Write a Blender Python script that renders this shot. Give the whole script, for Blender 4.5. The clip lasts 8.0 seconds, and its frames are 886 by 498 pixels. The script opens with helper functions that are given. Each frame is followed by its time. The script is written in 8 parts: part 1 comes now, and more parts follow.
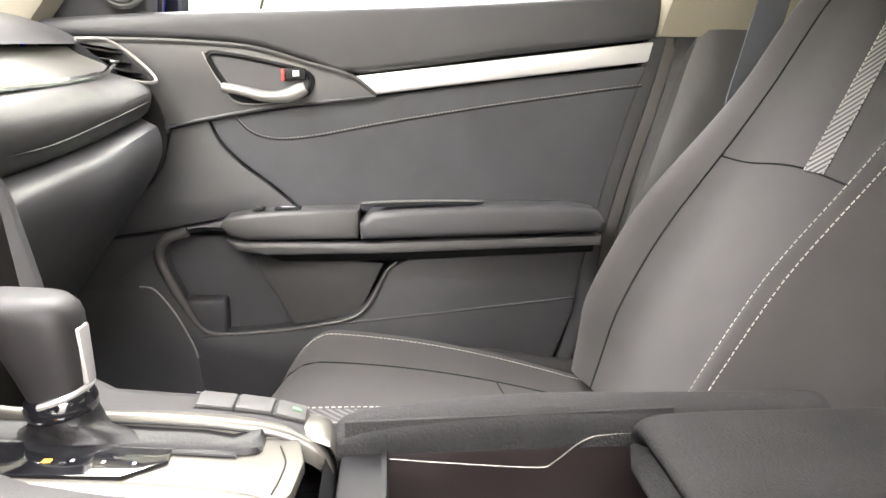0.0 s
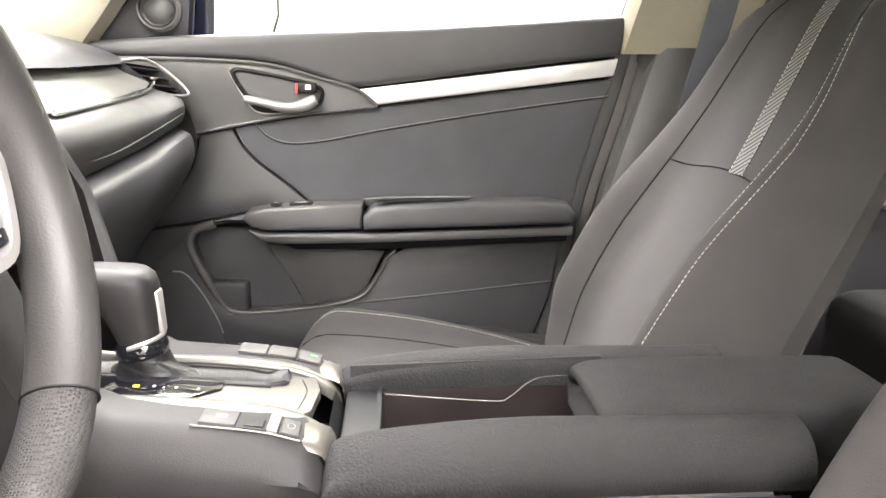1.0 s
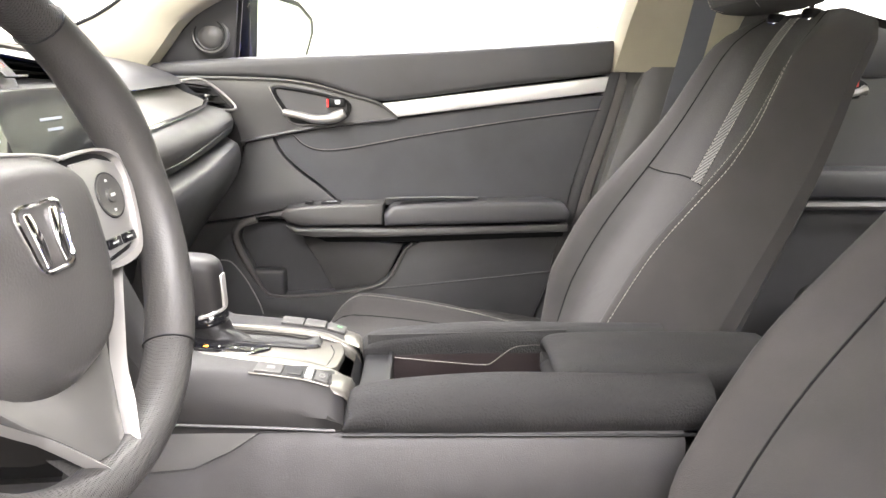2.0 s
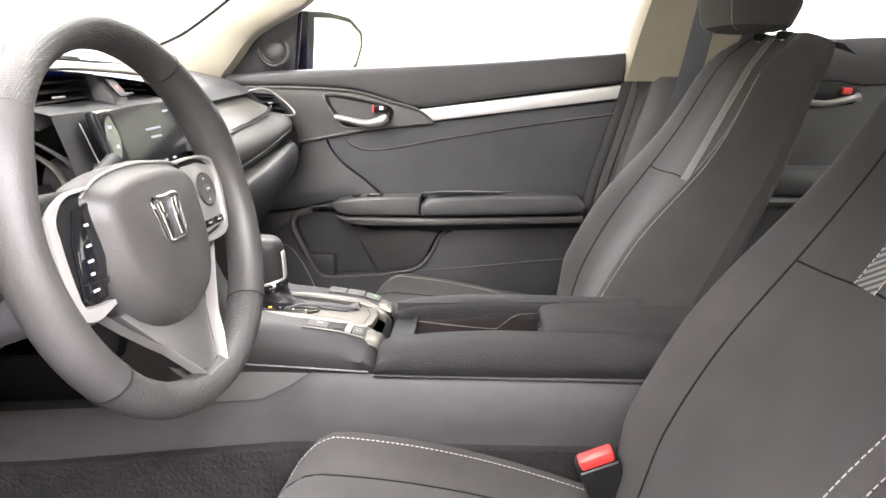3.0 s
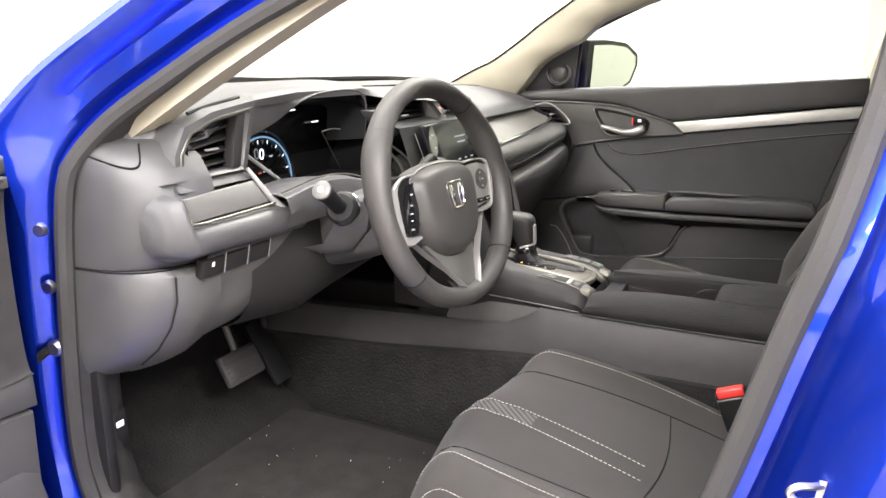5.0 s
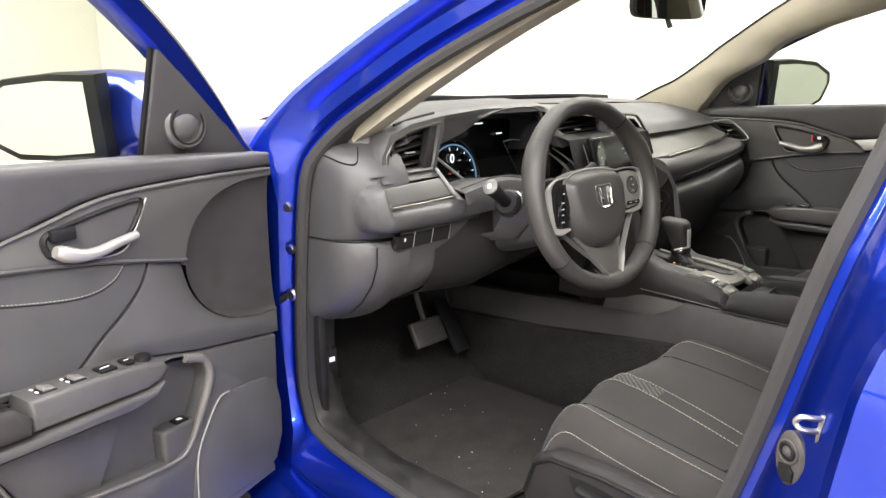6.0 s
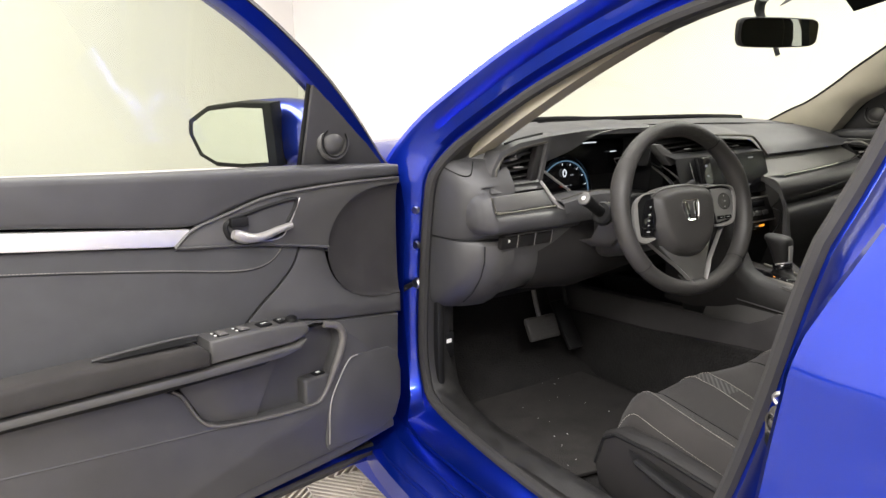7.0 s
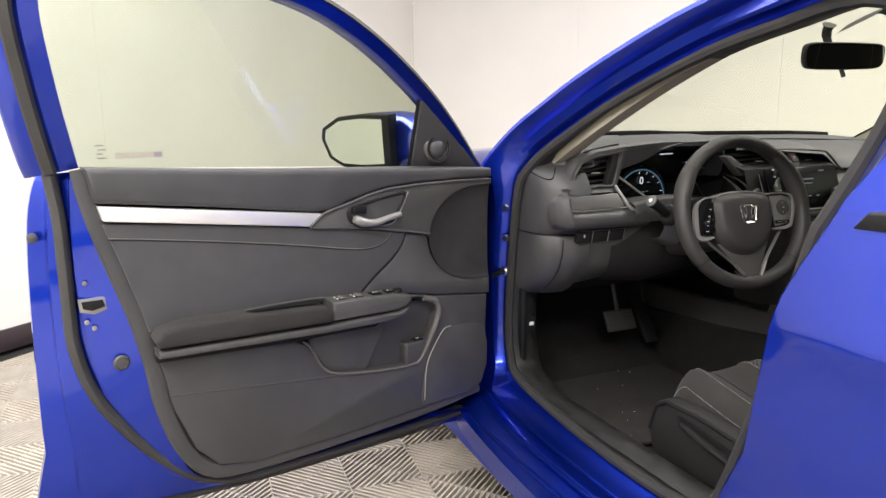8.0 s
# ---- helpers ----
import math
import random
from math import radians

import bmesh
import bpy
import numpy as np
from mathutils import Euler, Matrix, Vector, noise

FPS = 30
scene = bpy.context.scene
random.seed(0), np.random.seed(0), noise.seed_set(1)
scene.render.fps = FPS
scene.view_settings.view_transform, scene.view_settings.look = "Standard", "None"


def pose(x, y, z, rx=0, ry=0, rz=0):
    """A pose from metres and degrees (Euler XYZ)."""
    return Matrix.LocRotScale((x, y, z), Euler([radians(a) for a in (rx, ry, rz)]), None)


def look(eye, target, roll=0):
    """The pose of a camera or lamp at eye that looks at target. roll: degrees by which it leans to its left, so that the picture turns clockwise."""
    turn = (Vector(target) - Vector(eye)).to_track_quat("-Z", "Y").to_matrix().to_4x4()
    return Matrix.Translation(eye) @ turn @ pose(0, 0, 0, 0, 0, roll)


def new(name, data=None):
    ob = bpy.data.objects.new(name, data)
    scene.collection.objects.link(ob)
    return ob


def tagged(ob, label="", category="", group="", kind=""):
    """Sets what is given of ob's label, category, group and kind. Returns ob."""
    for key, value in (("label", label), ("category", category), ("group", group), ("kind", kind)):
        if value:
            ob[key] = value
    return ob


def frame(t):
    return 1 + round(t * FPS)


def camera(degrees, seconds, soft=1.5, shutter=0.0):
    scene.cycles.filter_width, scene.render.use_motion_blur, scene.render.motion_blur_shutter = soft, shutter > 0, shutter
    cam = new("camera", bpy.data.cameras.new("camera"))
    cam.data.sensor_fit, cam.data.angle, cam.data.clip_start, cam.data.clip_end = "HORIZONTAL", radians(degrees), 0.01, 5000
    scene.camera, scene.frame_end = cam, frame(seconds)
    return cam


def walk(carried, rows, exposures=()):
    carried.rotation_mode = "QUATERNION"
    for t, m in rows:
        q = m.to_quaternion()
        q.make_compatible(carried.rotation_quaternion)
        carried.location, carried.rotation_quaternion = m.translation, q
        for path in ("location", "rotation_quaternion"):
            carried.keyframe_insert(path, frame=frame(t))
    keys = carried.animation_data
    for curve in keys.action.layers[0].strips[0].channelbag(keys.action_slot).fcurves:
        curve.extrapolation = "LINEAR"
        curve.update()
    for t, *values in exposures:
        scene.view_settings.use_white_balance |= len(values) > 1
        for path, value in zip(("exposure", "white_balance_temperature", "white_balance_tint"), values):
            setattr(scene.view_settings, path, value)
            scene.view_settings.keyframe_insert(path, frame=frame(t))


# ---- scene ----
cam = camera(61.67, 8.0)
PATH = [
    (0.0, (0.0368, 0.056, 0.8372), (0.1669, 2.0028, 0.3979), 0.32),
    (0.5, (0.043, -0.0323, 0.8462), (0.1715, 1.9133, 0.4008), 0.34),
    (1.0, (0.048, -0.1132, 0.8668), (0.1639, 1.8311, 0.4129), 0.25),
    (1.5, (0.0544, -0.2025, 0.8911), (0.1376, 1.7406, 0.4249), 0.28),
    (3.0, (0.1253, -0.5004, 0.9512), (0.019, 1.4347, 0.4571), -0.09),
    (3.5, (0.1395, -0.6082, 0.9658), (-0.0765, 1.3157, 0.4639), -0.08),
    (4.0, (0.1668, -0.7096, 0.987), (-0.2158, 1.1872, 0.4813), -0.1),
    (4.2, (0.1949, -0.7458, 0.9961), (-0.2824, 1.1267, 0.4805), -0.06),
    (5.3, (0.4178, -0.9472, 1.0349), (-0.6163, 0.6906, 0.5365), -0.56),
    (5.5, (0.4602, -0.9845, 1.0368), (-0.6673, 0.5927, 0.5458), -0.57),
    (6.0, (0.5803, -1.0553, 1.0477), (-0.7706, 0.3426, 0.5779), -0.91),
    (6.5, (0.7173, -1.0878, 1.0634), (-0.8129, 0.1206, 0.6183), -1.22),
    (7.0, (0.8578, -1.1056, 1.0761), (-0.7949, -0.0648, 0.6459), -1.14),
    (7.5, (0.9891, -1.1612, 1.0756), (-0.7518, -0.2644, 0.6698), -0.98),
    (8.0, (1.1395, -1.202, 1.0761), (-0.66, -0.4191, 0.6903), -0.7),
]
EXPOSURES = [(0.0, 3.2, 6300, 14), (1.5, 3.15, 6300, 14), (3.0, 2.82, 6200, 16), (4.2, 2.52, 6200, 16), (5.4, 1.88, 6400, 12), (6.5, 1.22, 6400, 11), (7.2, 0.75, 6400, 11), (8.0, 0.42, 6400, 11)]
walk(cam, [(t, look(eye, target, roll)) for t, eye, target, roll in PATH], EXPOSURES)

# ---- light: a white photo booth; its soft ceiling panels are unseen and added ----
world = bpy.data.worlds.new("world")
scene.world = world
world.use_nodes = True
world.node_tree.nodes["Background"].inputs[0].default_value = (1.0, 0.97, 0.92, 1)
world.node_tree.nodes["Background"].inputs[1].default_value = 0.15

BOOTH = radians(40)          # the booth and its floor stand at this angle to the car
BOOTH_AT = (0.35, 0.5)       # its middle
BX, BY, BH = 3.7, 4.1, 3.1   # half length, half width, height


def booth(u, v, z=0.0):
    """A place in the booth's own axes."""
    return Vector((BOOTH_AT[0] + u * math.cos(BOOTH) - v * math.sin(BOOTH),
                   BOOTH_AT[1] + u * math.sin(BOOTH) + v * math.cos(BOOTH), z))


def added_ceiling_light(u, v, length, width, power):
    data = bpy.data.lights.new("added_ceiling_light", "AREA")
    data.shape, data.size, data.size_y, data.energy = "RECTANGLE", length, width, power
    data.color = (1.0, 0.965, 0.925)
    ob = new("added_ceiling_light", data)
    ob.location = booth(u, v, BH - 0.06)
    ob.rotation_euler = (0, 0, BOOTH)
    return ob


# added lamps, placed and powered to balance the cabin's brightness
for u, v, power in ((-2.6, -2.2, 45), (-2.9, 0.2, 48), (-1.42, 1.2, 38), (0.7, 1.7, 88), (-1.04, -1.48, 12), (-1.2, -3.1, 135), (0.8, -3.4, 100), (2.6, -1.5, 40), (2.6, 1.5, 60)):
    added_ceiling_light(u, v, 1.5, 1.0, power)

# ---- building helpers ----
C = 0.486                    # the car's middle line
LOCAL = set()                # things whose parts are built in the thing's own axes


def part(name, bm, mat, parent=None, label="", sharp=38):
    """Links a bmesh as one mesh object under a thing or a part."""
    bmesh.ops.recalc_face_normals(bm, faces=bm.faces)
    me = bpy.data.meshes.new(name)
    bm.to_mesh(me)
    bm.free()
    me.materials.append(mat)
    me.polygons.foreach_set("use_smooth", [True] * len(me.polygons))
    me.set_sharp_from_angle(angle=radians(sharp))
    ob = new(name, me)
    if parent is not None:
        ob.parent = parent
        if parent.type == "EMPTY" and parent.name not in LOCAL:
            ob.matrix_parent_inverse = parent.matrix_basis.inverted()
    if label:
        ob["label"] = label
    return ob


def thing(name, at, label, category, group="", kind="", local=None):
    ob = new(name)
    ob.empty_display_size = 0.05
    ob.matrix_basis = local if local is not None else Matrix.Translation(at)
    if local is not None:
        LOCAL.add(ob.name)
    return tagged(ob, label, category, group, kind)


def lerp(a, b, t):
    return a + (b - a) * t


def cr(pts, n=6, closed=False):
    """A smooth line through the points."""
    p = [Vector(q) for q in pts]
    out, m = [], len(p)
    for i in range(m if closed else m - 1):
        a = p[(i - 1) % m] if closed or i else p[0] * 2 - p[1]
        b, c = p[i], p[(i + 1) % m]
        d = p[(i + 2) % m] if closed or i < m - 2 else p[-1] * 2 - p[-2]
        for k in range(n):
            t = k / n
            out.append(0.5 * (2 * b + (c - a) * t + (2 * a - 5 * b + 4 * c - d) * t * t + (3 * b - a - 3 * c + d) * t ** 3))
    if not closed:
        out.append(p[-1])
    return out


def along(pts, step):
    """Places at even steps along a line, with its direction."""
    p = [Vector(q) for q in pts]
    out, left = [], 0.0
    for a, b in zip(p, p[1:]):
        d = b - a
        size = d.length
        if size < 1e-9:
            continue
        s = left
        while s < size:
            out.append((a + d * (s / size), d / size))
            s += step
        left = s - size
    return out


def loft(secs, closed=True, caps=True, bm=None):
    """A skin over sections that all have the same number of points."""
    bm = bm or bmesh.new()
    rows = [[bm.verts.new(p) for p in s] for s in secs]
    n = len(rows[0])
    for a, b in zip(rows, rows[1:]):
        for i in range(n if closed else n - 1):
            j = (i + 1) % n
            bm.faces.new((a[i], a[j], b[j], b[i]))
    if caps and closed:
        bm.faces.new(rows[0][::-1])
        bm.faces.new(rows[-1])
    return bm


def tube(path, r, seg=8, closed=False, bm=None, flat=1.0, up=(0, 0, 1)):
    """A round or flattened bar along a line; r a number or one per place."""
    bm = bm or bmesh.new()
    p = [Vector(q) for q in path]
    m = len(p)
    rows = []
    side = None
    for i in range(m):
        a = p[(i - 1) % m] if closed or i else p[0]
        b = p[(i + 1) % m] if closed or i < m - 1 else p[-1]
        d = (b - a).normalized()
        if side is None:
            u = Vector(up)
            side = d.cross(u if abs(d.dot(u)) < 0.95 else Vector((1, 0, 0))).normalized()
        else:
            side = (side - d * side.dot(d)).normalized()
        n = side.cross(d)
        rr = r[i] if isinstance(r, (list, tuple)) else r
        rows.append([p[i] + side * (rr * math.cos(2 * math.pi * k / seg)) + n * (rr * flat * math.sin(2 * math.pi * k / seg)) for k in range(seg)])
    if closed:
        rows.append(rows[0])
        vs = [[bm.verts.new(q) for q in s] for s in rows[:-1]]
        vs.append(vs[0])
        for a, b in zip(vs, vs[1:]):
            for k in range(seg):
                j = (k + 1) % seg
                bm.faces.new((a[k], a[j], b[j], b[k]))
        return bm
    return loft(rows, True, True, bm)


def slab(pts, vec, bev=0.002, segs=2, angle=25):
    """A plate: an outline pushed along vec, its edges rounded."""
    bm = bmesh.new()
    vec = Vector(vec)
    a = [bm.verts.new(Vector(p)) for p in pts]
    b = [bm.verts.new(Vector(p) + vec) for p in pts]
    n = len(a)
    bm.faces.new(a)
    bm.faces.new(b[::-1])
    for i in range(n):
        j = (i + 1) % n
        bm.faces.new((a[i], b[i], b[j], a[j]))
    bmesh.ops.recalc_face_normals(bm, faces=bm.faces)
    if bev:
        bm.edges.ensure_lookup_table()
        rim = [e for e in bm.edges if e.calc_face_angle(0) > radians(50) and any(len(f.verts) == n for f in e.link_faces)] if n > 4 else list(bm.edges)
        bmesh.ops.bevel(bm, geom=rim, offset=bev, segments=segs, affect="EDGES", profile=0.5, clamp_overlap=True)
    return bm


def box(at, size, bev=0.003, m=None, segs=2, bm=None):
    out = bmesh.new()
    bmesh.ops.create_cube(out, size=1.0)
    for v in out.verts:
        v.co = Vector((v.co.x * size[0], v.co.y * size[1], v.co.z * size[2]))
    if bev:
        bmesh.ops.bevel(out, geom=list(out.edges), offset=bev, segments=segs, affect="EDGES", profile=0.5, clamp_overlap=True)
    mm = Matrix.Translation(at) @ (m or Matrix())
    bmesh.ops.transform(out, matrix=mm, verts=out.verts)
    return join(bm, out) if bm else out


def join(bm, other):
    me = bpy.data.meshes.new("join")
    other.to_mesh(me)
    other.free()
    bm.from_mesh(me)
    bpy.data.meshes.remove(me)
    return bm


def lathe(profile, m, seg=28):
    """A turned shape: (radius, height) pairs round the z axis of m."""
    rows = [[m @ Vector((max(r, 1e-5) * math.cos(2 * math.pi * k / seg), max(r, 1e-5) * math.sin(2 * math.pi * k / seg), h)) for k in range(seg)] for r, h in profile]
    return loft(rows, True, True)


def stitches(path, size=0.0045, gap=0.0028, r=0.0007, bm=None):
    """A row of thread dashes along a line."""
    bm = bm or bmesh.new()
    for at, d in along(path, size + gap):
        side = d.cross(Vector((0.3, 0.2, 1))).normalized() * r
        n = d.cross(side).normalized() * r
        a, b = at, at + d * size
        va = [bm.verts.new(a + q) for q in (side, n, -side, -n)]
        vb = [bm.verts.new(b + q) for q in (side, n, -side, -n)]
        for i in range(4):
            j = (i + 1) % 4
            bm.faces.new((va[i], va[j], vb[j], vb[i]))
        bm.faces.new(va)
        bm.faces.new(vb)
    return bm


def frame_axes(x, z, at):
    """A pose whose x and z axes point along the given directions."""
    x, z = Vector(x).normalized(), Vector(z).normalized()
    y = z.cross(x).normalized()
    x = y.cross(z)
    return Matrix.Translation(at) @ Matrix((x, y, z)).transposed().to_4x4()


# ---- materials ----
def material(name, colour, rough=0.5, metal=0.0, grain=0.0, grain_size=0.001, mottle=0.15, mottle_size=0.06, coat=0.0, sheen=0.0, spec=0.5, weave=0.0):
    """A surface with fine relief and two scales of uneven tone and gloss."""
    mat = bpy.data.materials.new(name)
    mat.use_nodes = True
    nt = mat.node_tree
    bsdf = nt.nodes["Principled BSDF"]
    bsdf.inputs["Metallic"].default_value = metal
    bsdf.inputs["Coat Weight"].default_value = coat
    bsdf.inputs["Coat Roughness"].default_value = 0.04
    bsdf.inputs["Sheen Weight"].default_value = sheen
    bsdf.inputs["Specular IOR Level"].default_value = spec
    geo = nt.nodes.new("ShaderNodeNewGeometry")
    big = nt.nodes.new("ShaderNodeTexNoise")
    big.inputs["Scale"].default_value = 1 / mottle_size
    big.inputs["Detail"].default_value = 5
    nt.links.new(geo.outputs["Position"], big.inputs["Vector"])
    ramp = nt.nodes.new("ShaderNodeMapRange")
    ramp.inputs[1].default_value, ramp.inputs[2].default_value = 0.3, 0.7
    ramp.inputs[3].default_value, ramp.inputs[4].default_value = 1 - mottle, 1 + mottle
    nt.links.new(big.outputs["Fac"], ramp.inputs[0])
    tone = nt.nodes.new("ShaderNodeMix")
    tone.data_type, tone.blend_type = "RGBA", "MULTIPLY"
    tone.inputs["Factor"].default_value = 1
    tone.inputs[6].default_value = (*colour, 1)
    nt.links.new(ramp.outputs[0], tone.inputs[7])
    nt.links.new(tone.outputs[2], bsdf.inputs["Base Color"])
    gloss = nt.nodes.new("ShaderNodeMapRange")
    gloss.inputs[1].default_value, gloss.inputs[2].default_value = 0.3, 0.7
    gloss.inputs[3].default_value, gloss.inputs[4].default_value = max(rough - 0.35 * mottle, 0.02), min(rough + 0.4 * mottle, 1)
    nt.links.new(big.outputs["Fac"], gloss.inputs[0])
    nt.links.new(gloss.outputs[0], bsdf.inputs["Roughness"])
    if grain > 0:
        bump = nt.nodes.new("ShaderNodeBump")
        bump.inputs["Strength"].default_value = grain
        bump.inputs["Distance"].default_value = grain_size
        if weave:
            tex = nt.nodes.new("ShaderNodeTexWave")
            tex.inputs["Scale"].default_value = weave
            tex.inputs["Distortion"].default_value = 3.0
            tex.inputs["Detail"].default_value = 2
            nt.links.new(geo.outputs["Position"], tex.inputs["Vector"])
            nt.links.new(tex.outputs["Fac"], bump.inputs["Height"])
        else:
            tex = nt.nodes.new("ShaderNodeTexNoise")
            tex.inputs["Scale"].default_value = 0.7 / grain_size
            tex.inputs["Detail"].default_value = 3
            nt.links.new(geo.outputs["Position"], tex.inputs["Vector"])
            nt.links.new(tex.outputs["Fac"], bump.inputs["Height"])
        nt.links.new(bump.outputs[0], bsdf.inputs["Normal"])
    return mat


def emitter(name, colour, strength):
    mat = bpy.data.materials.new(name)
    mat.use_nodes = True
    b = mat.node_tree.nodes["Principled BSDF"]
    b.inputs["Base Color"].default_value = (0.01, 0.01, 0.01, 1)
    b.inputs["Emission Color"].default_value = (*colour, 1)
    b.inputs["Emission Strength"].default_value = strength
    return mat


def glass_mat(name, tint, rough=0.0):
    """Thin sheet glass: tinted, with the mirror gloss of its surface."""
    mat = bpy.data.materials.new(name)
    mat.use_nodes = True
    nt = mat.node_tree
    nt.nodes.clear()
    out = nt.nodes.new("ShaderNodeOutputMaterial")
    clear = nt.nodes.new("ShaderNodeBsdfTransparent")
    clear.inputs[0].default_value = (*tint, 1)
    gloss = nt.nodes.new("ShaderNodeBsdfGlossy")
    gloss.inputs["Roughness"].default_value = rough
    mix = nt.nodes.new("ShaderNodeMixShader")
    facing = nt.nodes.new("ShaderNodeLayerWeight")
    facing.inputs["Blend"].default_value = 0.5
    power = nt.nodes.new("ShaderNodeMath")
    power.operation = "POWER"
    power.inputs[1].default_value = 4.0
    scale = nt.nodes.new("ShaderNodeMath")
    scale.operation = "MULTIPLY_ADD"
    scale.inputs[1].default_value, scale.inputs[2].default_value = 0.5, 0.03
    nt.links.new(facing.outputs["Facing"], power.inputs[0])
    nt.links.new(power.outputs[0], scale.inputs[0])
    nt.links.new(scale.outputs[0], mix.inputs[0])
    nt.links.new(clear.outputs[0], mix.inputs[1])
    nt.links.new(gloss.outputs[0], mix.inputs[2])
    nt.links.new(mix.outputs[0], out.inputs[0])
    return mat


PLASTIC = material("dark_grained_plastic", (0.0425, 0.042, 0.0430), 0.5, grain=0.3, grain_size=0.0008, mottle=0.10)
PLASTIC_SOFT = material("dark_soft_plastic", (0.040, 0.0396, 0.0412), 0.52, grain=0.25, grain_size=0.0008, mottle=0.12)
PLASTIC_GREY = material("charcoal_plastic", (0.056, 0.0545, 0.053), 0.46, grain=0.25, grain_size=0.0008, mottle=0.10)
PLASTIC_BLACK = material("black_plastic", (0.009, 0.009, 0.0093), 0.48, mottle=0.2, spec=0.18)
GLOSS_BLACK = material("piano_black", (0.006, 0.006, 0.007), 0.08, mottle=0.1, coat=0.5)
RUBBER = material("black_rubber", (0.034, 0.0325, 0.0315), 0.65, grain=0.3, grain_size=0.002, mottle=0.25)
SWITCH_GREY = material("grey_switch_rubber", (0.048, 0.044, 0.041), 0.6, grain=0.2, grain_size=0.002, mottle=0.2)
ROCKER = material("grey_rocker_plastic", (0.14, 0.132, 0.125), 0.45, mottle=0.08)
POD_FACE = material("glossy_charcoal_pod", (0.085, 0.083, 0.078), 0.2, metal=0.35, mottle=0.06)
CAP = material("pale_stalk_cap", (0.085, 0.083, 0.079), 0.45, mottle=0.06)
POD_SILVER = material("satin_silver_pod", (0.24, 0.235, 0.225), 0.28, metal=0.5, mottle=0.05)
KEY = material("grey_key_plastic", (0.034, 0.033, 0.031), 0.6, mottle=0.08, spec=0.25)
# lighter plastic that paints the highlights along the pocket lip and door edge
TRIM_LIGHTENED = material("lightened_satin_trim", (0.085, 0.080, 0.076), 0.34, grain=0.2, grain_size=0.0008, mottle=0.08)
FABRIC = material("black_seat_cloth", (0.030, 0.0284, 0.0274), 0.9, grain=0.5, grain_size=0.0009, mottle=0.12, sheen=0.04, spec=0.15)
FABRIC_SIDE = material("charcoal_bolster_cloth", (0.030, 0.0281, 0.027), 0.88, grain=0.5, grain_size=0.0008, mottle=0.12, sheen=0.04, spec=0.15)
DOOR_CLOTH = material("grey_door_cloth", (0.053, 0.0535, 0.0565), 0.85, grain=0.5, grain_size=0.0009, mottle=0.10, sheen=0.1, spec=0.3)
THREAD = material("pale_thread", (0.26, 0.245, 0.22), 0.8, mottle=0.2)
LEATHER = material("black_leather", (0.031, 0.0295, 0.0282), 0.5, grain=0.22, grain_size=0.0012, mottle=0.12, spec=0.38)
LEATHER_DOT = material("perforated_leather", (0.031, 0.0295, 0.0282), 0.52, grain=0.6, grain_size=0.0006, mottle=0.12, spec=0.38)


def perforate(mat, pitch):
    """Rows of small punched holes over a leather."""
    nt = mat.node_tree
    geo = nt.nodes.new("ShaderNodeNewGeometry")
    cell = nt.nodes.new("ShaderNodeTexVoronoi")
    cell.inputs["Scale"].default_value = 1 / pitch
    cell.inputs["Randomness"].default_value = 0.12
    nt.links.new(geo.outputs["Position"], cell.inputs["Vector"])
    hole = nt.nodes.new("ShaderNodeMapRange")
    hole.inputs[1].default_value, hole.inputs[2].default_value = 0.22, 0.48
    nt.links.new(cell.outputs["Distance"], hole.inputs[0])
    shade = nt.nodes.new("ShaderNodeMapRange")
    shade.inputs[3].default_value, shade.inputs[4].default_value = 0.35, 1.1
    nt.links.new(hole.outputs[0], shade.inputs[0])
    bsdf = nt.nodes["Principled BSDF"]
    old = bsdf.inputs["Base Color"].links[0].from_socket
    tone = nt.nodes.new("ShaderNodeMix")
    tone.data_type, tone.blend_type = "RGBA", "MULTIPLY"
    tone.inputs["Factor"].default_value = 1
    nt.links.new(old, tone.inputs[6])
    nt.links.new(shade.outputs[0], tone.inputs[7])
    nt.links.new(tone.outputs[2], bsdf.inputs["Base Color"])
    relief = nt.nodes.new("ShaderNodeBump")
    relief.inputs["Strength"].default_value, relief.inputs["Distance"].default_value = 0.7, 0.0008
    nt.links.new(hole.outputs[0], relief.inputs["Height"])
    nt.links.new(relief.outputs[0], bsdf.inputs["Normal"])


perforate(LEATHER_DOT, 0.0019)
BOOT = material("shifter_boot_leather", (0.006, 0.0056, 0.0058), 0.45, grain=0.2, grain_size=0.002, mottle=0.2, spec=0.2)
SILVER = material("satin_silver", (0.31, 0.30, 0.288), 0.34, metal=0.5, mottle=0.06)
BRUSHED = material("brushed_aluminium_trim", (0.8, 0.79, 0.78), 0.36, metal=0.6, mottle=0.02)
CHAMPAGNE = material("champagne_silver_trim", (0.085, 0.080, 0.069), 0.36, metal=0.5, mottle=0.06)
BAND = material("pale_dash_band", (0.050, 0.048, 0.041), 0.55, metal=0.1, mottle=0.06)
TRIM_DARK = material("scuffed_black_trim", (0.017, 0.0165, 0.016), 0.5, grain=0.3, grain_size=0.0015, mottle=0.35, mottle_size=0.03)
BELT = material("belt_webbing", (0.080, 0.085, 0.098), 0.7, grain=0.4, grain_size=0.001, mottle=0.1)
CONSOLE_SIDE = material("console_side_plastic", (0.027, 0.0255, 0.0258), 0.55, grain=0.3, grain_size=0.0009, mottle=0.16, mottle_size=0.03, spec=0.35)
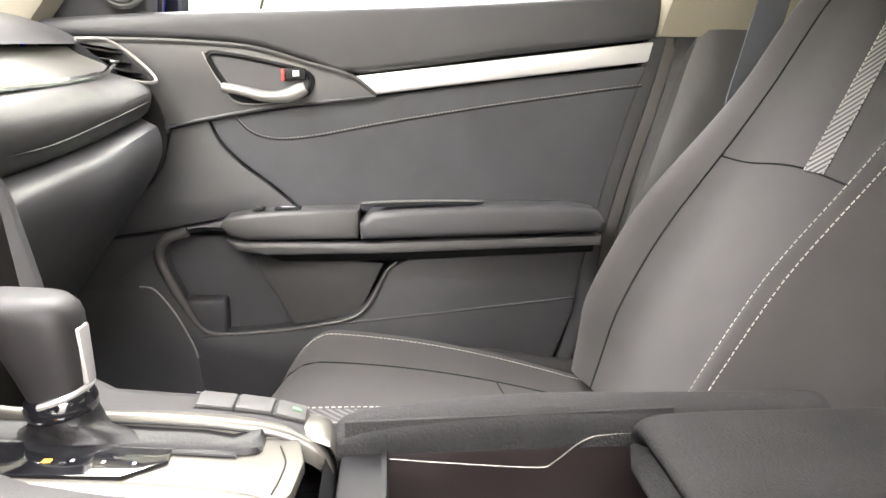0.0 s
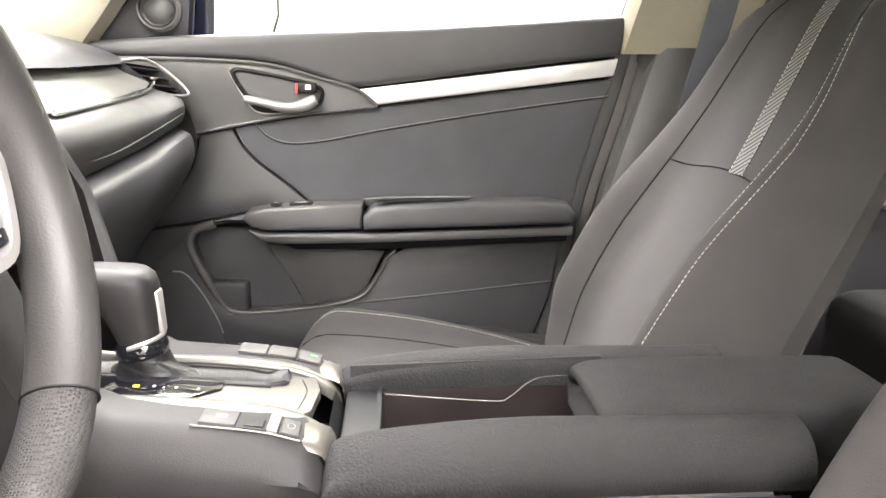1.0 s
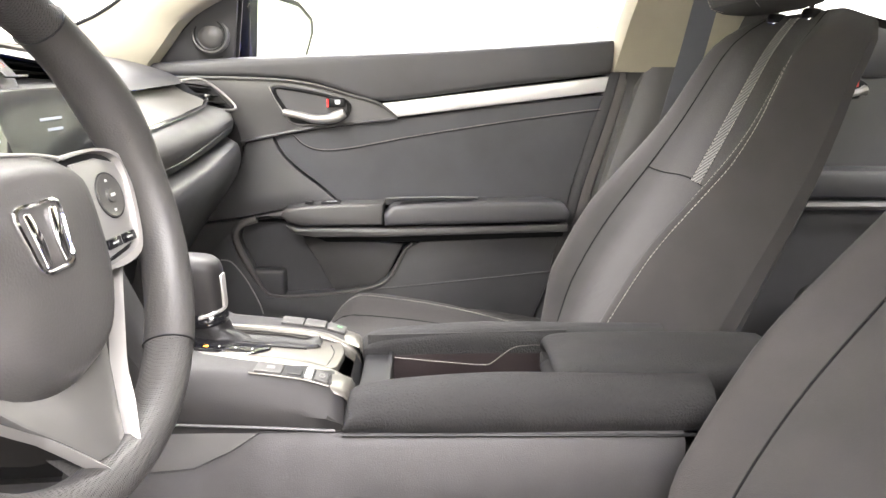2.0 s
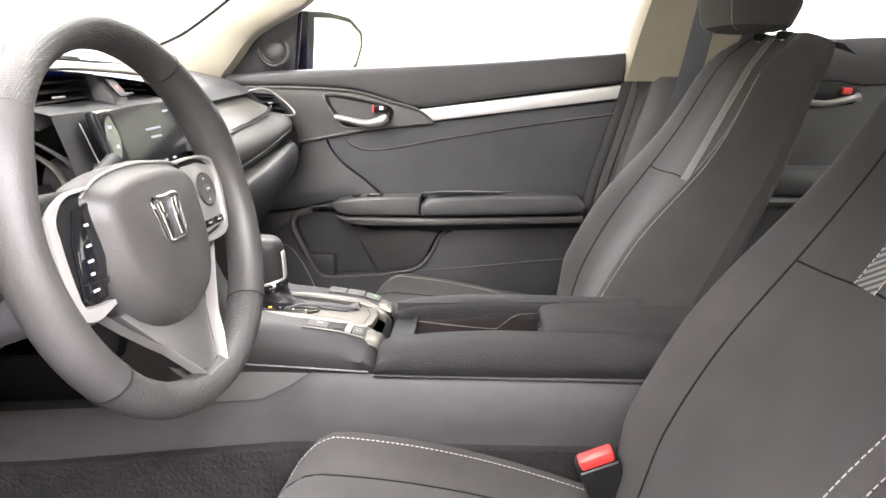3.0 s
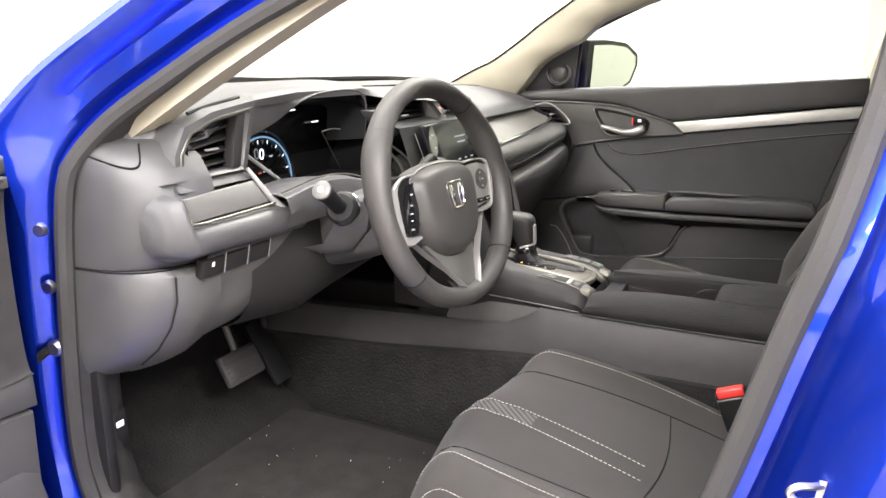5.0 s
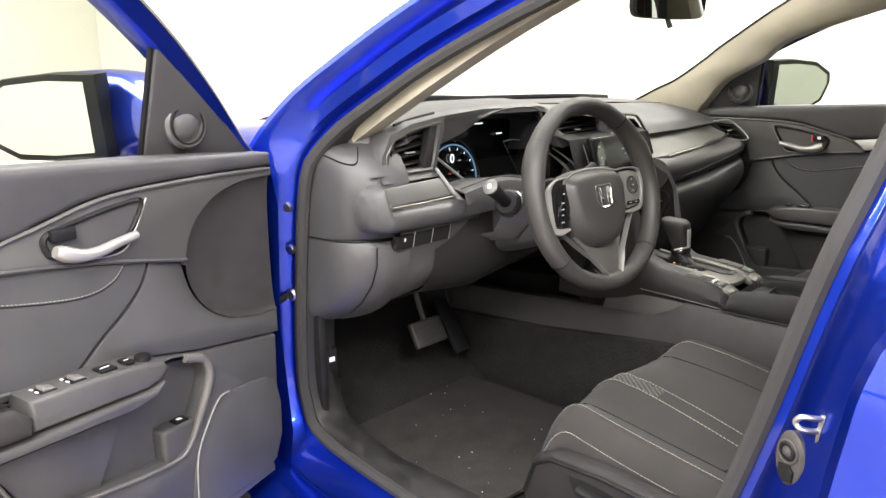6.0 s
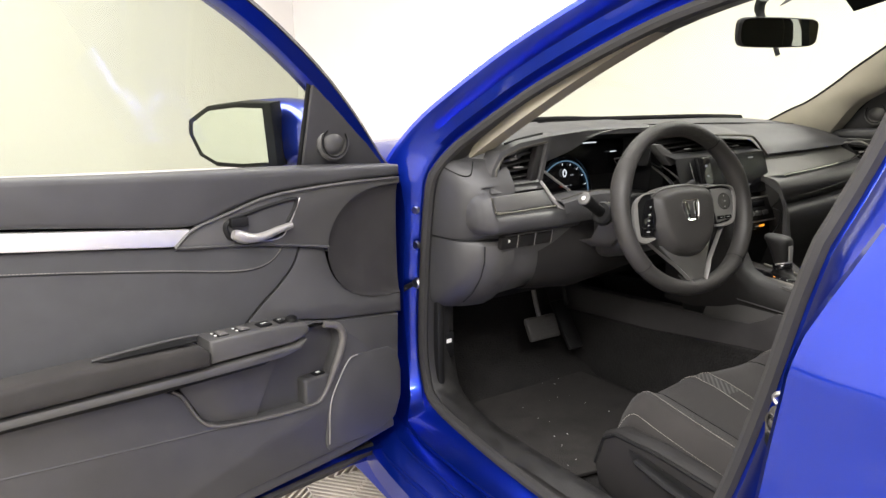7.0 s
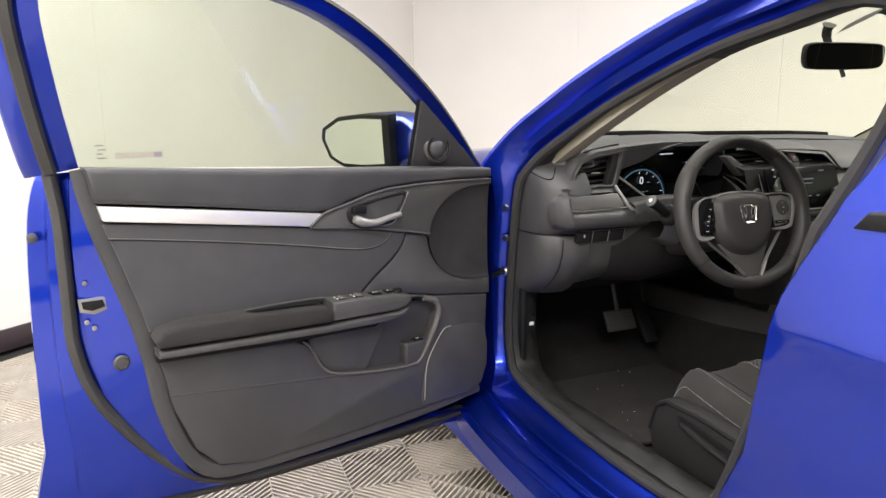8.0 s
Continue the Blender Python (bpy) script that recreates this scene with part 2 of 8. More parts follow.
PAD = material("soft_black_pad", (0.0135, 0.0132, 0.0130), 0.8, grain=0.7, grain_size=0.0016, mottle=0.22, mottle_size=0.03, spec=0.2)
KNOB_LEATHER = material("smooth_black_leather", (0.0105, 0.0096, 0.0095), 0.55, grain=0.15, grain_size=0.0008, mottle=0.12, spec=0.28)
DECK = material("deck_plastic", (0.0145, 0.0136, 0.0133), 0.6, grain=0.25, grain_size=0.0008, mottle=0.12, spec=0.22)
SEAM = material("matte_black_seam", (0.008, 0.008, 0.008), 0.95, mottle=0.1, spec=0.1)
KEY_MARK = material("faint_key_print", (0.12, 0.118, 0.112), 0.6, mottle=0.1)
MARK = material("grey_print", (0.3, 0.3, 0.29), 0.6, mottle=0.1)
WELT = material("grey_cloth_welt", (0.022, 0.021, 0.0205), 0.85, grain=0.4, grain_size=0.001, mottle=0.12)
CHROME = material("chrome", (0.85, 0.85, 0.85), 0.08, metal=1.0, mottle=0.03)
PAINT = material("blue_metallic_paint", (0.006, 0.034, 0.47), 0.30, metal=0.9, mottle=0.012, coat=1.0)
BEIGE = material("beige_pillar_trim", (0.29, 0.265, 0.205), 0.75, grain=0.3, grain_size=0.001, mottle=0.05)
CARPET = material("black_carpet", (0.0105, 0.0099, 0.0095), 0.95, grain=1.0, grain_size=0.004, mottle=0.4, mottle_size=0.03, spec=0.2)
MAT_CLOTH = material("carpet_mat", (0.023, 0.0214, 0.0202), 0.95, grain=0.8, grain_size=0.0022, mottle=0.3, mottle_size=0.035, spec=0.2)
BROWN = material("dark_brown_bin_lining", (0.0062, 0.0028, 0.0026), 0.5, mottle=0.2)
RED = material("red_button_plastic", (0.65, 0.035, 0.03), 0.35, mottle=0.05)
METAL = material("galvanised_steel", (0.42, 0.41, 0.4), 0.35, metal=1.0, mottle=0.2)
TYRE = material("tyre_rubber", (0.018, 0.018, 0.018), 0.8, grain=0.5, grain_size=0.003, mottle=0.3)
MIRROR = material("mirror_silver", (0.55, 0.575, 0.545), 0.01, metal=1.0, mottle=0.01)
WALL = material("off_white_wall_panel", (0.7, 0.68, 0.65), 0.55, mottle=0.03, mottle_size=0.6)
# grey chosen to cut the bounce and the reflections in the paint
WALL_DIM = material("dimmed_wall_panel", (0.45, 0.45, 0.43), 0.6, mottle=0.05, mottle_size=0.6)
BASEBOARD = material("dark_baseboard", (0.03, 0.02, 0.025), 0.5)
TILE = material("pale_floor_tile", (0.44, 0.40, 0.34), 0.55, mottle=0.14, mottle_size=0.08)
GAP = material("dark_floor_under_tiles", (0.01, 0.009, 0.008), 0.8, mottle=0.3)
DISPLAY = material("display_glass", (0.006, 0.006, 0.007), 0.22, mottle=0.05, spec=0.25)
GLOW_WHITE = emitter("lit_white", (0.9, 0.95, 1.0), 0.6)
GLOW_DIM = emitter("dim_lit_white", (0.9, 0.95, 1.0), 0.10)
GLOW_BLUE = emitter("lit_blue", (0.3, 0.55, 0.8), 0.16)
GLOW_ORANGE = emitter("lit_orange", (1.0, 0.33, 0.02), 1.0)
GLOW_RED = emitter("lit_red", (0.9, 0.12, 0.06), 0.15)
GLOW_GREEN = emitter("lit_green", (0.1, 0.6, 0.12), 0.6)
WHITE_MARK = material("white_print", (0.75, 0.75, 0.74), 0.6)
PRINT = glass_mat("faint_glazing_print", (0.76, 0.76, 0.72))
STICKER_MARK = glass_mat("violet_sticker_mark", (0.90, 0.87, 0.95))
STICKER = glass_mat("faint_window_sticker", (0.96, 0.91, 0.915))
WINDOW = glass_mat("tinted_window_glass", (0.81, 0.84, 0.765))
WINDSCREEN = glass_mat("windscreen_glass", (0.80, 0.835, 0.70))

# ---- the booth ----
def wall_panels(name, a, b, inward, n, mat=WALL, tone="off-white"):
    """A wall with thickness, faced with n panels between narrow joints."""
    a, b = Vector(a), Vector(b)
    d = (b - a).normalized()
    inward = Vector(inward)
    back = part(name, slab([a - inward * 0.03, b - inward * 0.03, b - inward * 0.03 + Vector((0, 0, BH)), a - inward * 0.03 + Vector((0, 0, BH))], -inward * 0.12, 0), mat)
    tagged(back, tone + " panelled booth wall with fine vertical joints", "wall", kind="structure")
    step = (b - a).length / n
    mesh = None
    for i in range(n):
        p = a + d * (i * step + 0.0005)
        w = step - 0.001
        ob = part("panel", slab([p, p + d * w, p + d * w + Vector((0, 0, BH)), p + Vector((0, 0, BH))], -inward * 0.03, 0), mat, back)
    base = part("baseboard", slab([a, b, b + Vector((0, 0, 0.1)), a + Vector((0, 0, 0.1))], inward * 0.015, 0.004), BASEBOARD)
    tagged(base, "dark baseboard along the foot of the wall", "baseboard", kind="structure")


U, V = booth(1, 0) - booth(0, 0), booth(0, 1) - booth(0, 0)
wall_panels("wall_west", booth(-BX, -BY), booth(-BX, BY), U, 5)
wall_panels("wall_north", booth(-BX, BY), booth(BX, BY), -V, 5)
# walls behind the camera, unseen and greyed to shape the light
wall_panels("wall_east", booth(BX, BY), booth(BX, -BY), -U, 5, WALL_DIM, "pale grey")
wall_panels("wall_south", booth(BX, -BY), booth(-BX, -BY), V, 6, WALL_DIM, "pale grey")
ceil = part("ceiling", slab([booth(-BX, -BY, BH), booth(BX, -BY, BH), booth(BX, BY, BH), booth(-BX, BY, BH)], (0, 0, 0.1), 0), WALL)
tagged(ceil, "plain white booth ceiling", "ceiling", kind="structure")
ground = part("floor", slab([booth(-BX - .2, -BY - .2, -0.018), booth(BX + .2, -BY - .2, -0.018), booth(BX + .2, BY + .2, -0.018), booth(-BX - .2, BY + .2, -0.018)], (0, 0, -0.1), 0), GAP)
tagged(ground, "dark floor under open ribbed tiles", "floor", kind="structure")


# ---- the car's body ----
car = thing("car_body", (0.4, C, 0.0), "glossy metallic blue sedan body with an open front doorway", "car", kind="structure")


def side_y(z, side=-1):
    """The side wall of the cabin at a height: upright below, leaning in above the belt."""
    w = 0.736 - 0.50 * max(0.0, z - 0.88)
    return C + side * w


OPENING = cr([(0.25, 1.232), (0.12, 1.208), (-0.05, 1.165), (-0.26, 1.078), (-0.40, 0.998), (-0.49, 0.935), (-0.535, 0.86), (-0.565, 0.70),
              (-0.585, 0.50), (-0.575, 0.40), (-0.53, 0.345), (-0.33, 0.315), (-0.10, 0.302), (0.10, 0.308), (0.19, 0.345), (0.25, 0.48), (0.300, 0.64),
              (0.341, 0.80), (0.372, 0.91), (0.395, 1.02), (0.40, 1.12), (0.37, 1.20)], 4, True)


def doorway(side):
    """The doorway's outline; on the far side the pillar stands a little further back."""
    if side < 0:
        return OPENING
    out = []
    for p in OPENING:
        k = min(1.0, max(0.0, (p.x + 0.05) / 0.28))
        out.append(Vector((p.x + 0.10 * k * k * (3 - 2 * k), p.y)))
    return out


def ring(side, profile):
    """Sections all round the doorway; profile gives (outwards, sideways) steps for a place on it."""
    line = doorway(side)
    n = len(line)
    secs = []
    for i, p in enumerate(line):
        d = (line[(i + 1) % n] - line[i - 1]).normalized()
        out = Vector((d.y, -d.x))
        if out.dot(p - Vector((-0.1, 0.75))) < 0:
            out = -out
        sec = []
        for o, s in profile(p, out):
            q = p + out * o
            sec.append(Vector((q.x, side_y(q.y, side) + side * s, q.y)))
        secs.append(sec)
    secs.append(secs[0])
    return secs


def painted(p, out):
    low = max(0.0, -out.y) ** 2          # 1 along the sill
    up = max(0.0, out.y) ** 2            # 1 along the roof rail
    back = max(0.0, out.x) ** 2          # 1 along the rear pillar
    return [(0.0, 0.0), (0.006, 0.008), (0.022, 0.010 + 0.02 * low), (0.030 - 0.006 * low, 0.032 + 0.06 * low),
            (0.050 - 0.026 * low + 0.01 * back, 0.050 + 0.09 * low), (0.062 - 0.02 * low + 0.02 * back, 0.082 + 0.085 * low - 0.02 * back),
            (0.075 - 0.01 * low + 0.05 * back, 0.098 + 0.09 * low - 0.02 * back), (0.085 + 0.03 * low + 0.075 * back, 0.100 + 0.088 * low - 0.015 * back)]


def inner_lip(p, out):
    low = 1.0 if p.y < 0.95 else 0.4
    return [(0.006, 0.006), (-0.006 * low, -0.003), (-0.010 * low, -0.020), (-0.006 * low, -0.06), (0.02, -0.09)]


def far_lip(p, out):
    return [(o, s * 0.3) for o, s in inner_lip(p, out)]


part("door_frame", loft(ring(-1, painted), False, False), PAINT, car, "glossy blue painted doorway frame")
part("frame_trim", loft(ring(-1, inner_lip), False, False), TRIM_DARK, car, "dark plastic trim round the doorway")
part("frame_trim", loft(ring(1, far_lip), False, False), TRIM_DARK, car, "dark plastic trim round the doorway")
part("door_frame", loft(ring(1, painted), False, False), RUBBER, car, "black sealed doorway frame")
for side in (-1, 1):
    seal_line = [Vector((p.x, side_y(p.y, side) + side * 0.008, p.y)) for p in doorway(side)]
    seal = part("door_seal", tube(seal_line, 0.0120, 8, True), WELT, car, "black rubber weatherstrip")

# sill skirt below the doorway
skirt = [(-0.82, 0.225, -0.455), (-0.6, 0.195, -0.425), (-0.3, 0.185, -0.43), (0.1, 0.185, -0.43), (0.5, 0.185, -0.44)]
secs = []
for x, z, y in skirt:
    secs.append([Vector((x, y + 0.06, z + 0.10)), Vector((x, y + 0.015, z + 0.075)), Vector((x, y, z + 0.03)), Vector((x, y - 0.004, z)), Vector((x, y + 0.03, z - 0.03)), Vector((x, y + 0.12, z - 0.03))])
part("sill_skirt", loft(secs, False, False), PAINT, car, "blue painted lower sill skirt")
# sill tread plate
secs = [[Vector((x, -0.245, 0.318)), Vector((x, -0.215, 0.328)), Vector((x, -0.180, 0.320)), Vector((x, -0.165, 0.27))] for x in (-0.54, -0.3, 0.0, 0.22)]
part("sill_plate", loft(secs, False, False), TRIM_DARK, car, "scuffed dark plastic sill plate")
for dy, dz, r in ((-0.345, 0.300, 0.004), (-0.385, 0.292, 0.005), (-0.418, 0.268, 0.006)):
    part("sill_ridge", tube(cr([(-0.60, dy + 0.02, dz + 0.035), (-0.48, dy, dz + 0.012), (-0.30, dy, dz), (0.05, dy, dz - 0.006), (0.30, dy, dz + 0.004)], 5), r, 8), PAINT, car, "raised ridge pressed in the sill")

# floor pan, tunnel and bulkhead
pan = part("floor_pan", slab([(-1.05, -0.24, 0.24), (1.4, -0.24, 0.24), (1.4, 1.21, 0.24), (-1.05, 1.21, 0.24)], (0, 0, -0.05), 0), CARPET, car, "black carpet on the cabin floor")
bulk = bmesh.new()
loft([[Vector((-0.62, y, 0.24)), Vector((-0.80, y, 0.33)), Vector((-0.93, y, 0.50)), Vector((-0.95, y, 0.90))] for y in (-0.25, 1.22)], False, False, bulk)
part("toe_board", bulk, CARPET, car, "black carpeted toe board")
for side in (-1, 1):
    y = C + side * 0.70
    part("kick_panel", slab([(-0.95, y, 0.24), (-0.56, y, 0.24), (-0.555, y, 0.60), (-0.60, y, 0.80), (-0.95, y, 0.80)], (0, side * 0.02, 0), 0.006), PLASTIC_BLACK, car)

# roof, headliner and windscreen
def across(x, z, drop, half):
    return [Vector((x, C + half * k, z - drop * k * k)) for k in (-1, -0.75, -0.4, 0, 0.4, 0.75, 1)]


part("roof", loft([across(-0.03, 1.318, 0.05, 0.55), across(0.15, 1.375, 0.06, 0.57), across(0.6, 1.41, 0.07, 0.57), across(1.1, 1.39, 0.07, 0.56), across(1.5, 1.30, 0.06, 0.54)], False, False), PAINT, car, "blue painted roof skin")
part("headliner", loft([across(-0.02, 1.300, 0.05, 0.56), across(0.15, 1.335, 0.06, 0.58), across(0.6, 1.36, 0.07, 0.60), across(1.1, 1.33, 0.07, 0.60), across(1.5, 1.26, 0.06, 0.58)], False, False), BEIGE, car, "pale beige headliner")
screen = [across(-0.99, 0.93, 0.09, 0.70), across(-0.8, 1.015, 0.13, 0.68), across(-0.65, 1.082, 0.135, 0.65), across(-0.5, 1.145, 0.13, 0.63), across(-0.25, 1.24, 0.085, 0.59), across(-0.02, 1.308, 0.05, 0.55)]
ws = part("windscreen", loft(screen, False, False), WINDSCREEN, car, "clear greenish laminated windscreen")
ws.visible_shadow = False
rearscreen = part("rear_window", loft([across(1.5, 1.28, 0.06, 0.54), across(1.75, 1.17, 0.06, 0.56), across(2.0, 1.05, 0.05, 0.58)], False, False), WINDSCREEN, car, "tinted rear window")
rearscreen.visible_shadow = False
part("sunshade_band", loft([across(-0.125, 1.272, 0.05, 0.14), across(-0.02, 1.300, 0.05, 0.16)], False, False), PLASTIC_BLACK, car, "dotted black band at the top of the windscreen")
part("defroster_strip", tube(cr([(-0.78, -0.125, 0.940), (-0.78, -0.10, 0.966), (-0.78, 0.13, 0.9765), (-0.78, 0.33, 0.9765), (-0.78, 0.47, 0.9705), (-0.78, 0.68, 0.9665), (-0.78, 0.95, 0.9605), (-0.76, 1.12, 0.952)], 5), 0.0075, 8), SEAM, car, "black strip at the foot of the windscreen")
part("cowl", loft([[Vector((-0.99, y, 0.935)), Vector((-0.90, y, 0.955)), Vector((-0.84, y, 0.95))] for y in (C - 0.56, C, C + 0.56)], False, False), PLASTIC_BLACK, car, "black cowl panel")
part("bonnet", loft([across(-0.97, 0.945, 0.05, 0.74), across(-1.2, 0.925, 0.06, 0.76), across(-1.6, 0.86, 0.08, 0.74), across(-1.95, 0.75, 0.10, 0.66), across(-2.05, 0.60, 0.1, 0.62)], False, False), PAINT, car, "blue painted bonnet")
for side in (-1, 1):
    y = C + side * 0.86
    fender = [[Vector((x, C + side * 0.57, top + 0.010)), Vector((x, C + side * 0.66, top + 0.006)), Vector((x, C + side * 0.73, top - 0.004)), Vector((x, C + side * 0.80, top - 0.032)), Vector((x, y, top - 0.14)), Vector((x, y + side * 0.02, 0.60)), Vector((x, y, low))]
              for x, top, low in ((-0.66, 0.938, 0.25), (-0.75, 0.942, 0.32), (-0.85, 0.938, 0.42), (-1.0, 0.926, 0.62), (-1.25, 0.90, 0.70), (-1.5, 0.865, 0.62), (-1.75, 0.79, 0.4), (-1.95, 0.68, 0.35))]
    part("fender", loft(fender, False, False), PAINT, car, "blue painted front fender")
    # inner pillar covers
    secs = []
    if side < 0:
        for y, x, z in cr([(C - 0.650, -0.56, 0.925), (C - 0.625, -0.40, 1.02), (C - 0.575, -0.20, 1.135), (C - 0.525, 0.0, 1.225), (C - 0.50, 0.2, 1.265)], 5):
            secs.append([Vector((x - 0.05, y + 0.005, z + 0.005)), Vector((x - 0.03, y + 0.0144, z - 0.022)), Vector((x - 0.01, y + 0.018, z - 0.036)), Vector((x + 0.03, y + 0.012, z - 0.03)), Vector((x + 0.035, y - 0.03, z - 0.03)), Vector((x - 0.10, y - 0.05, z + 0.01))])
    else:
        glass_edge = cr([(-0.660, 1.124, 0.938), (-0.571, 1.106, 0.978), (-0.503, 1.095, 1.006), (-0.414, 1.080, 1.060), (-0.329, 1.058, 1.114), (-0.115, 1.006, 1.228), (0.085, 0.981, 1.270)], 5)
        rear_edge = cr([(-0.470, 1.140, 0.895), (-0.421, 1.122, 0.946), (-0.368, 1.108, 1.000), (-0.262, 1.084, 1.053), (-0.170, 1.062, 1.111), (0.085, 1.000, 1.180), (0.285, 0.975, 1.215)], 5)
        for u, r in zip(glass_edge, rear_edge):
            secs.append([u, u.lerp(r, 0.25) + Vector((0, -0.010, 0)), u.lerp(r, 0.6) + Vector((0, -0.014, 0)), u.lerp(r, 0.92) + Vector((0, -0.006, 0)), r, r + Vector((0.006, 0.05, 0.004)), u + Vector((0.02, 0.05, 0.0))])
        part("glass_seal", tube([u + Vector((-0.003, 0, 0.002)) for u in glass_edge], 0.0032, 6), PLASTIC_BLACK, car, "black seal along the windscreen")
    part("pillar_cover", loft(secs), BEIGE, car, "beige front pillar cover")
    # rear pillar of the doorway
    secs = []
    for z, x0, x1 in ((0.905, 0.44, 0.545), (1.0, 0.455, 0.565), (1.1, 0.475, 0.585), (1.2, 0.48, 0.60), (1.29, 0.48, 0.60)):
        y = side_y(z, side)
        x0, x1 = (x0 - 0.022, x1 + 0.105) if side > 0 else (x0, x1)
        secs.append([Vector((x0, y, z)), Vector((x0 + 0.015, y - side * 0.03, z)), Vector((x1 - 0.015, y - side * 0.03, z)), Vector((x1, y, z)), Vector((x1, y + side * 0.004, z)), Vector((x0, y + side * 0.004, z))])
    part("pillar_cover", loft(secs), BEIGE, car, "beige middle pillar cover")
    part("pillar_back", slab([(0.60, C + side * 0.70, 0.90), (0.70, C + side * 0.70, 0.90), (0.74, C + side * 0.545, 1.29), (0.64, C + side * 0.545, 1.29)], (0, side * 0.02, 0), 0.005), PLASTIC_GREY, car, "dark rear side of the pillar")
    secs = []
    for z, x0, x1, bulge in ((0.30, 0.20, 0.50, 0.02), (0.45, 0.27, 0.50, 0.03), (0.62, 0.325, 0.54, 0.035), (0.78, 0.37, 0.56, 0.04), (0.86, 0.395, 0.565, 0.035), (0.915, 0.41, 0.565, 0.025)):
        x0, x1 = (x0 + 0.065, x1 + 0.115) if side > 0 else (x0, x1)
        y = side_y(z, side)
        secs.append([Vector((x0, y + side * 0.01, z)), Vector((x0 + 0.02, y - side * bulge, z)), Vector((x0 + 0.055, y - side * (bulge + 0.015), z)), Vector((x1 - 0.06, y - side * (bulge - 0.005), z)), Vector((x1, y, z)), Vector((x1, y + side * 0.006, z)), Vector((x0, y + side * 0.006, z))])
    part("pillar_trim", loft(secs), PLASTIC_GREY, car, "charcoal plastic lower pillar trim")

# striker, door switch and bolts in the doorway
plate = part("striker_plate", loft([[Vector((0.3775, -0.3075, 0.708)), Vector((0.3830, -0.3095, 0.709))], [Vector((0.3755, -0.3085, 0.690)), Vector((0.3800, -0.3105, 0.690))], [Vector((0.3750, -0.3090, 0.670)), Vector((0.3770, -0.3100, 0.670))]], False, False), METAL, car, "bright steel striker plate")
part("striker", tube(cr([(0.380, -0.307, 0.7035), (0.373, -0.314, 0.7045), (0.364, -0.318, 0.7045), (0.3585, -0.318, 0.6995), (0.3585, -0.318, 0.6955), (0.363, -0.318, 0.6915), (0.371, -0.314, 0.690), (0.378, -0.307, 0.689)], 5), 0.0031, 8), METAL, plate, "bright steel striker loop")
SWM = frame_axes((0.85, -0.5, 0), (-0.42, -0.90, 0), (0.3525, -0.3005, 0.6465))
sw = part("door_switch", lathe([(0.0175, -0.006), (0.0185, 0.002), (0.016, 0.005), (0.013, 0.0055), (0, 0.0055)], SWM @ Matrix.Diagonal((1, 1.75, 1, 1)), 28), SWITCH_GREY, car, "grey rubber door switch")
part("button", lathe([(0.0055, 0.004), (0.0055, 0.008), (0.003, 0.0095), (0, 0.0095)], SWM @ Matrix.Translation((0, 0.010, 0)), 16), SWITCH_GREY, sw)
for r, dark in ((0.0125, False), (0.0088, True)):
    part("switch_ring", tube([SWM @ Vector((r * math.cos(k * math.pi / 12), 0.010 + r * math.sin(k * math.pi / 12), 0.0065)) for k in range(24)], 0.0015, 6, True), PLASTIC_BLACK if dark else SWITCH_GREY, sw)
part("switch_foot", slab([SWM @ Vector((x, y, 0.005)) for x, y in ((-0.009, -0.006), (0.004, -0.005), (0.010, -0.010), (0.009, -0.022), (-0.003, -0.025), (-0.010, -0.017))], SWM.to_3x3() @ Vector((0, 0, 0.004)), 0.0015), PLASTIC_BLACK, sw)
for x, z in ((-0.5765, 0.803), (-0.5755, 0.722)):
    part("bolt", lathe([(0.010, 0), (0.010, 0.004), (0.007, 0.008), (0, 0.008)], frame_axes((0, 0, 1), (0.5, -1, 0), (x, -0.272, z)), 14), METAL, car)
chk = part("check_strap", tube([(-0.598, -0.262, 0.630), (-0.588, -0.33, 0.611), (-0.578, -0.40, 0.592)], 0.0055, 8, flat=1.3), PLASTIC_BLACK, car, "black door check strap")
part("end_cap", lathe([(0.012, 0), (0.013, 0.008), (0.009, 0.014), (0, 0.014)], frame_axes((0, 0, 1), (0.3, -1, 0), (-0.590, -0.262, 0.628)), 14), METAL, chk)

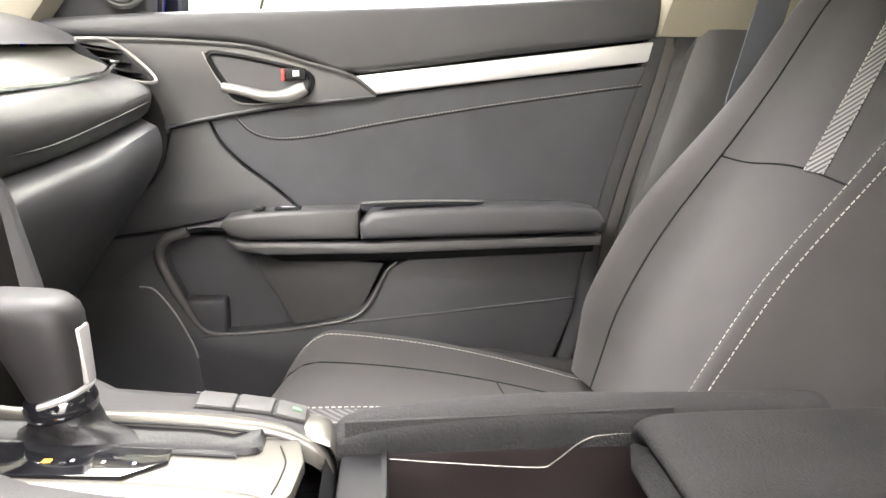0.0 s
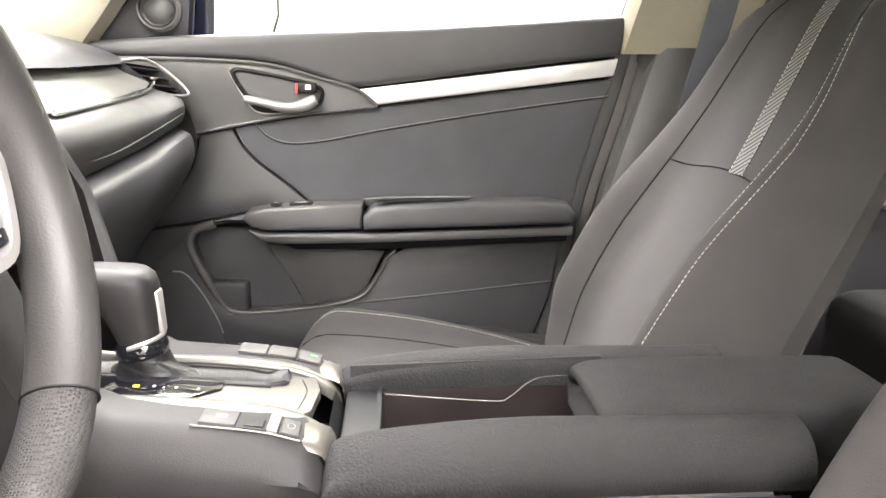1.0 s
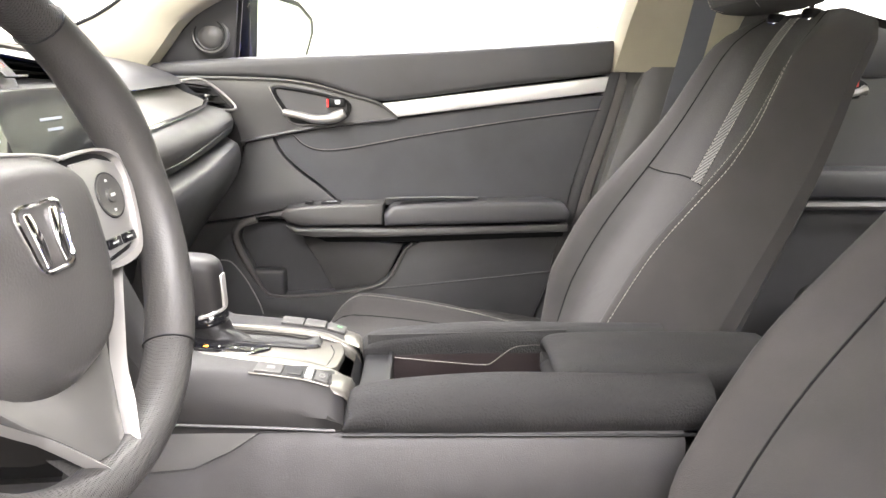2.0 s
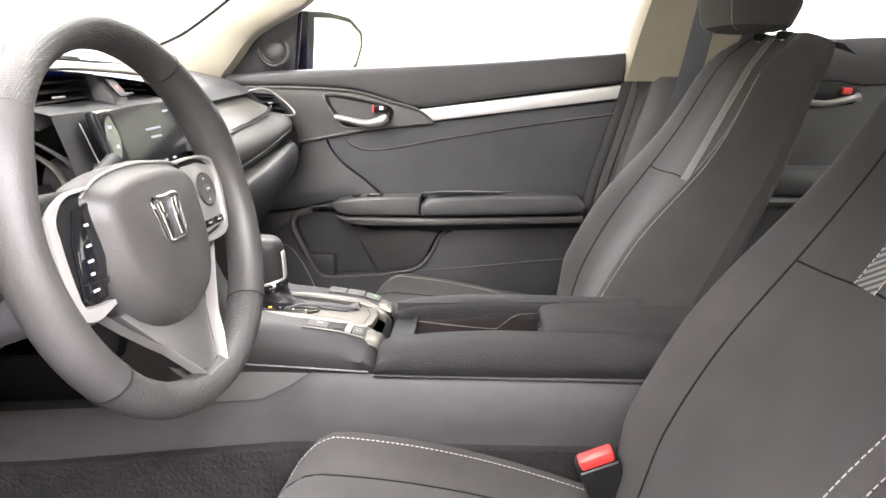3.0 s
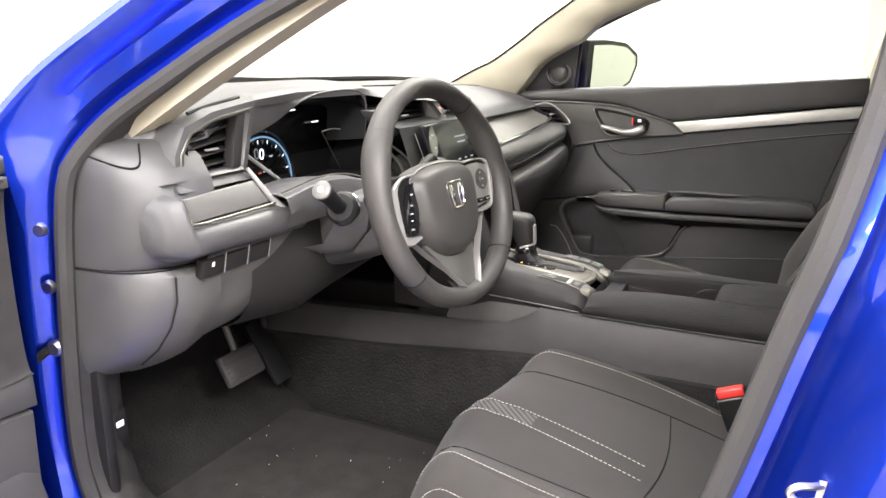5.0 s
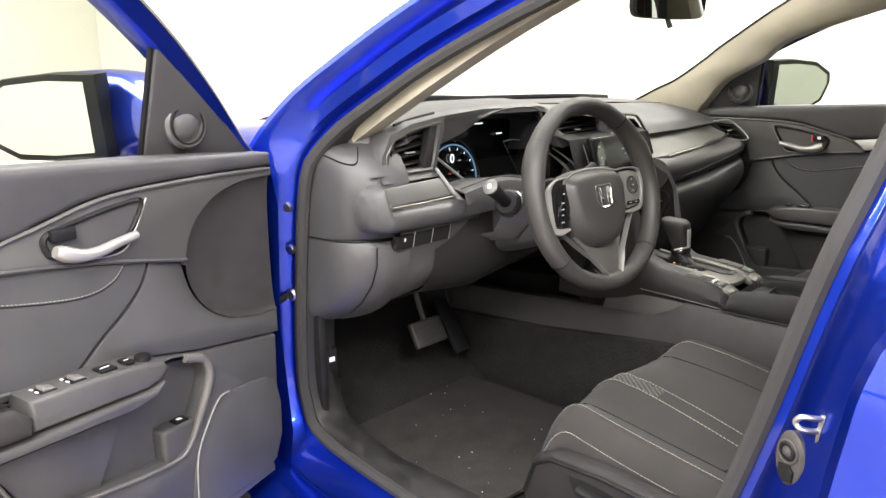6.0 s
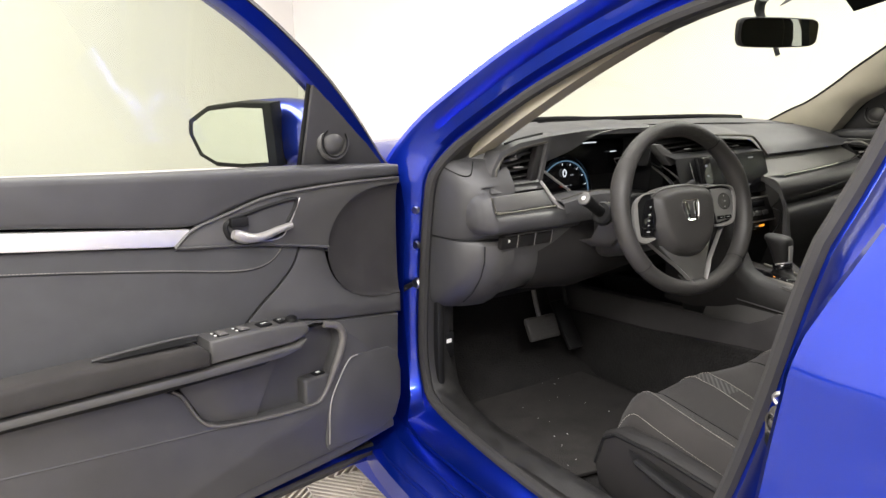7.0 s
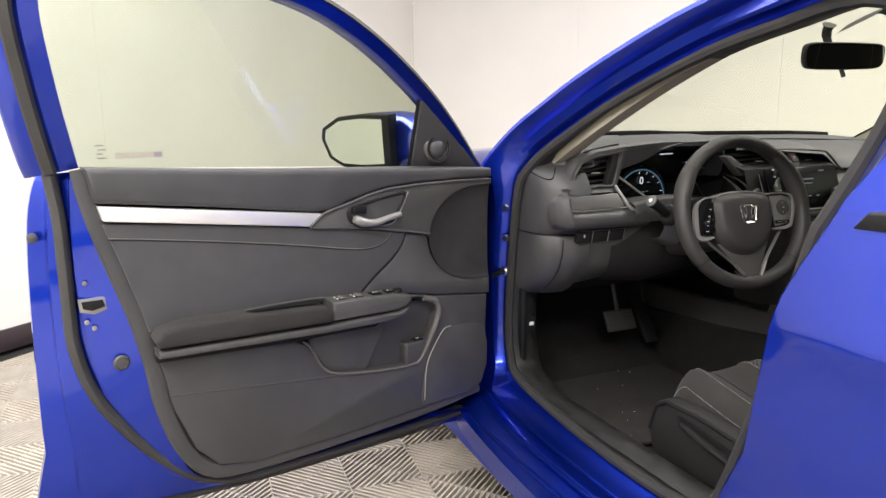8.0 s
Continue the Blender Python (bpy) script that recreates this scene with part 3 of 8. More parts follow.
# rear side doors
def rear_door(side):
    ob = thing("rear_door", (0.9, C + side * 0.8, 0.3), "closed blue rear door with dark inner trim", "car door", "rear doors")
    s = side
    y0 = C + s * 0.72
    outer = [(0.425, 0.985), (0.41, 0.90), (0.405, 0.80), (0.395, 0.66), (0.36, 0.52), (0.30, 0.40), (0.28, 0.27), (1.0, 0.27), (1.25, 0.5), (1.38, 0.75), (1.4, 0.99)]

    def skin(x, z):
        return C + s * (0.885 + 0.02 * math.sin((z - 0.2) * 4.2) - 0.10 * max(0, z - 0.86) + 0.012 * math.exp(-((z - 0.78) / 0.03) ** 2) * min(1, max(0, (x - 0.35) * 3)))
    bm = bmesh.new()
    rows = []
    for z in (0.22, 0.27, 0.34, 0.42, 0.50, 0.58, 0.66, 0.71, 0.745, 0.77, 0.79, 0.82, 0.86, 0.90, 0.94):
        front = float(np.interp(z, (0.22, 0.40, 0.47, 0.57, 0.71, 0.78, 0.82, 0.90, 0.96), (0.30, 0.31, 0.345, 0.396, 0.414, 0.424, 0.435, 0.475, 0.504)))
        rows.append([Vector((lerp(front, 1.36, k), skin(lerp(front, 1.36, k), z), z)) for k in (0, 0.01, 0.1, 0.25, 0.45, 0.7, 1)])
        rows[-1][0].y -= s * 0.010
        rows[-1].insert(0, Vector((front + 0.004, skin(front, z) - s * 0.05, z)))
    loft(rows, False, False, bm)
    part("outer_skin", bm, PAINT, ob, "glossy blue painted outer skin")
    post = [(0.470, 0.885), (0.505, 0.955), (0.545, 1.02), (0.575, 1.12), (0.60, 1.24), (0.66, 1.24), (0.62, 1.10), (0.59, 0.99), (0.56, 0.93)]
    part("window_post", loft([[Vector((x, skin(x, 0.94) - s * (0.35 * max(0, z - 0.93) + dep), z)) for x, z in post] for dep in (0.05, 0.004, 0.0)]), PAINT, ob, "blue painted window post")
    part("belt_moulding", slab([(0.55, skin(0.55, 0.94) - s * 0.008, 0.945), (1.36, skin(1.36, 0.94) - s * 0.008, 0.985), (1.36, skin(1.36, 0.94) - s * 0.008, 0.955), (0.53, skin(0.53, 0.94) - s * 0.008, 0.922)], (0, s * 0.02, 0), 0.004), PLASTIC_BLACK, ob, "black belt moulding")
    part("trim_panel", slab([(0.57, y0, 0.985), (1.35, y0, 1.01), (1.35, y0, 0.24), (0.50, y0, 0.24), (0.50, y0, 0.80)], (0, s * 0.05, 0), 0.012), PLASTIC, ob)
    part("upper_pad", slab([(0.57, y0 - s * .02, 0.985), (1.35, y0 - s * .02, 1.01), (1.35, y0 - s * .02, 0.92), (0.95, y0 - s * .02, 0.895), (0.75, y0 - s * .02, 0.915), (0.57, y0 - s * .02, 0.92)], (0, s * 0.03, 0), 0.008), PLASTIC_SOFT, ob)
    part("handle_cup", slab([(0.80, y0 - s * .022, 0.905), (0.90, y0 - s * .022, 0.905), (0.94, y0 - s * .022, 0.885), (0.925, y0 - s * .022, 0.855), (0.83, y0 - s * .022, 0.85)], (0, s * 0.03, 0), 0.004), PLASTIC_BLACK, ob)
    part("handle", tube(cr([(0.82, y0 - s * .03, 0.862), (0.86, y0 - s * .036, 0.858), (0.90, y0 - s * .036, 0.866), (0.93, y0 - s * .028, 0.872)], 4), [0.007] * 12 + [0.011], 8), SILVER, ob, "satin silver handle lever")
    part("lock_knob", box((0.905, y0 - s * 0.028, 0.885), (0.02, 0.01, 0.014), 0.002), RED, ob, "red lock marker")
    part("armrest", slab([(0.62, y0 - s * .06, 0.72), (1.2, y0 - s * .06, 0.72), (1.2, y0 - s * .06, 0.66), (0.62, y0 - s * .06, 0.66)], (0, s * 0.07, 0), 0.014), PLASTIC_SOFT, ob)
    part("rail", tube([(0.60, y0 - s * .062, 0.648), (1.2, y0 - s * .062, 0.648)], 0.009), PLASTIC_GREY, ob)
    frame = cr([(0.57, side_y(0.98, s), 0.985), (0.575, side_y(1.1, s), 1.1), (0.60, side_y(1.24, s), 1.24), (0.8, side_y(1.31, s), 1.31), (1.1, side_y(1.30, s), 1.30), (1.35, side_y(1.2, s), 1.2)], 4)
    part("window_frame", tube(frame, 0.016, 6), PLASTIC_BLACK, ob)
    pane = part("window", loft([[Vector((0.57, side_y(0.985, s), 0.985)), Vector((1.35, side_y(1.01, s), 1.01))], [Vector((0.60, side_y(1.24, s), 1.24)), Vector((1.3, side_y(1.2, s), 1.22))], [Vector((0.8, side_y(1.31, s), 1.31)), Vector((1.1, side_y(1.30, s), 1.30))]], False, False), WINDOW, ob, "tinted window glass")
    pane.visible_shadow = False


rear_door(-1)
rear_door(1)

# front wheel behind the open door
for side in (-1, 1):
    wheel = thing("road_wheel", (-1.30, C + side * 0.77, 0.0), "black tyre on a grey alloy rim", "wheel", "road wheels")
    m = frame_axes((1, 0, 0), (0, side, 0), (-1.30, C + side * 0.69, 0.325))
    part("tyre", lathe([(0.21, 0), (0.30, 0.0), (0.322, 0.02), (0.325, 0.06), (0.325, 0.14), (0.318, 0.18), (0.29, 0.20), (0.22, 0.195), (0.21, 0.17)], m, 40), TYRE, wheel, "black rubber tyre")
    part("rim", lathe([(0.21, 0.02), (0.21, 0.17), (0.19, 0.175), (0.17, 0.15), (0.06, 0.13), (0.05, 0.15), (0, 0.15)], m, 40), METAL, wheel, "grey alloy rim")

# ---- tail of the car ----
part("boot_lid", loft([across(1.98, 1.052, 0.05, 0.60), across(2.2, 1.035, 0.05, 0.64), across(2.42, 1.02, 0.06, 0.66), across(2.47, 0.97, 0.06, 0.66), across(2.50, 0.80, 0.06, 0.66), across(2.54, 0.62, 0.06, 0.68)], False, False), PAINT, car, "blue painted boot lid")
part("rear_bumper", loft([across(2.54, 0.63, 0.04, 0.70), across(2.60, 0.55, 0.03, 0.74), across(2.58, 0.36, 0.03, 0.74), across(2.50, 0.24, 0.02, 0.72)], False, False), PAINT, car, "blue painted rear bumper")
part("front_bumper", loft([across(-2.05, 0.605, 0.1, 0.62), across(-2.14, 0.50, 0.06, 0.68), across(-2.14, 0.34, 0.04, 0.70), across(-2.05, 0.20, 0.02, 0.70)], False, False), PAINT, car, "blue painted front bumper")
part("rear_shelf", loft([across(1.45, 0.98, 0.02, 0.60), across(2.0, 1.02, 0.02, 0.58)], False, False), CARPET, car, "dark cloth rear shelf")
for side in (-1, 1):
    quarter = [[Vector((x, C + side * 0.60, top)), Vector((x, C + side * 0.76, top - 0.05)), Vector((x, C + side * 0.87, 0.80)), Vector((x, C + side * 0.885, 0.62)), Vector((x, C + side * 0.87, low))]
               for x, top, low in ((1.36, 1.00, 0.24), (1.50, 1.03, 0.52), (1.66, 1.04, 0.66), (1.88, 1.045, 0.70), (2.10, 1.045, 0.64), (2.28, 1.03, 0.42), (2.50, 0.97, 0.30))]
    part("rear_quarter", loft(quarter, False, False), PAINT, car, "blue painted rear quarter")
    rail = [[Vector((x, C + side * half, z)), Vector((x, C + side * (half + 0.05), z - 0.025)), Vector((x, C + side * (half + 0.06), z - 0.06))] for x, z, half in ((-0.03, 1.268, 0.55), (0.25, 1.325, 0.56), (0.6, 1.345, 0.57), (1.1, 1.325, 0.555), (1.5, 1.245, 0.54), (1.75, 1.13, 0.56), (2.0, 1.01, 0.58))]
    part("roof_rail", loft(rail, False, False), PAINT, car, "blue painted roof side")
    wheel = thing("road_wheel", (1.88, C + side * 0.77, 0.0), "black tyre on a grey alloy rim", "wheel", "road wheels")
    m = frame_axes((1, 0, 0), (0, side, 0), (1.88, C + side * 0.67, 0.325))
    part("tyre", lathe([(0.21, 0), (0.30, 0.0), (0.322, 0.02), (0.325, 0.06), (0.325, 0.14), (0.318, 0.18), (0.29, 0.20), (0.22, 0.195), (0.21, 0.17)], m, 40), TYRE, wheel, "black rubber tyre")
    part("rim", lathe([(0.21, 0.02), (0.21, 0.17), (0.19, 0.175), (0.17, 0.15), (0.06, 0.13), (0.05, 0.15), (0, 0.15)], m, 40), METAL, wheel, "grey alloy rim")

# ---- front doors ----
def trim_y(x):
    return 1.175 + 0.027 * x


def front_door(driver):
    """A front door in its closed place; the driver's is mirrored and swung open about its hinge."""
    a = radians(-79.82)
    swing = Matrix.Translation((-0.2293, -0.7898, 0)) @ Matrix.Rotation(a, 4, "Z") if driver else Matrix()
    label = "open driver's door, metallic blue outside with dark cloth and plastic trim" if driver else "closed passenger door with dark grey cloth and plastic trim"
    door = thing("front_door", None, label, "car door", "front doors", local=swing)

    def P(x, z, off=0.0):
        y = trim_y(x) - off
        return Vector((x, 2 * C - y if driver else y, z))

    way = Vector((0, -1 if driver else 1, 0))          # outwards

    def plate(name, outline, off, thick, mat, label="", bev=0.004, segs=2, parent=None):
        return part(name, slab([P(x, z, off) for x, z in outline], way * thick, bev, segs), mat, parent or door, label)

    def line(pts, off, n=6):
        return [P(q.x, q.y, off) for q in cr(pts, n)]

    # painted shell with its shut face
    shell_in = [(-0.55, 0.895), (-0.30, 0.900), (0.33, 0.930), (0.40, 0.934), (0.430, 0.935), (0.42, 0.89), (0.40, 0.80), (0.372, 0.66), (0.342, 0.50), (0.31, 0.36), (0.26, 0.30), (0.10, 0.285), (-0.30, 0.30), (-0.54, 0.315), (-0.57, 0.60)]
    shell_mid = [(-0.58, 0.895), (-0.30, 0.900), (0.35, 0.945), (0.425, 0.952), (0.455, 0.953), (0.462, 0.89), (0.466, 0.80), (0.462, 0.68), (0.440, 0.52), (0.385, 0.38), (0.29, 0.285), (0.10, 0.262), (-0.30, 0.275), (-0.57, 0.29), (-0.59, 0.60)]
    shell_lip = [(-0.60, 0.895), (-0.30, 0.900), (0.38, 0.945), (0.455, 0.952), (0.482, 0.950), (0.497, 0.885), (0.505, 0.80), (0.508, 0.68), (0.505, 0.52), (0.495, 0.38), (0.46, 0.27), (0.10, 0.235), (-0.30, 0.245), (-0.59, 0.26), (-0.61, 0.60)]
    shell_out = [(-0.61, 0.905), (-0.30, 0.910), (0.40, 0.945), (0.475, 0.953), (0.502, 0.950), (0.524, 0.885), (0.534, 0.80), (0.540, 0.68), (0.544, 0.52), (0.545, 0.38), (0.535, 0.235), (0.10, 0.215), (-0.30, 0.225), (-0.60, 0.24), (-0.62, 0.60)]
    secs = []
    shell_out2 = [(lerp(x, -0.05, 0.04), lerp(z, 0.6, 0.04)) for x, z in shell_out]
    for outline, off in ((shell_in, -0.012), (shell_in, -0.03), (shell_mid, -0.052), (shell_mid, -0.062), (shell_lip, -0.075), (shell_lip, -0.128), (shell_out, -0.140), (shell_out, -0.162), (shell_out2, -0.185), ([(lerp(x, -0.05, 0.5), lerp(z, 0.6, 0.5)) for x, z in shell_out], -0.20), ([(lerp(x, -0.05, 0.98), lerp(z, 0.6, 0.98)) for x, z in shell_out], -0.20)):
        dense = cr([(max(x, -0.485 if off > -0.07 else -0.52) if driver else x, z) for x, z in outline], 3, True)
        secs.append([P(q.x, q.y, off) for q in dense])
    shell = part("door_shell", loft(secs, True, False), PAINT, door, "glossy metallic blue painted shell")
    # weatherstrip on the shut face
    strip = [(0.494, 0.985), (0.488, 0.93), (0.482, 0.86), (0.482, 0.72), (0.480, 0.62), (0.455, 0.52), (0.40, 0.425), (0.33, 0.34), (0.25, 0.280), (0.12, 0.258), (-0.30, 0.27), (-0.55, 0.285)]
    part("weatherstrip", tube(line(strip, -0.055, 5), 0.0175, 10, flat=0.75), RUBBER, door, "black rubber weatherstrip")

    # window frame and glass, leaning in above the belt
    def W(x, z, off=0.0):
        return P(x, z, -0.052 + off + 0.42 * max(0.0, z - 0.93))

    top = [(-0.475, 0.895), (-0.355, 1.018), (-0.245, 1.112), (-0.105, 1.206), (0.035, 1.270), (0.20, 1.305), (0.36, 1.318), (0.475, 1.300), (0.503, 1.25), (0.484, 1.11), (0.454, 0.965)]
    dense = cr(top, 6)
    m2 = len(dense)
    blue_secs, black_secs, flange_secs = [], [], []
    for i, q in enumerate(dense):
        d = (dense[min(i + 1, m2 - 1)] - dense[max(i - 1, 0)]).normalized()
        n = Vector((-d.y, d.x))
        if n.dot(q - Vector((0.1, 1.0))) < 0:
            n = -n
        def at(o, dep):
            p = q + n * o
            return W(p.x, p.y, dep)
        wide = 0.022 if q.x > 0.40 and not driver else 0.026
        k = min(1.0, max(0.0, (q.x - 0.36) / 0.10)) if driver else 0.0

        def blend(slim, broad):
            return [at(lerp(a[0], b[0], k), lerp(a[1], b[1], k)) for a, b in zip(slim, broad)]
        blue_secs.append(blend([(-wide * 0.5, 0.004), (-wide * 0.4, 0.014), (wide * 0.45, 0.016), (wide * 0.5, 0.004), (wide * 0.55, -0.03), (wide * 0.5, -0.03), (-wide * 0.5, -0.03)],
                               [(-0.012, 0.004), (-0.010, 0.013), (0.020, 0.013), (0.026, 0.006), (0.028, -0.012), (0.020, -0.03), (-0.012, -0.03)]))
        black_secs.append(blend([(wide * 0.52, 0.004), (wide * 0.62, 0.010), (wide, -0.004), (wide * 1.05, -0.02), (wide * 0.55, -0.03)],
                                [(0.026, 0.006), (0.033, 0.013), (0.047, 0.005), (0.050, -0.008), (0.030, -0.014)]))
        if driver and q.x > 0.36:
            flange_secs.append(blend([(0.020, -0.020), (0.024, -0.022), (0.026, -0.026), (0.026, -0.030), (0.022, -0.032), (0.018, -0.026)],
                                     [(0.048, -0.006), (0.060, -0.012), (0.076, -0.024), (0.080, -0.038), (0.070, -0.045), (0.030, -0.040)]))
    part("window_frame", loft(blue_secs), PAINT if driver else PLASTIC_BLACK, door, "blue painted window frame" if driver else "black lined window frame")
    if driver:
        part("frame_flange", loft(flange_secs), PAINT, door, "blue painted outer edge of the window frame")
    part("frame_seal", loft(black_secs), RUBBER, door, "black rubber along the window frame")
    inner = [(-0.275, 0.93), (-0.266, 1.085), (-0.245, 1.102), (-0.105, 1.197), (0.035, 1.262), (0.20, 1.297), (0.36, 1.308), (0.472, 1.298), (0.499, 1.25), (0.482, 1.11), (0.455, 0.965)]
    pane = part("window", slab([W(x, z, -0.01) for x, z in inner], way * 0.004, 0), WINDOW, door, "greenish tinted window glass")
    pane.visible_shadow = False
    # small glazing print low in the rear corner
    for k in range(4):
        part("glazing_mark", box(W(0.405 - 0.004 * (k % 2), 1.006 - 0.008 * k, -0.004), (0.016 - 0.003 * (k % 3), 0.0006, 0.0022), 0), PRINT, pane)
    if driver:
        part("window_sticker", box(W(0.335, 0.985, -0.004), (0.085, 0.0006, 0.011), 0), STICKER, pane, "faint pinkish sticker low on the glass")
        part("sticker_mark", box(W(0.300, 0.985, -0.0033), (0.016, 0.0006, 0.010), 0), STICKER_MARK, pane)
    run = (W(-0.272, 0.925), W(-0.264, 1.088)) if driver else (W(-0.306, 0.925), W(-0.270, 1.080))
    part("glass_run", tube(run, 0.006, 6), PLASTIC_BLACK, door)
    sail = part("sail_panel", slab([W(-0.264 if driver else -0.270, 1.092, 0.012), W(-0.272 if driver else -0.306, 0.925, 0.012), W(-0.480, 0.90, 0.012), W(-0.375, 1.002, 0.012)], way * 0.012, 0.004), PLASTIC, door, "dark plastic corner cover")
    c = W(-0.330 if driver else -0.343, 0.972, 0.012)
    tw = part("tweeter", lathe([(0.036, -0.002), (0.037, 0.006), (0.033, 0.011), (0.029, 0.010), (0.027, 0.004), (0.024, 0.003)], frame_axes((1, 0, 0), -way, c), 32), PLASTIC_GREY, door, "round tweeter ring")
    part("dome", lathe([(0.026, 0.002), (0.022, 0.008), (0.012, 0.013), (0.0, 0.014)], frame_axes((1, 0, 0), -way, c), 28), PLASTIC_GREY, tw, "domed tweeter grille")
    part("ring", tube([frame_axes((1, 0, 0), -way, c) @ Vector((0.0285 * math.cos(k * math.pi / 16), 0.0285 * math.sin(k * math.pi / 16), 0.0115)) for k in range(32)], 0.0016, 5, True), PLASTIC_BLACK, tw, "thin black ring")

    # outside mirror
    def M(x, z, off):
        return P(x, z, off + (0.0 if driver else 0.055 * max(0.0, min(1.0, (-off - 0.06) / 0.09))))
    hs = []
    for off, x0, x1, z0, z1 in ((-0.060, -0.36, -0.300, 0.935, 1.000), (-0.12, -0.40, -0.305, 0.925, 1.035), (-0.16, -0.425, -0.305, 0.915, 1.050), (-0.22, -0.43, -0.285, 0.908, 1.058), (-0.29, -0.42, -0.258, 0.906, 1.056), (-0.345, -0.38, -0.238, 0.916, 1.046), (-0.372, -0.31, -0.228, 0.945, 1.020)):
        xm, zm = (x0 + x1) / 2, (z0 + z1) / 2
        ring_pts = []
        for k in range(20):
            t = k / 20 * 2 * math.pi
            cx, cz = math.cos(t), math.sin(t)
            ring_pts.append(M(xm + (x1 - x0) / 2 * math.copysign(abs(cx) ** 0.6, cx), zm + (z1 - z0) / 2 * math.copysign(abs(cz) ** 0.6, cz), off))
        hs.append(ring_pts)
    mir = thing("door_mirror", None, "blue door mirror with a black surround", "mirror", "door mirrors", local=swing)
    part("housing", loft(hs), PAINT, mir, "blue painted mirror housing")
    face = [(-0.288, 0.918, -0.158), (-0.262, 0.912, -0.235), (-0.230, 0.914, -0.312), (-0.210, 0.935, -0.352), (-0.198, 0.985, -0.372), (-0.200, 1.015, -0.366), (-0.216, 1.044, -0.310), (-0.250, 1.052, -0.230), (-0.284, 1.050, -0.155)]
    pts = [M(x, z, off) for x, z, off in face]
    mid = sum(pts, Vector()) / len(pts)
    nrm = (pts[3] - pts[0]).cross(pts[7] - pts[1]).normalized()
    if nrm.x < 0:
        nrm = -nrm
    pts = [p - nrm * (p - mid).dot(nrm) for p in pts]
    if not driver:
        pts = [mid + (p - mid) * 1.09 + Vector((0, 0, 0.004)) for p in pts]
    part("surround", slab([p - nrm * 0.03 for p in pts], nrm * 0.036, 0.005), PLASTIC_BLACK, mir, "black mirror surround")
    part("mirror_glass", slab([mid + (p - mid) * 0.84 + nrm * 0.0075 for p in pts], -nrm * 0.003, 0), MIRROR, mir, "silvered mirror glass")
    part("arm", tube([M(-0.35, 0.940, -0.04), M(-0.345, 0.935, -0.10)], [0.026, 0.024], 10), PLASTIC_BLACK, mir, "black mirror arm")

    # inner trim, layer by layer over a deep backing
    back = [(-0.47, 0.92), (0.432, 0.955), (0.425, 0.88), (0.398, 0.79), (0.36, 0.66), (0.338, 0.56), (0.318, 0.45), (0.28, 0.36), (0.235, 0.318), (0.10, 0.308), (-0.28, 0.328), (-0.44, 0.35), (-0.47, 0.50)]
    plate("trim_backing", [(q.x, q.y) for q in cr(back, 1, True)], -0.038, 0.02, PLASTIC_BLACK, "dark backing of the door trim", 0)
    if not driver:
        # lightened to paint the bright gap along the door's edge
        part("edge_lining", tube(line([(0.462, 0.985), (0.452, 0.90), (0.432, 0.815), (0.392, 0.68), (0.370, 0.58), (0.354, 0.475), (0.318, 0.37), (0.262, 0.302)], -0.020, 6), 0.013, 8, flat=1.6), TRIM_LIGHTENED, door, "satin door edge lining, lightened to paint the bright gap")
    # edge welt round the rear of the trim
    part("trim_edge", tube(line([(0.444, 0.965), (0.434, 0.90), (0.412, 0.815), (0.372, 0.68), (0.350, 0.58), (0.334, 0.475), (0.300, 0.375), (0.250, 0.316), (0.16, 0.303), (-0.04, 0.311), (-0.286, 0.329), (-0.44, 0.352)], -0.012, 6), 0.010, 8, flat=1.8), PLASTIC, door)
    up = [(q.x, q.y) for q in cr([(-0.47, 0.918), (-0.29, 0.930), (0.10, 0.946), (0.440, 0.968)], 5)] + [(q.x, q.y) for q in cr([(0.428, 0.902), (0.20, 0.876), (-0.015, 0.849), (-0.08, 0.864), (-0.155, 0.885), (-0.235, 0.893), (-0.35, 0.896), (-0.47, 0.896)], 5)]
    plate("upper_pad", up, 0.012, 0.06, PLASTIC_SOFT, "dark soft upper pad", 0.010, 3)
    plate("metal_strip", [(-0.018, 0.8445), (0.424, 0.897), (0.417, 0.868), (0.012, 0.819)], 0.012, 0.03, BRUSHED, "brushed aluminium strip", 0.003)
    def scoop(a):
        """The half-oval edge of the hollow that clears the dashboard's end; a runs from its top to its foot."""
        return (-0.455 + 0.165 * math.sin(a) ** 0.8, 0.762 + 0.118 * math.cos(a))

    car_top = cr([(-0.47, 0.893), (-0.35, 0.893), (-0.235, 0.890), (-0.155, 0.882), (-0.08, 0.861), (-0.022, 0.844), (0.010, 0.817)], 5)
    car_low = cr([(0.0, 0.814), (-0.13, 0.800), (-0.23, 0.783), (-0.286, 0.773)], 5)
    upper_rim = [scoop(math.pi / 2 * (1 - k / 10)) for k in range(11)]
    lower_rim = [scoop(math.pi / 2 * (1 + k / 10)) for k in range(11)]
    plate("handle_surround", [(q.x, q.y) for q in car_top + car_low] + upper_rim + [(-0.47, 0.880)], 0.008, 0.04, PLASTIC_GREY, "charcoal plastic panel round the handle", 0.005, 2)
    part("handle_surround_lip", tube(line([(-0.46, 0.892), (-0.35, 0.893), (-0.235, 0.890), (-0.155, 0.882), (-0.08, 0.861), (-0.022, 0.844), (0.012, 0.817)], 0.010, 5), 0.0035, 6), PLASTIC_GREY, door)
    part("handle_surround_lip", tube(line([(0.012, 0.816), (-0.13, 0.801), (-0.23, 0.784), (-0.290, 0.772)], 0.009, 5), 0.003, 6), PLASTIC_SOFT, door)
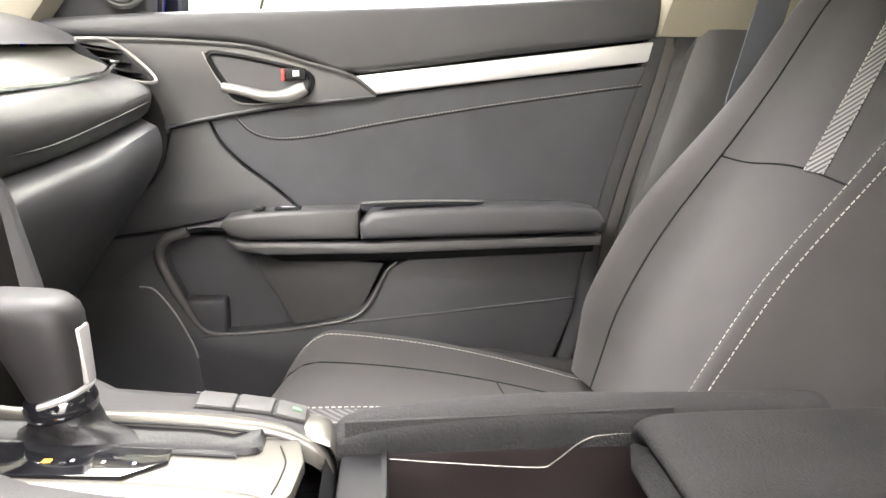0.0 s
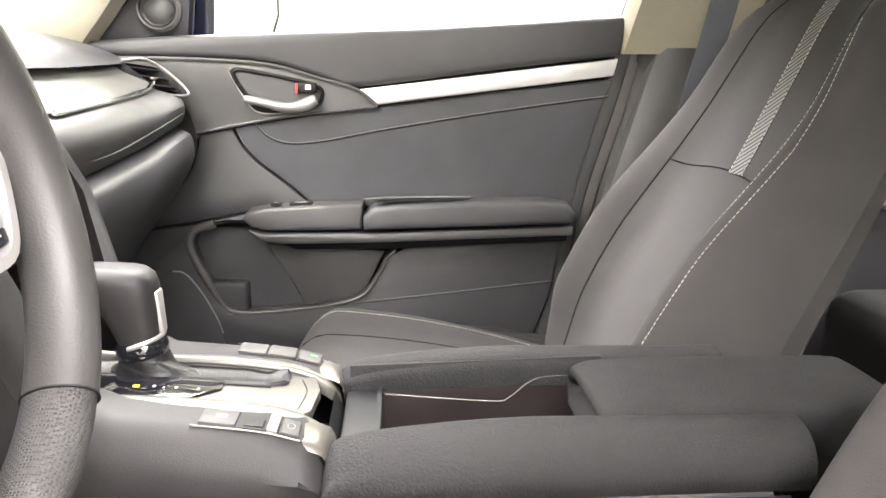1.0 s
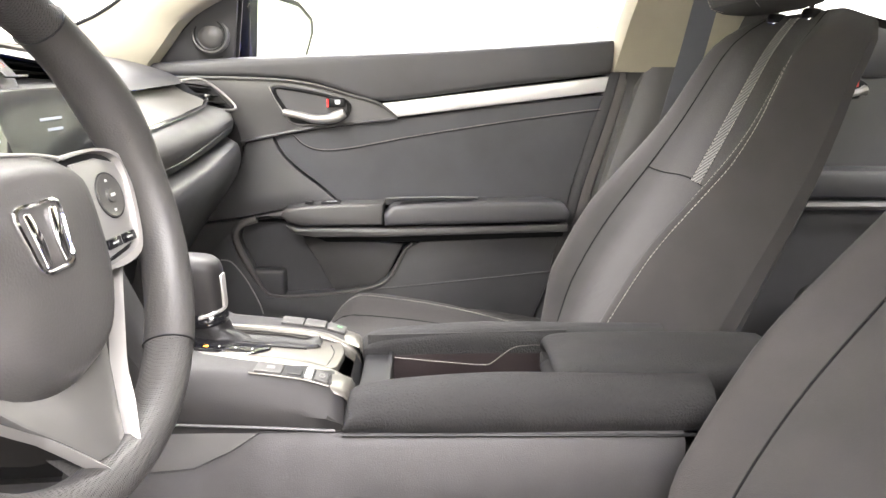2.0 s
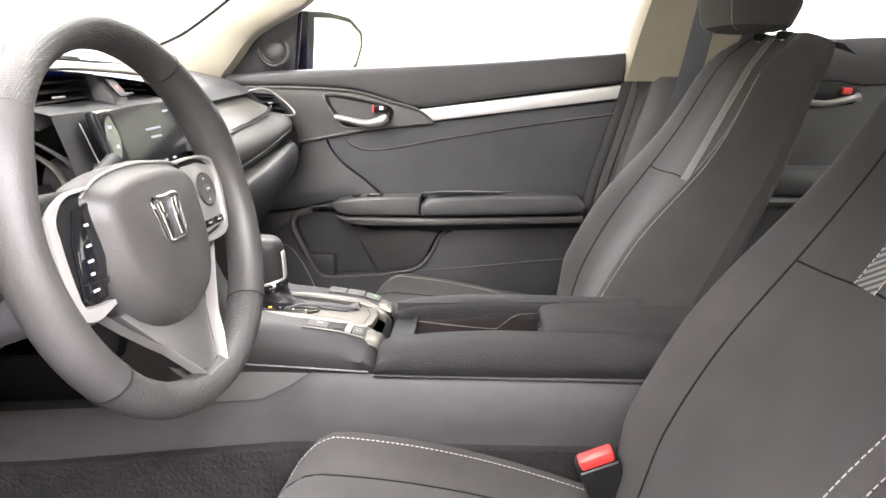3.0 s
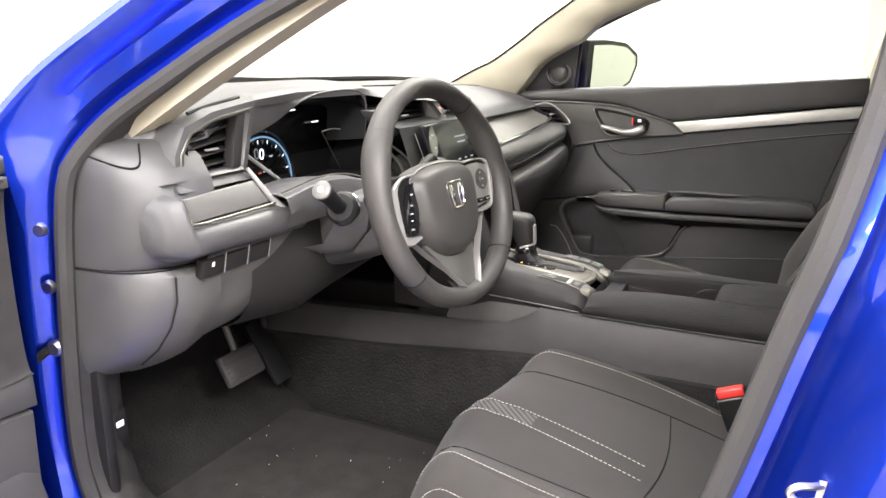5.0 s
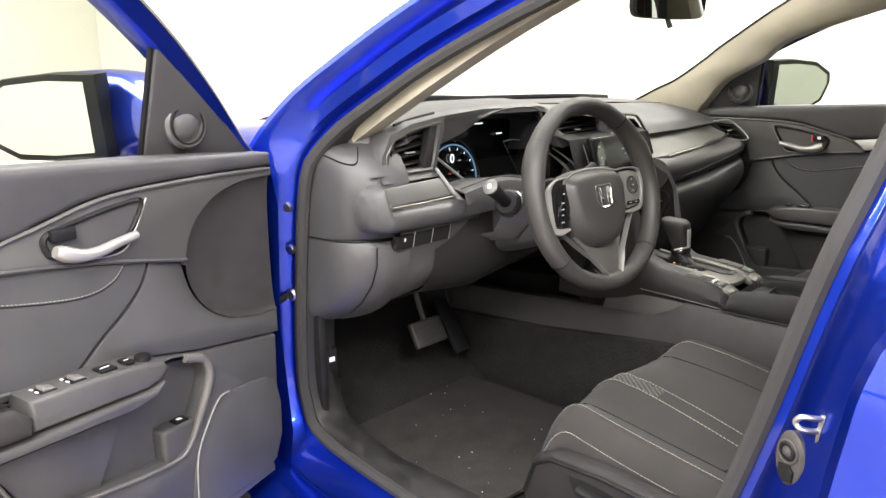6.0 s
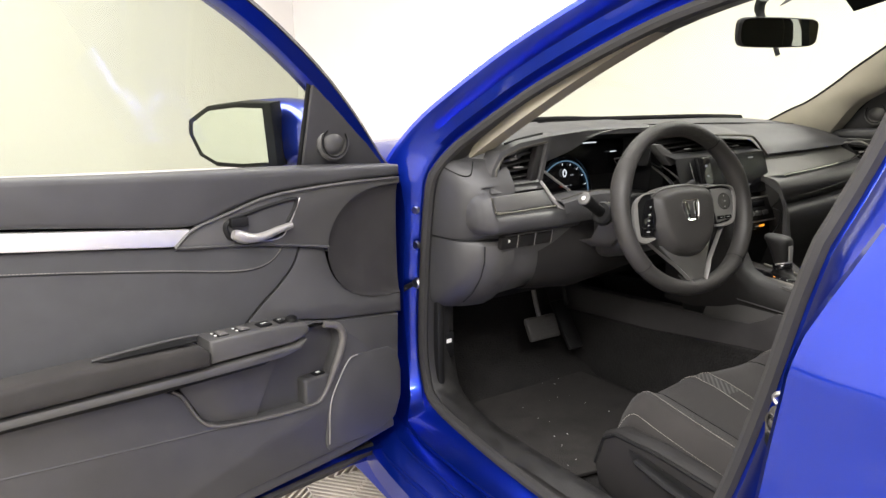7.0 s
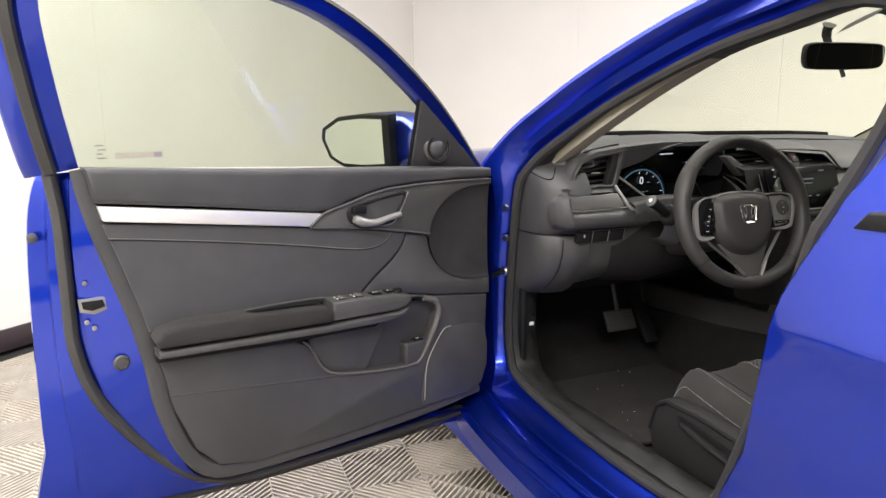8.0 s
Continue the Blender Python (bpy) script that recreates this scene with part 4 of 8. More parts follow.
    bez = cr([(-0.226, 0.874), (-0.19, 0.874), (-0.12, 0.860), (-0.082, 0.848), (-0.080, 0.828), (-0.098, 0.814), (-0.178, 0.808), (-0.204, 0.832)], 4, True)
    cup = part("handle_cup", slab([P(q.x, q.y, 0.0095) for q in bez], way * 0.004, 0), PLASTIC, door, "recessed dark handle cup")
    part("bezel", tube([P(q.x, q.y, 0.010) for q in bez], 0.0022, 6, True), PLASTIC_BLACK, door)
    # silver line paints a glint along the black bezel's front
    part("bezel_glint", tube(line([(-0.232, 0.876), (-0.207, 0.830), (-0.180, 0.805), (-0.10, 0.811)], 0.010, 5), 0.0014, 6), SILVER, door, "thin silver line painting the bezel's glint")
    part("bezel_edge", tube([P((q.x + 0.152) * 0.95 - 0.152, (q.y - 0.842) * 0.93 + 0.842, 0.010) for q in bez], 0.0035, 6, True), PLASTIC_BLACK, door)
    lev = cr([(-0.205, 0.829), (-0.175, 0.823), (-0.145, 0.816), (-0.115, 0.817), (-0.088, 0.828)], 5)
    lr = [0.006, 0.0065, 0.007, 0.007, 0.007, 0.0072, 0.0075, 0.0075, 0.008, 0.008, 0.008, 0.008, 0.008, 0.0085, 0.009, 0.010, 0.0105, 0.011, 0.0105, 0.010, 0.008]
    part("handle", tube([P(q.x, q.y, 0.021) for q in lev], lr, 10, up=(0, 1, 0)), SILVER, door, "satin silver pull handle")
    lock = part("lock_knob", box(P(-0.104, 0.847, 0.014), (0.034, 0.012, 0.017), 0.003), PLASTIC_BLACK, door, "black lock lever")
    if not driver:
        part("lock_marker", box(P(-0.1195, 0.846, 0.0165), (0.004, 0.010, 0.017), 0.001), RED, lock, "red unlocked marker")
        part("lock_symbol", box(P(-0.101, 0.848, 0.0205), (0.009, 0.001, 0.008), 0.0003), WHITE_MARK, lock)
    # cloth insert with its stitched curve
    ins = [(q.x, q.y) for q in cr([(-0.228, 0.781), (-0.213, 0.750), (-0.185, 0.720), (-0.143, 0.687), (-0.100, 0.648)], 5)]
    ins += [(0.10, 0.640), (0.352, 0.640)] + [(q.x, q.y) for q in cr([(0.362, 0.680), (0.394, 0.79), (0.418, 0.862)], 4)]
    ins += [(0.20, 0.839), (0.015, 0.815), (-0.13, 0.797)]
    plate("cloth_insert", ins, 0.003, 0.03, DOOR_CLOTH, "dark grey cloth insert", 0.004)
    st_line = cr([(-0.192, 0.787), (-0.170, 0.766), (-0.135, 0.756), (-0.079, 0.760), (0.025, 0.779), (0.181, 0.804), (0.339, 0.826), (0.412, 0.835)], 8)
    part("stitching", stitches([P(q.x, q.y, 0.0035) for q in st_line], 0.0032, 0.0022, 0.0006), THREAD, door, "pale stitching")
    part("seam", tube([P(q.x, q.y - 0.003, 0.0032) for q in st_line], 0.0009, 4), PLASTIC_BLACK, door)
    # plain panel ahead of the cloth
    fr = [(q.x, q.y) for q in cr([(-0.232, 0.780), (-0.217, 0.748), (-0.189, 0.717), (-0.147, 0.684), (-0.106, 0.648)], 5)]
    fr += [(-0.20, 0.640), (-0.30, 0.62), (-0.47, 0.60), (-0.47, 0.644)] + lower_rim[::-1][:-1] + [(-0.286, 0.769)]
    plate("front_panel", fr, 0.0, 0.03, PLASTIC, "dark plastic panel", 0.004)
    rows = []
    for i in range(33):
        rim_x, z = scoop(i / 32 * math.pi)
        sink = math.sin(i / 32 * math.pi) ** 0.5
        rows.append([P(lerp(-0.470, rim_x, t), z, lerp(0.0070, 0.0015, i / 32) - 0.014 * sink * (1 - t ** 4)) for t in (0, 0.2, 0.4, 0.55, 0.7, 0.8, 0.88, 0.94, 1.0)])
    # darker plastic than the panel: the hollow's shade is in its colour
    part("panel_hollow", loft(rows, False, False), CONSOLE_SIDE, door, "smooth hollow that clears the dashboard end, darkened for shade", 60)
    # armrest: switch panel, pad, rail and grip slot
    sw_panel = plate("switch_panel", [(-0.214, 0.632), (-0.206, 0.645), (-0.17, 0.651), (-0.10, 0.655), (-0.014, 0.656), (-0.016, 0.612), (-0.175, 0.612), (-0.20, 0.618)], 0.052, 0.06, PLASTIC_GREY, "charcoal switch panel", 0.007, 3)
    pad = plate("armrest_pad", [(-0.012, 0.612), (-0.014, 0.635), (0.004, 0.652), (0.05, 0.656), (0.17, 0.660), (0.30, 0.660), (0.340, 0.652), (0.352, 0.634), (0.345, 0.618)], 0.060, 0.068, FABRIC_SIDE if driver else PLASTIC_SOFT, "dark padded armrest", 0.010, 3)
    # no recess is cut: a flat black plate gives the slot's shade
    part("grip_slot", slab([P(0.005, 0.6595, 0.050), P(0.155, 0.6625, 0.050), P(0.165, 0.6625, 0.036), P(0.02, 0.6595, 0.022)], (0, 0, 0.0012), 0), PLASTIC_BLACK, door, "flat black plate for the grip slot's shaded recess")
    part("grip_lip", tube(cr([P(-0.012, 0.6585, 0.012), P(0.03, 0.661, 0.014), P(0.10, 0.6625, 0.020), P(0.17, 0.6635, 0.032)], 4), 0.0024, 6), PLASTIC_GREY, door)
    part("armrest_rail", slab([P(x, z, 0.054) for x, z in [(-0.205, 0.615), (-0.18, 0.608), (0.0, 0.606), (0.348, 0.613), (0.348, 0.598), (0.0, 0.590), (-0.15, 0.590), (-0.19, 0.598)]], way * 0.05, 0.005), PLASTIC_GREY, door, "satin charcoal rail under the armrest")
    # black slab below the rail puts the armrest's shade into colour
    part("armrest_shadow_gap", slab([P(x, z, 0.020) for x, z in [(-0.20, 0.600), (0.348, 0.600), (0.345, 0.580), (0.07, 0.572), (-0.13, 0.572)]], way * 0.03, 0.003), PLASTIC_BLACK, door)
    for k, (x, w) in enumerate(((-0.160, 0.012), (-0.128, 0.022), (-0.085, 0.020), (-0.045, 0.020)) if driver else ((-0.160, 0.014), (-0.118, 0.034))):
        key = part("switch", box(P(x, 0.6555, 0.030), (w * 1.1, 0.024, 0.004), 0.0012), PLASTIC_BLACK, sw_panel, "window switch")
        if driver and x > -0.1:
            part("rocker_face", slab([P(x + w * 0.3, 0.656, 0.040), P(x + w * 0.3, 0.6625, 0.040), P(x - w * 0.5, 0.6580, 0.040), P(x - w * 0.5, 0.656, 0.040)], way * 0.018, 0.0008), ROCKER, key, "pale sloping rocker")
            part("switch_mark", box(P(x + w * 0.62, 0.6580, 0.036), (0.003, 0.006, 0.0008), 0), WHITE_MARK, key)
            part("switch_mark", box(P(x + w * 0.62, 0.6580, 0.022), (0.003, 0.006, 0.0008), 0), WHITE_MARK, key)
            continue
        part("switch_mark", box(P(x, 0.6577, 0.030), (w * 0.6, 0.0015, 0.001), 0), WHITE_MARK if driver or k == 1 else SILVER, key)
    if driver:
        part("mirror_knob", lathe([(0.012, 0), (0.011, 0.006), (0.006, 0.009), (0, 0.009)], Matrix.Translation(P(-0.185, 0.650, 0.030)), 16), PLASTIC_BLACK, sw_panel, "mirror control knob")
    # lower panel round the map pocket
    pocket = [(0.022, 0.550), (0.012, 0.525), (-0.008, 0.496), (-0.045, 0.474), (-0.15, 0.460), (-0.235, 0.457), (-0.259, 0.468), (-0.282, 0.508), (-0.310, 0.572), (-0.302, 0.600), (-0.285, 0.612)]
    low = [(0.345, 0.594), (0.10, 0.582), (0.065, 0.574), (0.042, 0.562)] + pocket + [(-0.25, 0.618), (-0.205, 0.616), (-0.21, 0.636), (-0.30, 0.617), (-0.46, 0.598), (-0.455, 0.48), (-0.44, 0.362), (-0.286, 0.338), (-0.04, 0.320), (0.16, 0.312), (0.236, 0.326), (0.282, 0.375), (0.320, 0.475), (0.333, 0.55)]
    plate("lower_panel", low, 0.004, 0.045, PLASTIC, "dark plastic lower panel", 0.006, 2)
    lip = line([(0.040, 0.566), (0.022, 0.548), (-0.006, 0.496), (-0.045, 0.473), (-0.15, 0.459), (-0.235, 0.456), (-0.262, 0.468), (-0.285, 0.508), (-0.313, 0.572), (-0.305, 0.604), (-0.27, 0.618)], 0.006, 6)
    # lip in lightened plastic, its highlight put into the colour
    part("pocket_lip", tube(lip, [lerp(0.0075, 0.0030, max(0.0, min(1, (0.520 - q.z) / 0.05))) if q.x < -0.2 else 0.0030 for q in lip], 10), TRIM_LIGHTENED, door, "raised pocket lip, its highlight put into the colour")
    part("pocket_wall", slab([P(-0.315, 0.605, -0.030), P(-0.15, 0.605, -0.030), P(-0.06, 0.455, -0.030), P(-0.28, 0.45, -0.030)], -way * 0.004, 0), PLASTIC, door)
    part("pocket_wall", slab([P(-0.185, 0.575, -0.026), P(0.02, 0.56, -0.020), P(-0.02, 0.48, -0.016), P(-0.12, 0.462, -0.016)], -way * 0.006, 0.002), PLASTIC_GREY, door, "inner wall of the map pocket")
    step = part("pocket_step", box(P(-0.258, 0.480, -0.016), (0.072, 0.034, 0.060), 0.007, segs=3), PLASTIC, door, "step inside the pocket")
    if driver:
        part("release_switch", box(P(-0.262, 0.5110, -0.013), (0.024, 0.018, 0.004), 0.0012), PLASTIC_BLACK, step, "black release switch")
        part("switch_mark", box(P(-0.262, 0.5133, -0.013), (0.008, 0.006, 0.0008), 0), WHITE_MARK, step)
    part("panel_crease", tube(line([(-0.258, 0.452), (0.02, 0.474), (0.325, 0.503)], 0.0035, 5), 0.0022, 6), PLASTIC_SOFT, door)
    # speaker grille with its bright edge
    sp = [(-0.45, 0.515), (-0.36, 0.533), (-0.325, 0.528), (-0.300, 0.495), (-0.276, 0.445), (-0.266, 0.40), (-0.262, 0.352), (-0.30, 0.345), (-0.44, 0.368)]
    grille = plate("speaker_grille", [(q.x, q.y) for q in cr(sp, 3, True)], 0.0065, 0.01, PLASTIC, "dark perforated speaker grille", 0.003)
    part("bright_edge", tube(line([(-0.345, 0.5355), (-0.324, 0.530), (-0.298, 0.495), (-0.274, 0.445), (-0.2665, 0.42 if not driver else 0.36)], 0.010, 5), 0.0014, 6), SILVER, grille, "thin bright edge line")
    # latch, plug and screws on the shut face
    if driver:
        latch = part("latch", slab([P(x, z, -0.040) for x, z in ((0.468, 0.716), (0.418, 0.716), (0.412, 0.690), (0.440, 0.682), (0.466, 0.690))], way * 0.004, 0.002), METAL, door, "steel door latch plate")
        part("latch_slot", slab([P(x, z, -0.038) for x, z in ((0.462, 0.710), (0.424, 0.710), (0.420, 0.696), (0.444, 0.690), (0.460, 0.696))], way * 0.006, 0.001), PLASTIC_BLACK, latch)
        for x, z in ((0.452, 0.745), (0.455, 0.668), (0.443, 0.655)):
            part("screw", lathe([(0.005, 0), (0.005, 0.003), (0, 0.004)], frame_axes((0, 0, 1), -way, P(x, z, -0.044)), 10), METAL, door)
        plug = part("plug", lathe([(0.016, 0), (0.016, 0.003), (0.012, 0.006), (0.011, 0.004), (0, 0.005)], frame_axes((0, 0, 1), -way, P(0.402, 0.578, -0.036)), 20), PLASTIC_GREY, door, "grey rubber plug")
        part("plug", lathe([(0.010, 0), (0.010, 0.003), (0.006, 0.005), (0, 0.005)], frame_axes((0, 0, 1), -way, P(0.525, 0.83, -0.120)), 16), PLASTIC_GREY, door, "grey rubber plug")
        part("bottom_seal", tube(line([(0.44, 0.232), (0.10, 0.222), (-0.30, 0.232), (-0.58, 0.246)], -0.10, 4), 0.010, 6), RUBBER, door, "black rubber strip under the door")
    return door


front_door(True)
front_door(False)

# ---- dashboard ----
dash = thing("dashboard", (-0.6, C, 0.6), "dark grained dashboard with silver accents and air vents", "dashboard")


def stations(rows, n=3):
    """Sections between the given ones, side by side across the car."""
    out = []
    for (y0, a), (y1, b) in zip(rows, rows[1:]):
        for k in range(n):
            t = k / n
            out.append([Vector((lerp(p[0], q[0], t), lerp(y0, y1, t), lerp(p[1], q[1], t))) for p, q in zip(a, b)])
    y, a = rows[-1]
    out.append([Vector((p[0], y, p[1])) for p in a])
    return out


def smooth(pts, n=3):
    return [(q.x, q.y) for q in cr(pts, n)]


top_rows = [
    (-0.245, smooth([(-0.92, 0.88), (-0.75, 0.905), (-0.64, 0.928), (-0.58, 0.915), (-0.555, 0.90), (-0.55, 0.86)])),
    (-0.19, smooth([(-0.92, 0.90), (-0.75, 0.932), (-0.62, 0.956), (-0.54, 0.948), (-0.49, 0.932), (-0.475, 0.89)])),
    (-0.10, smooth([(-0.92, 0.925), (-0.75, 0.962), (-0.62, 0.968), (-0.52, 0.964), (-0.44, 0.948), (-0.430, 0.915)])),
    (-0.02, smooth([(-0.92, 0.952), (-0.75, 0.970), (-0.62, 0.974), (-0.53, 0.973), (-0.455, 0.962), (-0.450, 0.945)])),
    (0.13, smooth([(-0.92, 0.953), (-0.75, 0.973), (-0.62, 0.980), (-0.53, 0.981), (-0.455, 0.972), (-0.448, 0.955)])),
    (0.33, smooth([(-0.92, 0.953), (-0.75, 0.973), (-0.62, 0.979), (-0.53, 0.979), (-0.455, 0.970), (-0.448, 0.953)])),
    (0.40, smooth([(-0.92, 0.953), (-0.75, 0.970), (-0.62, 0.970), (-0.53, 0.966), (-0.46, 0.958), (-0.430, 0.942)])),
    (0.47, smooth([(-0.92, 0.953), (-0.75, 0.966), (-0.62, 0.962), (-0.53, 0.957), (-0.44, 0.948), (-0.405, 0.936)])),
    (0.68, smooth([(-0.92, 0.951), (-0.75, 0.962), (-0.62, 0.957), (-0.53, 0.948), (-0.44, 0.932), (-0.405, 0.917)])),
    (0.76, smooth([(-0.92, 0.950), (-0.75, 0.960), (-0.62, 0.954), (-0.53, 0.938), (-0.45, 0.905), (-0.415, 0.872)])),
    (0.95, smooth([(-0.92, 0.948), (-0.75, 0.956), (-0.62, 0.950), (-0.52, 0.935), (-0.43, 0.905), (-0.400, 0.876)])),
    (1.10, smooth([(-0.92, 0.944), (-0.75, 0.950), (-0.60, 0.942), (-0.48, 0.925), (-0.40, 0.902), (-0.372, 0.884)])),
    (1.17, smooth([(-0.92, 0.935), (-0.75, 0.938), (-0.60, 0.925), (-0.48, 0.905), (-0.41, 0.885), (-0.39, 0.87)])),
]
part("top_pad", loft(stations(top_rows, 3), False, False), PLASTIC_SOFT, dash, "dark soft dashboard top")
part("top_seam", tube(cr([(-0.60, 0.10, 0.9815), (-0.60, 0.30, 0.9795), (-0.575, 0.47, 0.9610), (-0.575, 0.70, 0.9545), (-0.575, 0.95, 0.9445), (-0.555, 1.10, 0.9365)], 5), 0.0022, 6), SEAM, dash, "seam across the dashboard top")
# closed body behind the openings
part("inner_wall", loft(stations([(y, [(-0.50 - 0.06 * (0 < y < 0.42), 0.90 if y > 0 else 0.87), (-0.49 - 0.07 * (0 < y < 0.42), 0.86), (-0.50, 0.70), (-0.60, 0.55), (-0.92, 0.50)]) for y in (-0.23, -0.03, 0.01, 0.40, 0.44, 1.16)], 1), False, False), PLASTIC_BLACK, dash)
# passenger side: recessed band, silver line, stitched pad, ledge and glovebox
band = [(0.655, [(-0.445, 0.868), (-0.44, 0.852), (-0.355, 0.830), (-0.335, 0.824)]), (0.70, [(-0.425, 0.868), (-0.42, 0.855), (-0.335, 0.835), (-0.315, 0.828)]), (0.90, [(-0.42, 0.872), (-0.41, 0.860), (-0.34, 0.842), (-0.322, 0.836)]), (1.03, [(-0.40, 0.877), (-0.39, 0.866), (-0.34, 0.852), (-0.325, 0.845)]), (1.08, [(-0.385, 0.880), (-0.37, 0.87), (-0.34, 0.858), (-0.328, 0.850)])]
part("trim_band", loft(stations(band, 4), False, False), BAND, dash, "smooth pale grey trim band")
part("bright_line", tube([(-0.313, 0.70, 0.827), (-0.318, 0.90, 0.836), (-0.321, 1.03, 0.845), (-0.33, 1.085, 0.856)], 0.0035, 6), CHROME, dash, "thin bright metal line")
pad_rows = [(0.652, [(-0.345, 0.780)] * 16), (0.66, smooth([(-0.335, 0.825), (-0.305, 0.815), (-0.293, 0.795), (-0.297, 0.770), (-0.318, 0.745), (-0.345, 0.738)])),
            (0.80, smooth([(-0.335, 0.832), (-0.300, 0.820), (-0.286, 0.800), (-0.290, 0.778), (-0.312, 0.755), (-0.345, 0.745)])),
            (0.95, smooth([(-0.338, 0.840), (-0.302, 0.828), (-0.285, 0.812), (-0.284, 0.795), (-0.300, 0.772), (-0.335, 0.758)])),
            (1.08, smooth([(-0.342, 0.850), (-0.308, 0.838), (-0.288, 0.826), (-0.283, 0.815), (-0.290, 0.795), (-0.32, 0.775)])),
            (1.155, smooth([(-0.36, 0.850), (-0.330, 0.842), (-0.312, 0.832), (-0.305, 0.82), (-0.31, 0.80), (-0.33, 0.78)]))]
part("passenger_pad", loft(stations(pad_rows, 5), False, False), LEATHER, dash, "soft stitched passenger pad")
seam_line = cr([(-0.3005, 0.70, 0.782), (-0.292, 0.80, 0.787), (-0.285, 0.95, 0.806), (-0.283, 1.06, 0.820)], 6)
part("seam", tube(seam_line, 0.0011, 4), PLASTIC_BLACK, dash)
part("seam", tube([q + Vector((0.002, 0, -0.011)) for q in seam_line], 0.0011, 4), PLASTIC_BLACK, dash)
glove_rows = [(0.66, smooth([(-0.35, 0.745), (-0.305, 0.742), (-0.287, 0.728), (-0.300, 0.69), (-0.36, 0.60), (-0.44, 0.50), (-0.60, 0.44)])),
              (0.90, smooth([(-0.34, 0.760), (-0.296, 0.758), (-0.280, 0.745), (-0.290, 0.70), (-0.36, 0.60), (-0.44, 0.50), (-0.60, 0.44)])),
              (1.08, smooth([(-0.33, 0.782), (-0.292, 0.782), (-0.275, 0.770), (-0.282, 0.72), (-0.36, 0.61), (-0.44, 0.51), (-0.60, 0.45)])),
              (1.16, smooth([(-0.34, 0.785), (-0.325, 0.785), (-0.315, 0.770), (-0.32, 0.72), (-0.38, 0.61), (-0.46, 0.51), (-0.60, 0.45)]))]
part("glovebox", loft(stations(glove_rows, 4), False, False), PLASTIC, dash, "dark plastic glovebox door")


def vent(name, corners, depth, bars, wall=PLASTIC_BLACK):
    """An air outlet: a bright frame round horizontal slats; corners run top left, top right, bottom right, bottom left."""
    tl, trr, br, bl = [Vector(c) for c in corners]
    v = part(name, loft([[tl, trr, br, bl], [p + Vector((-depth, 0, 0)) for p in (tl, trr, br, bl)]], True, False), wall, dash, "black air vent")
    part("back", slab([p + Vector((-depth, 0, 0)) for p in (tl, trr, br, bl)], (-0.004, 0, 0), 0), wall, v)
    for k in range(bars):
        t = (k + 0.5) / bars
        a, b = tl.lerp(bl, t), trr.lerp(br, t)
        part("slat", slab([a + Vector((-0.004, 0, 0.0025)), b + Vector((-0.004, 0, 0.0025)), b + Vector((-0.03, 0, 0.0035)), a + Vector((-0.03, 0, 0.0035))], (0, 0, -0.0028), 0.001, 1), DECK, v)
    mid = (tl + bl) / 2 * 0.5 + (trr + br) / 2 * 0.5
    part("tab", box(mid + Vector((-0.003, 0, 0)), (0.006, 0.024, 0.0032), 0.001), SILVER, v, "bright slider tab")
    return v


vent("side_vent", [(-0.425, -0.143, 0.918), (-0.435, -0.030, 0.938), (-0.425, -0.055, 0.868), (-0.412, -0.160, 0.868)], 0.06, 4)
pod_out = [(-0.182, 0.856), (-0.180, 0.898), (-0.157, 0.938), (-0.10, 0.956), (-0.003, 0.968), (-0.034, 0.856)]
pod_in = [(-0.162, 0.867), (-0.160, 0.896), (-0.142, 0.922), (-0.10, 0.937), (-0.030, 0.946), (-0.053, 0.867)]
part("vent_pod", loft([[Vector((-0.56, y * 0.97, z - 0.012)) for y, z in pod_out], [Vector((-0.43, y, z)) for y, z in pod_out], [Vector((-0.418, lerp(y, v, 0.25), lerp(z, w, 0.25))) for (y, z), (v, w) in zip(pod_out, pod_in)], [Vector((-0.416, lerp(y, v, 0.75), lerp(z, w, 0.75))) for (y, z), (v, w) in zip(pod_out, pod_in)], [Vector((-0.424, y, z)) for y, z in pod_in], [Vector((-0.48, y, z)) for y, z in pod_in]], True, False), PLASTIC, dash, "angular dark vent housing", 30)
part("vent_frame", tube([(-0.4165, y, z) for y, z in ((-0.166, 0.866), (-0.164, 0.897), (-0.145, 0.925), (-0.10, 0.940), (-0.024, 0.950))], 0.0028, 8, flat=0.7), CHAMPAGNE, dash, "satin silver vent frame")
part("vent_end_bar", slab([(-0.4185, -0.050, 0.944), (-0.4185, -0.030, 0.948), (-0.4145, -0.054, 0.867), (-0.4135, -0.074, 0.867)], (-0.02, 0, 0), 0.003), DECK, dash, "charcoal bar at the end of the vent")
part("vent_sill", slab([(-0.420, -0.186, 0.869), (-0.4165, -0.048, 0.869), (-0.400, -0.046, 0.850), (-0.398, -0.190, 0.850)], (-0.03, 0, 0.0), 0.003), PLASTIC, dash, "dark sill below the vent")
part("pod_slot", tube(cr([(-0.44, -0.125, 0.950), (-0.44, -0.08, 0.959), (-0.44, -0.02, 0.967)], 4), 0.003, 6), PLASTIC_BLACK, dash)
vent("side_vent", [(-0.372, 1.085, 0.885), (-0.335, 1.135, 0.878), (-0.300, 1.135, 0.838), (-0.322, 1.085, 0.845)], 0.05, 3)
part("vent_frame", tube(cr([(-0.372, 1.078, 0.889), (-0.350, 1.125, 0.890), (-0.320, 1.142, 0.868), (-0.292, 1.140, 0.836), (-0.318, 1.09, 0.836)], 4), 0.0024, 8), SILVER, dash, "satin vent frame")
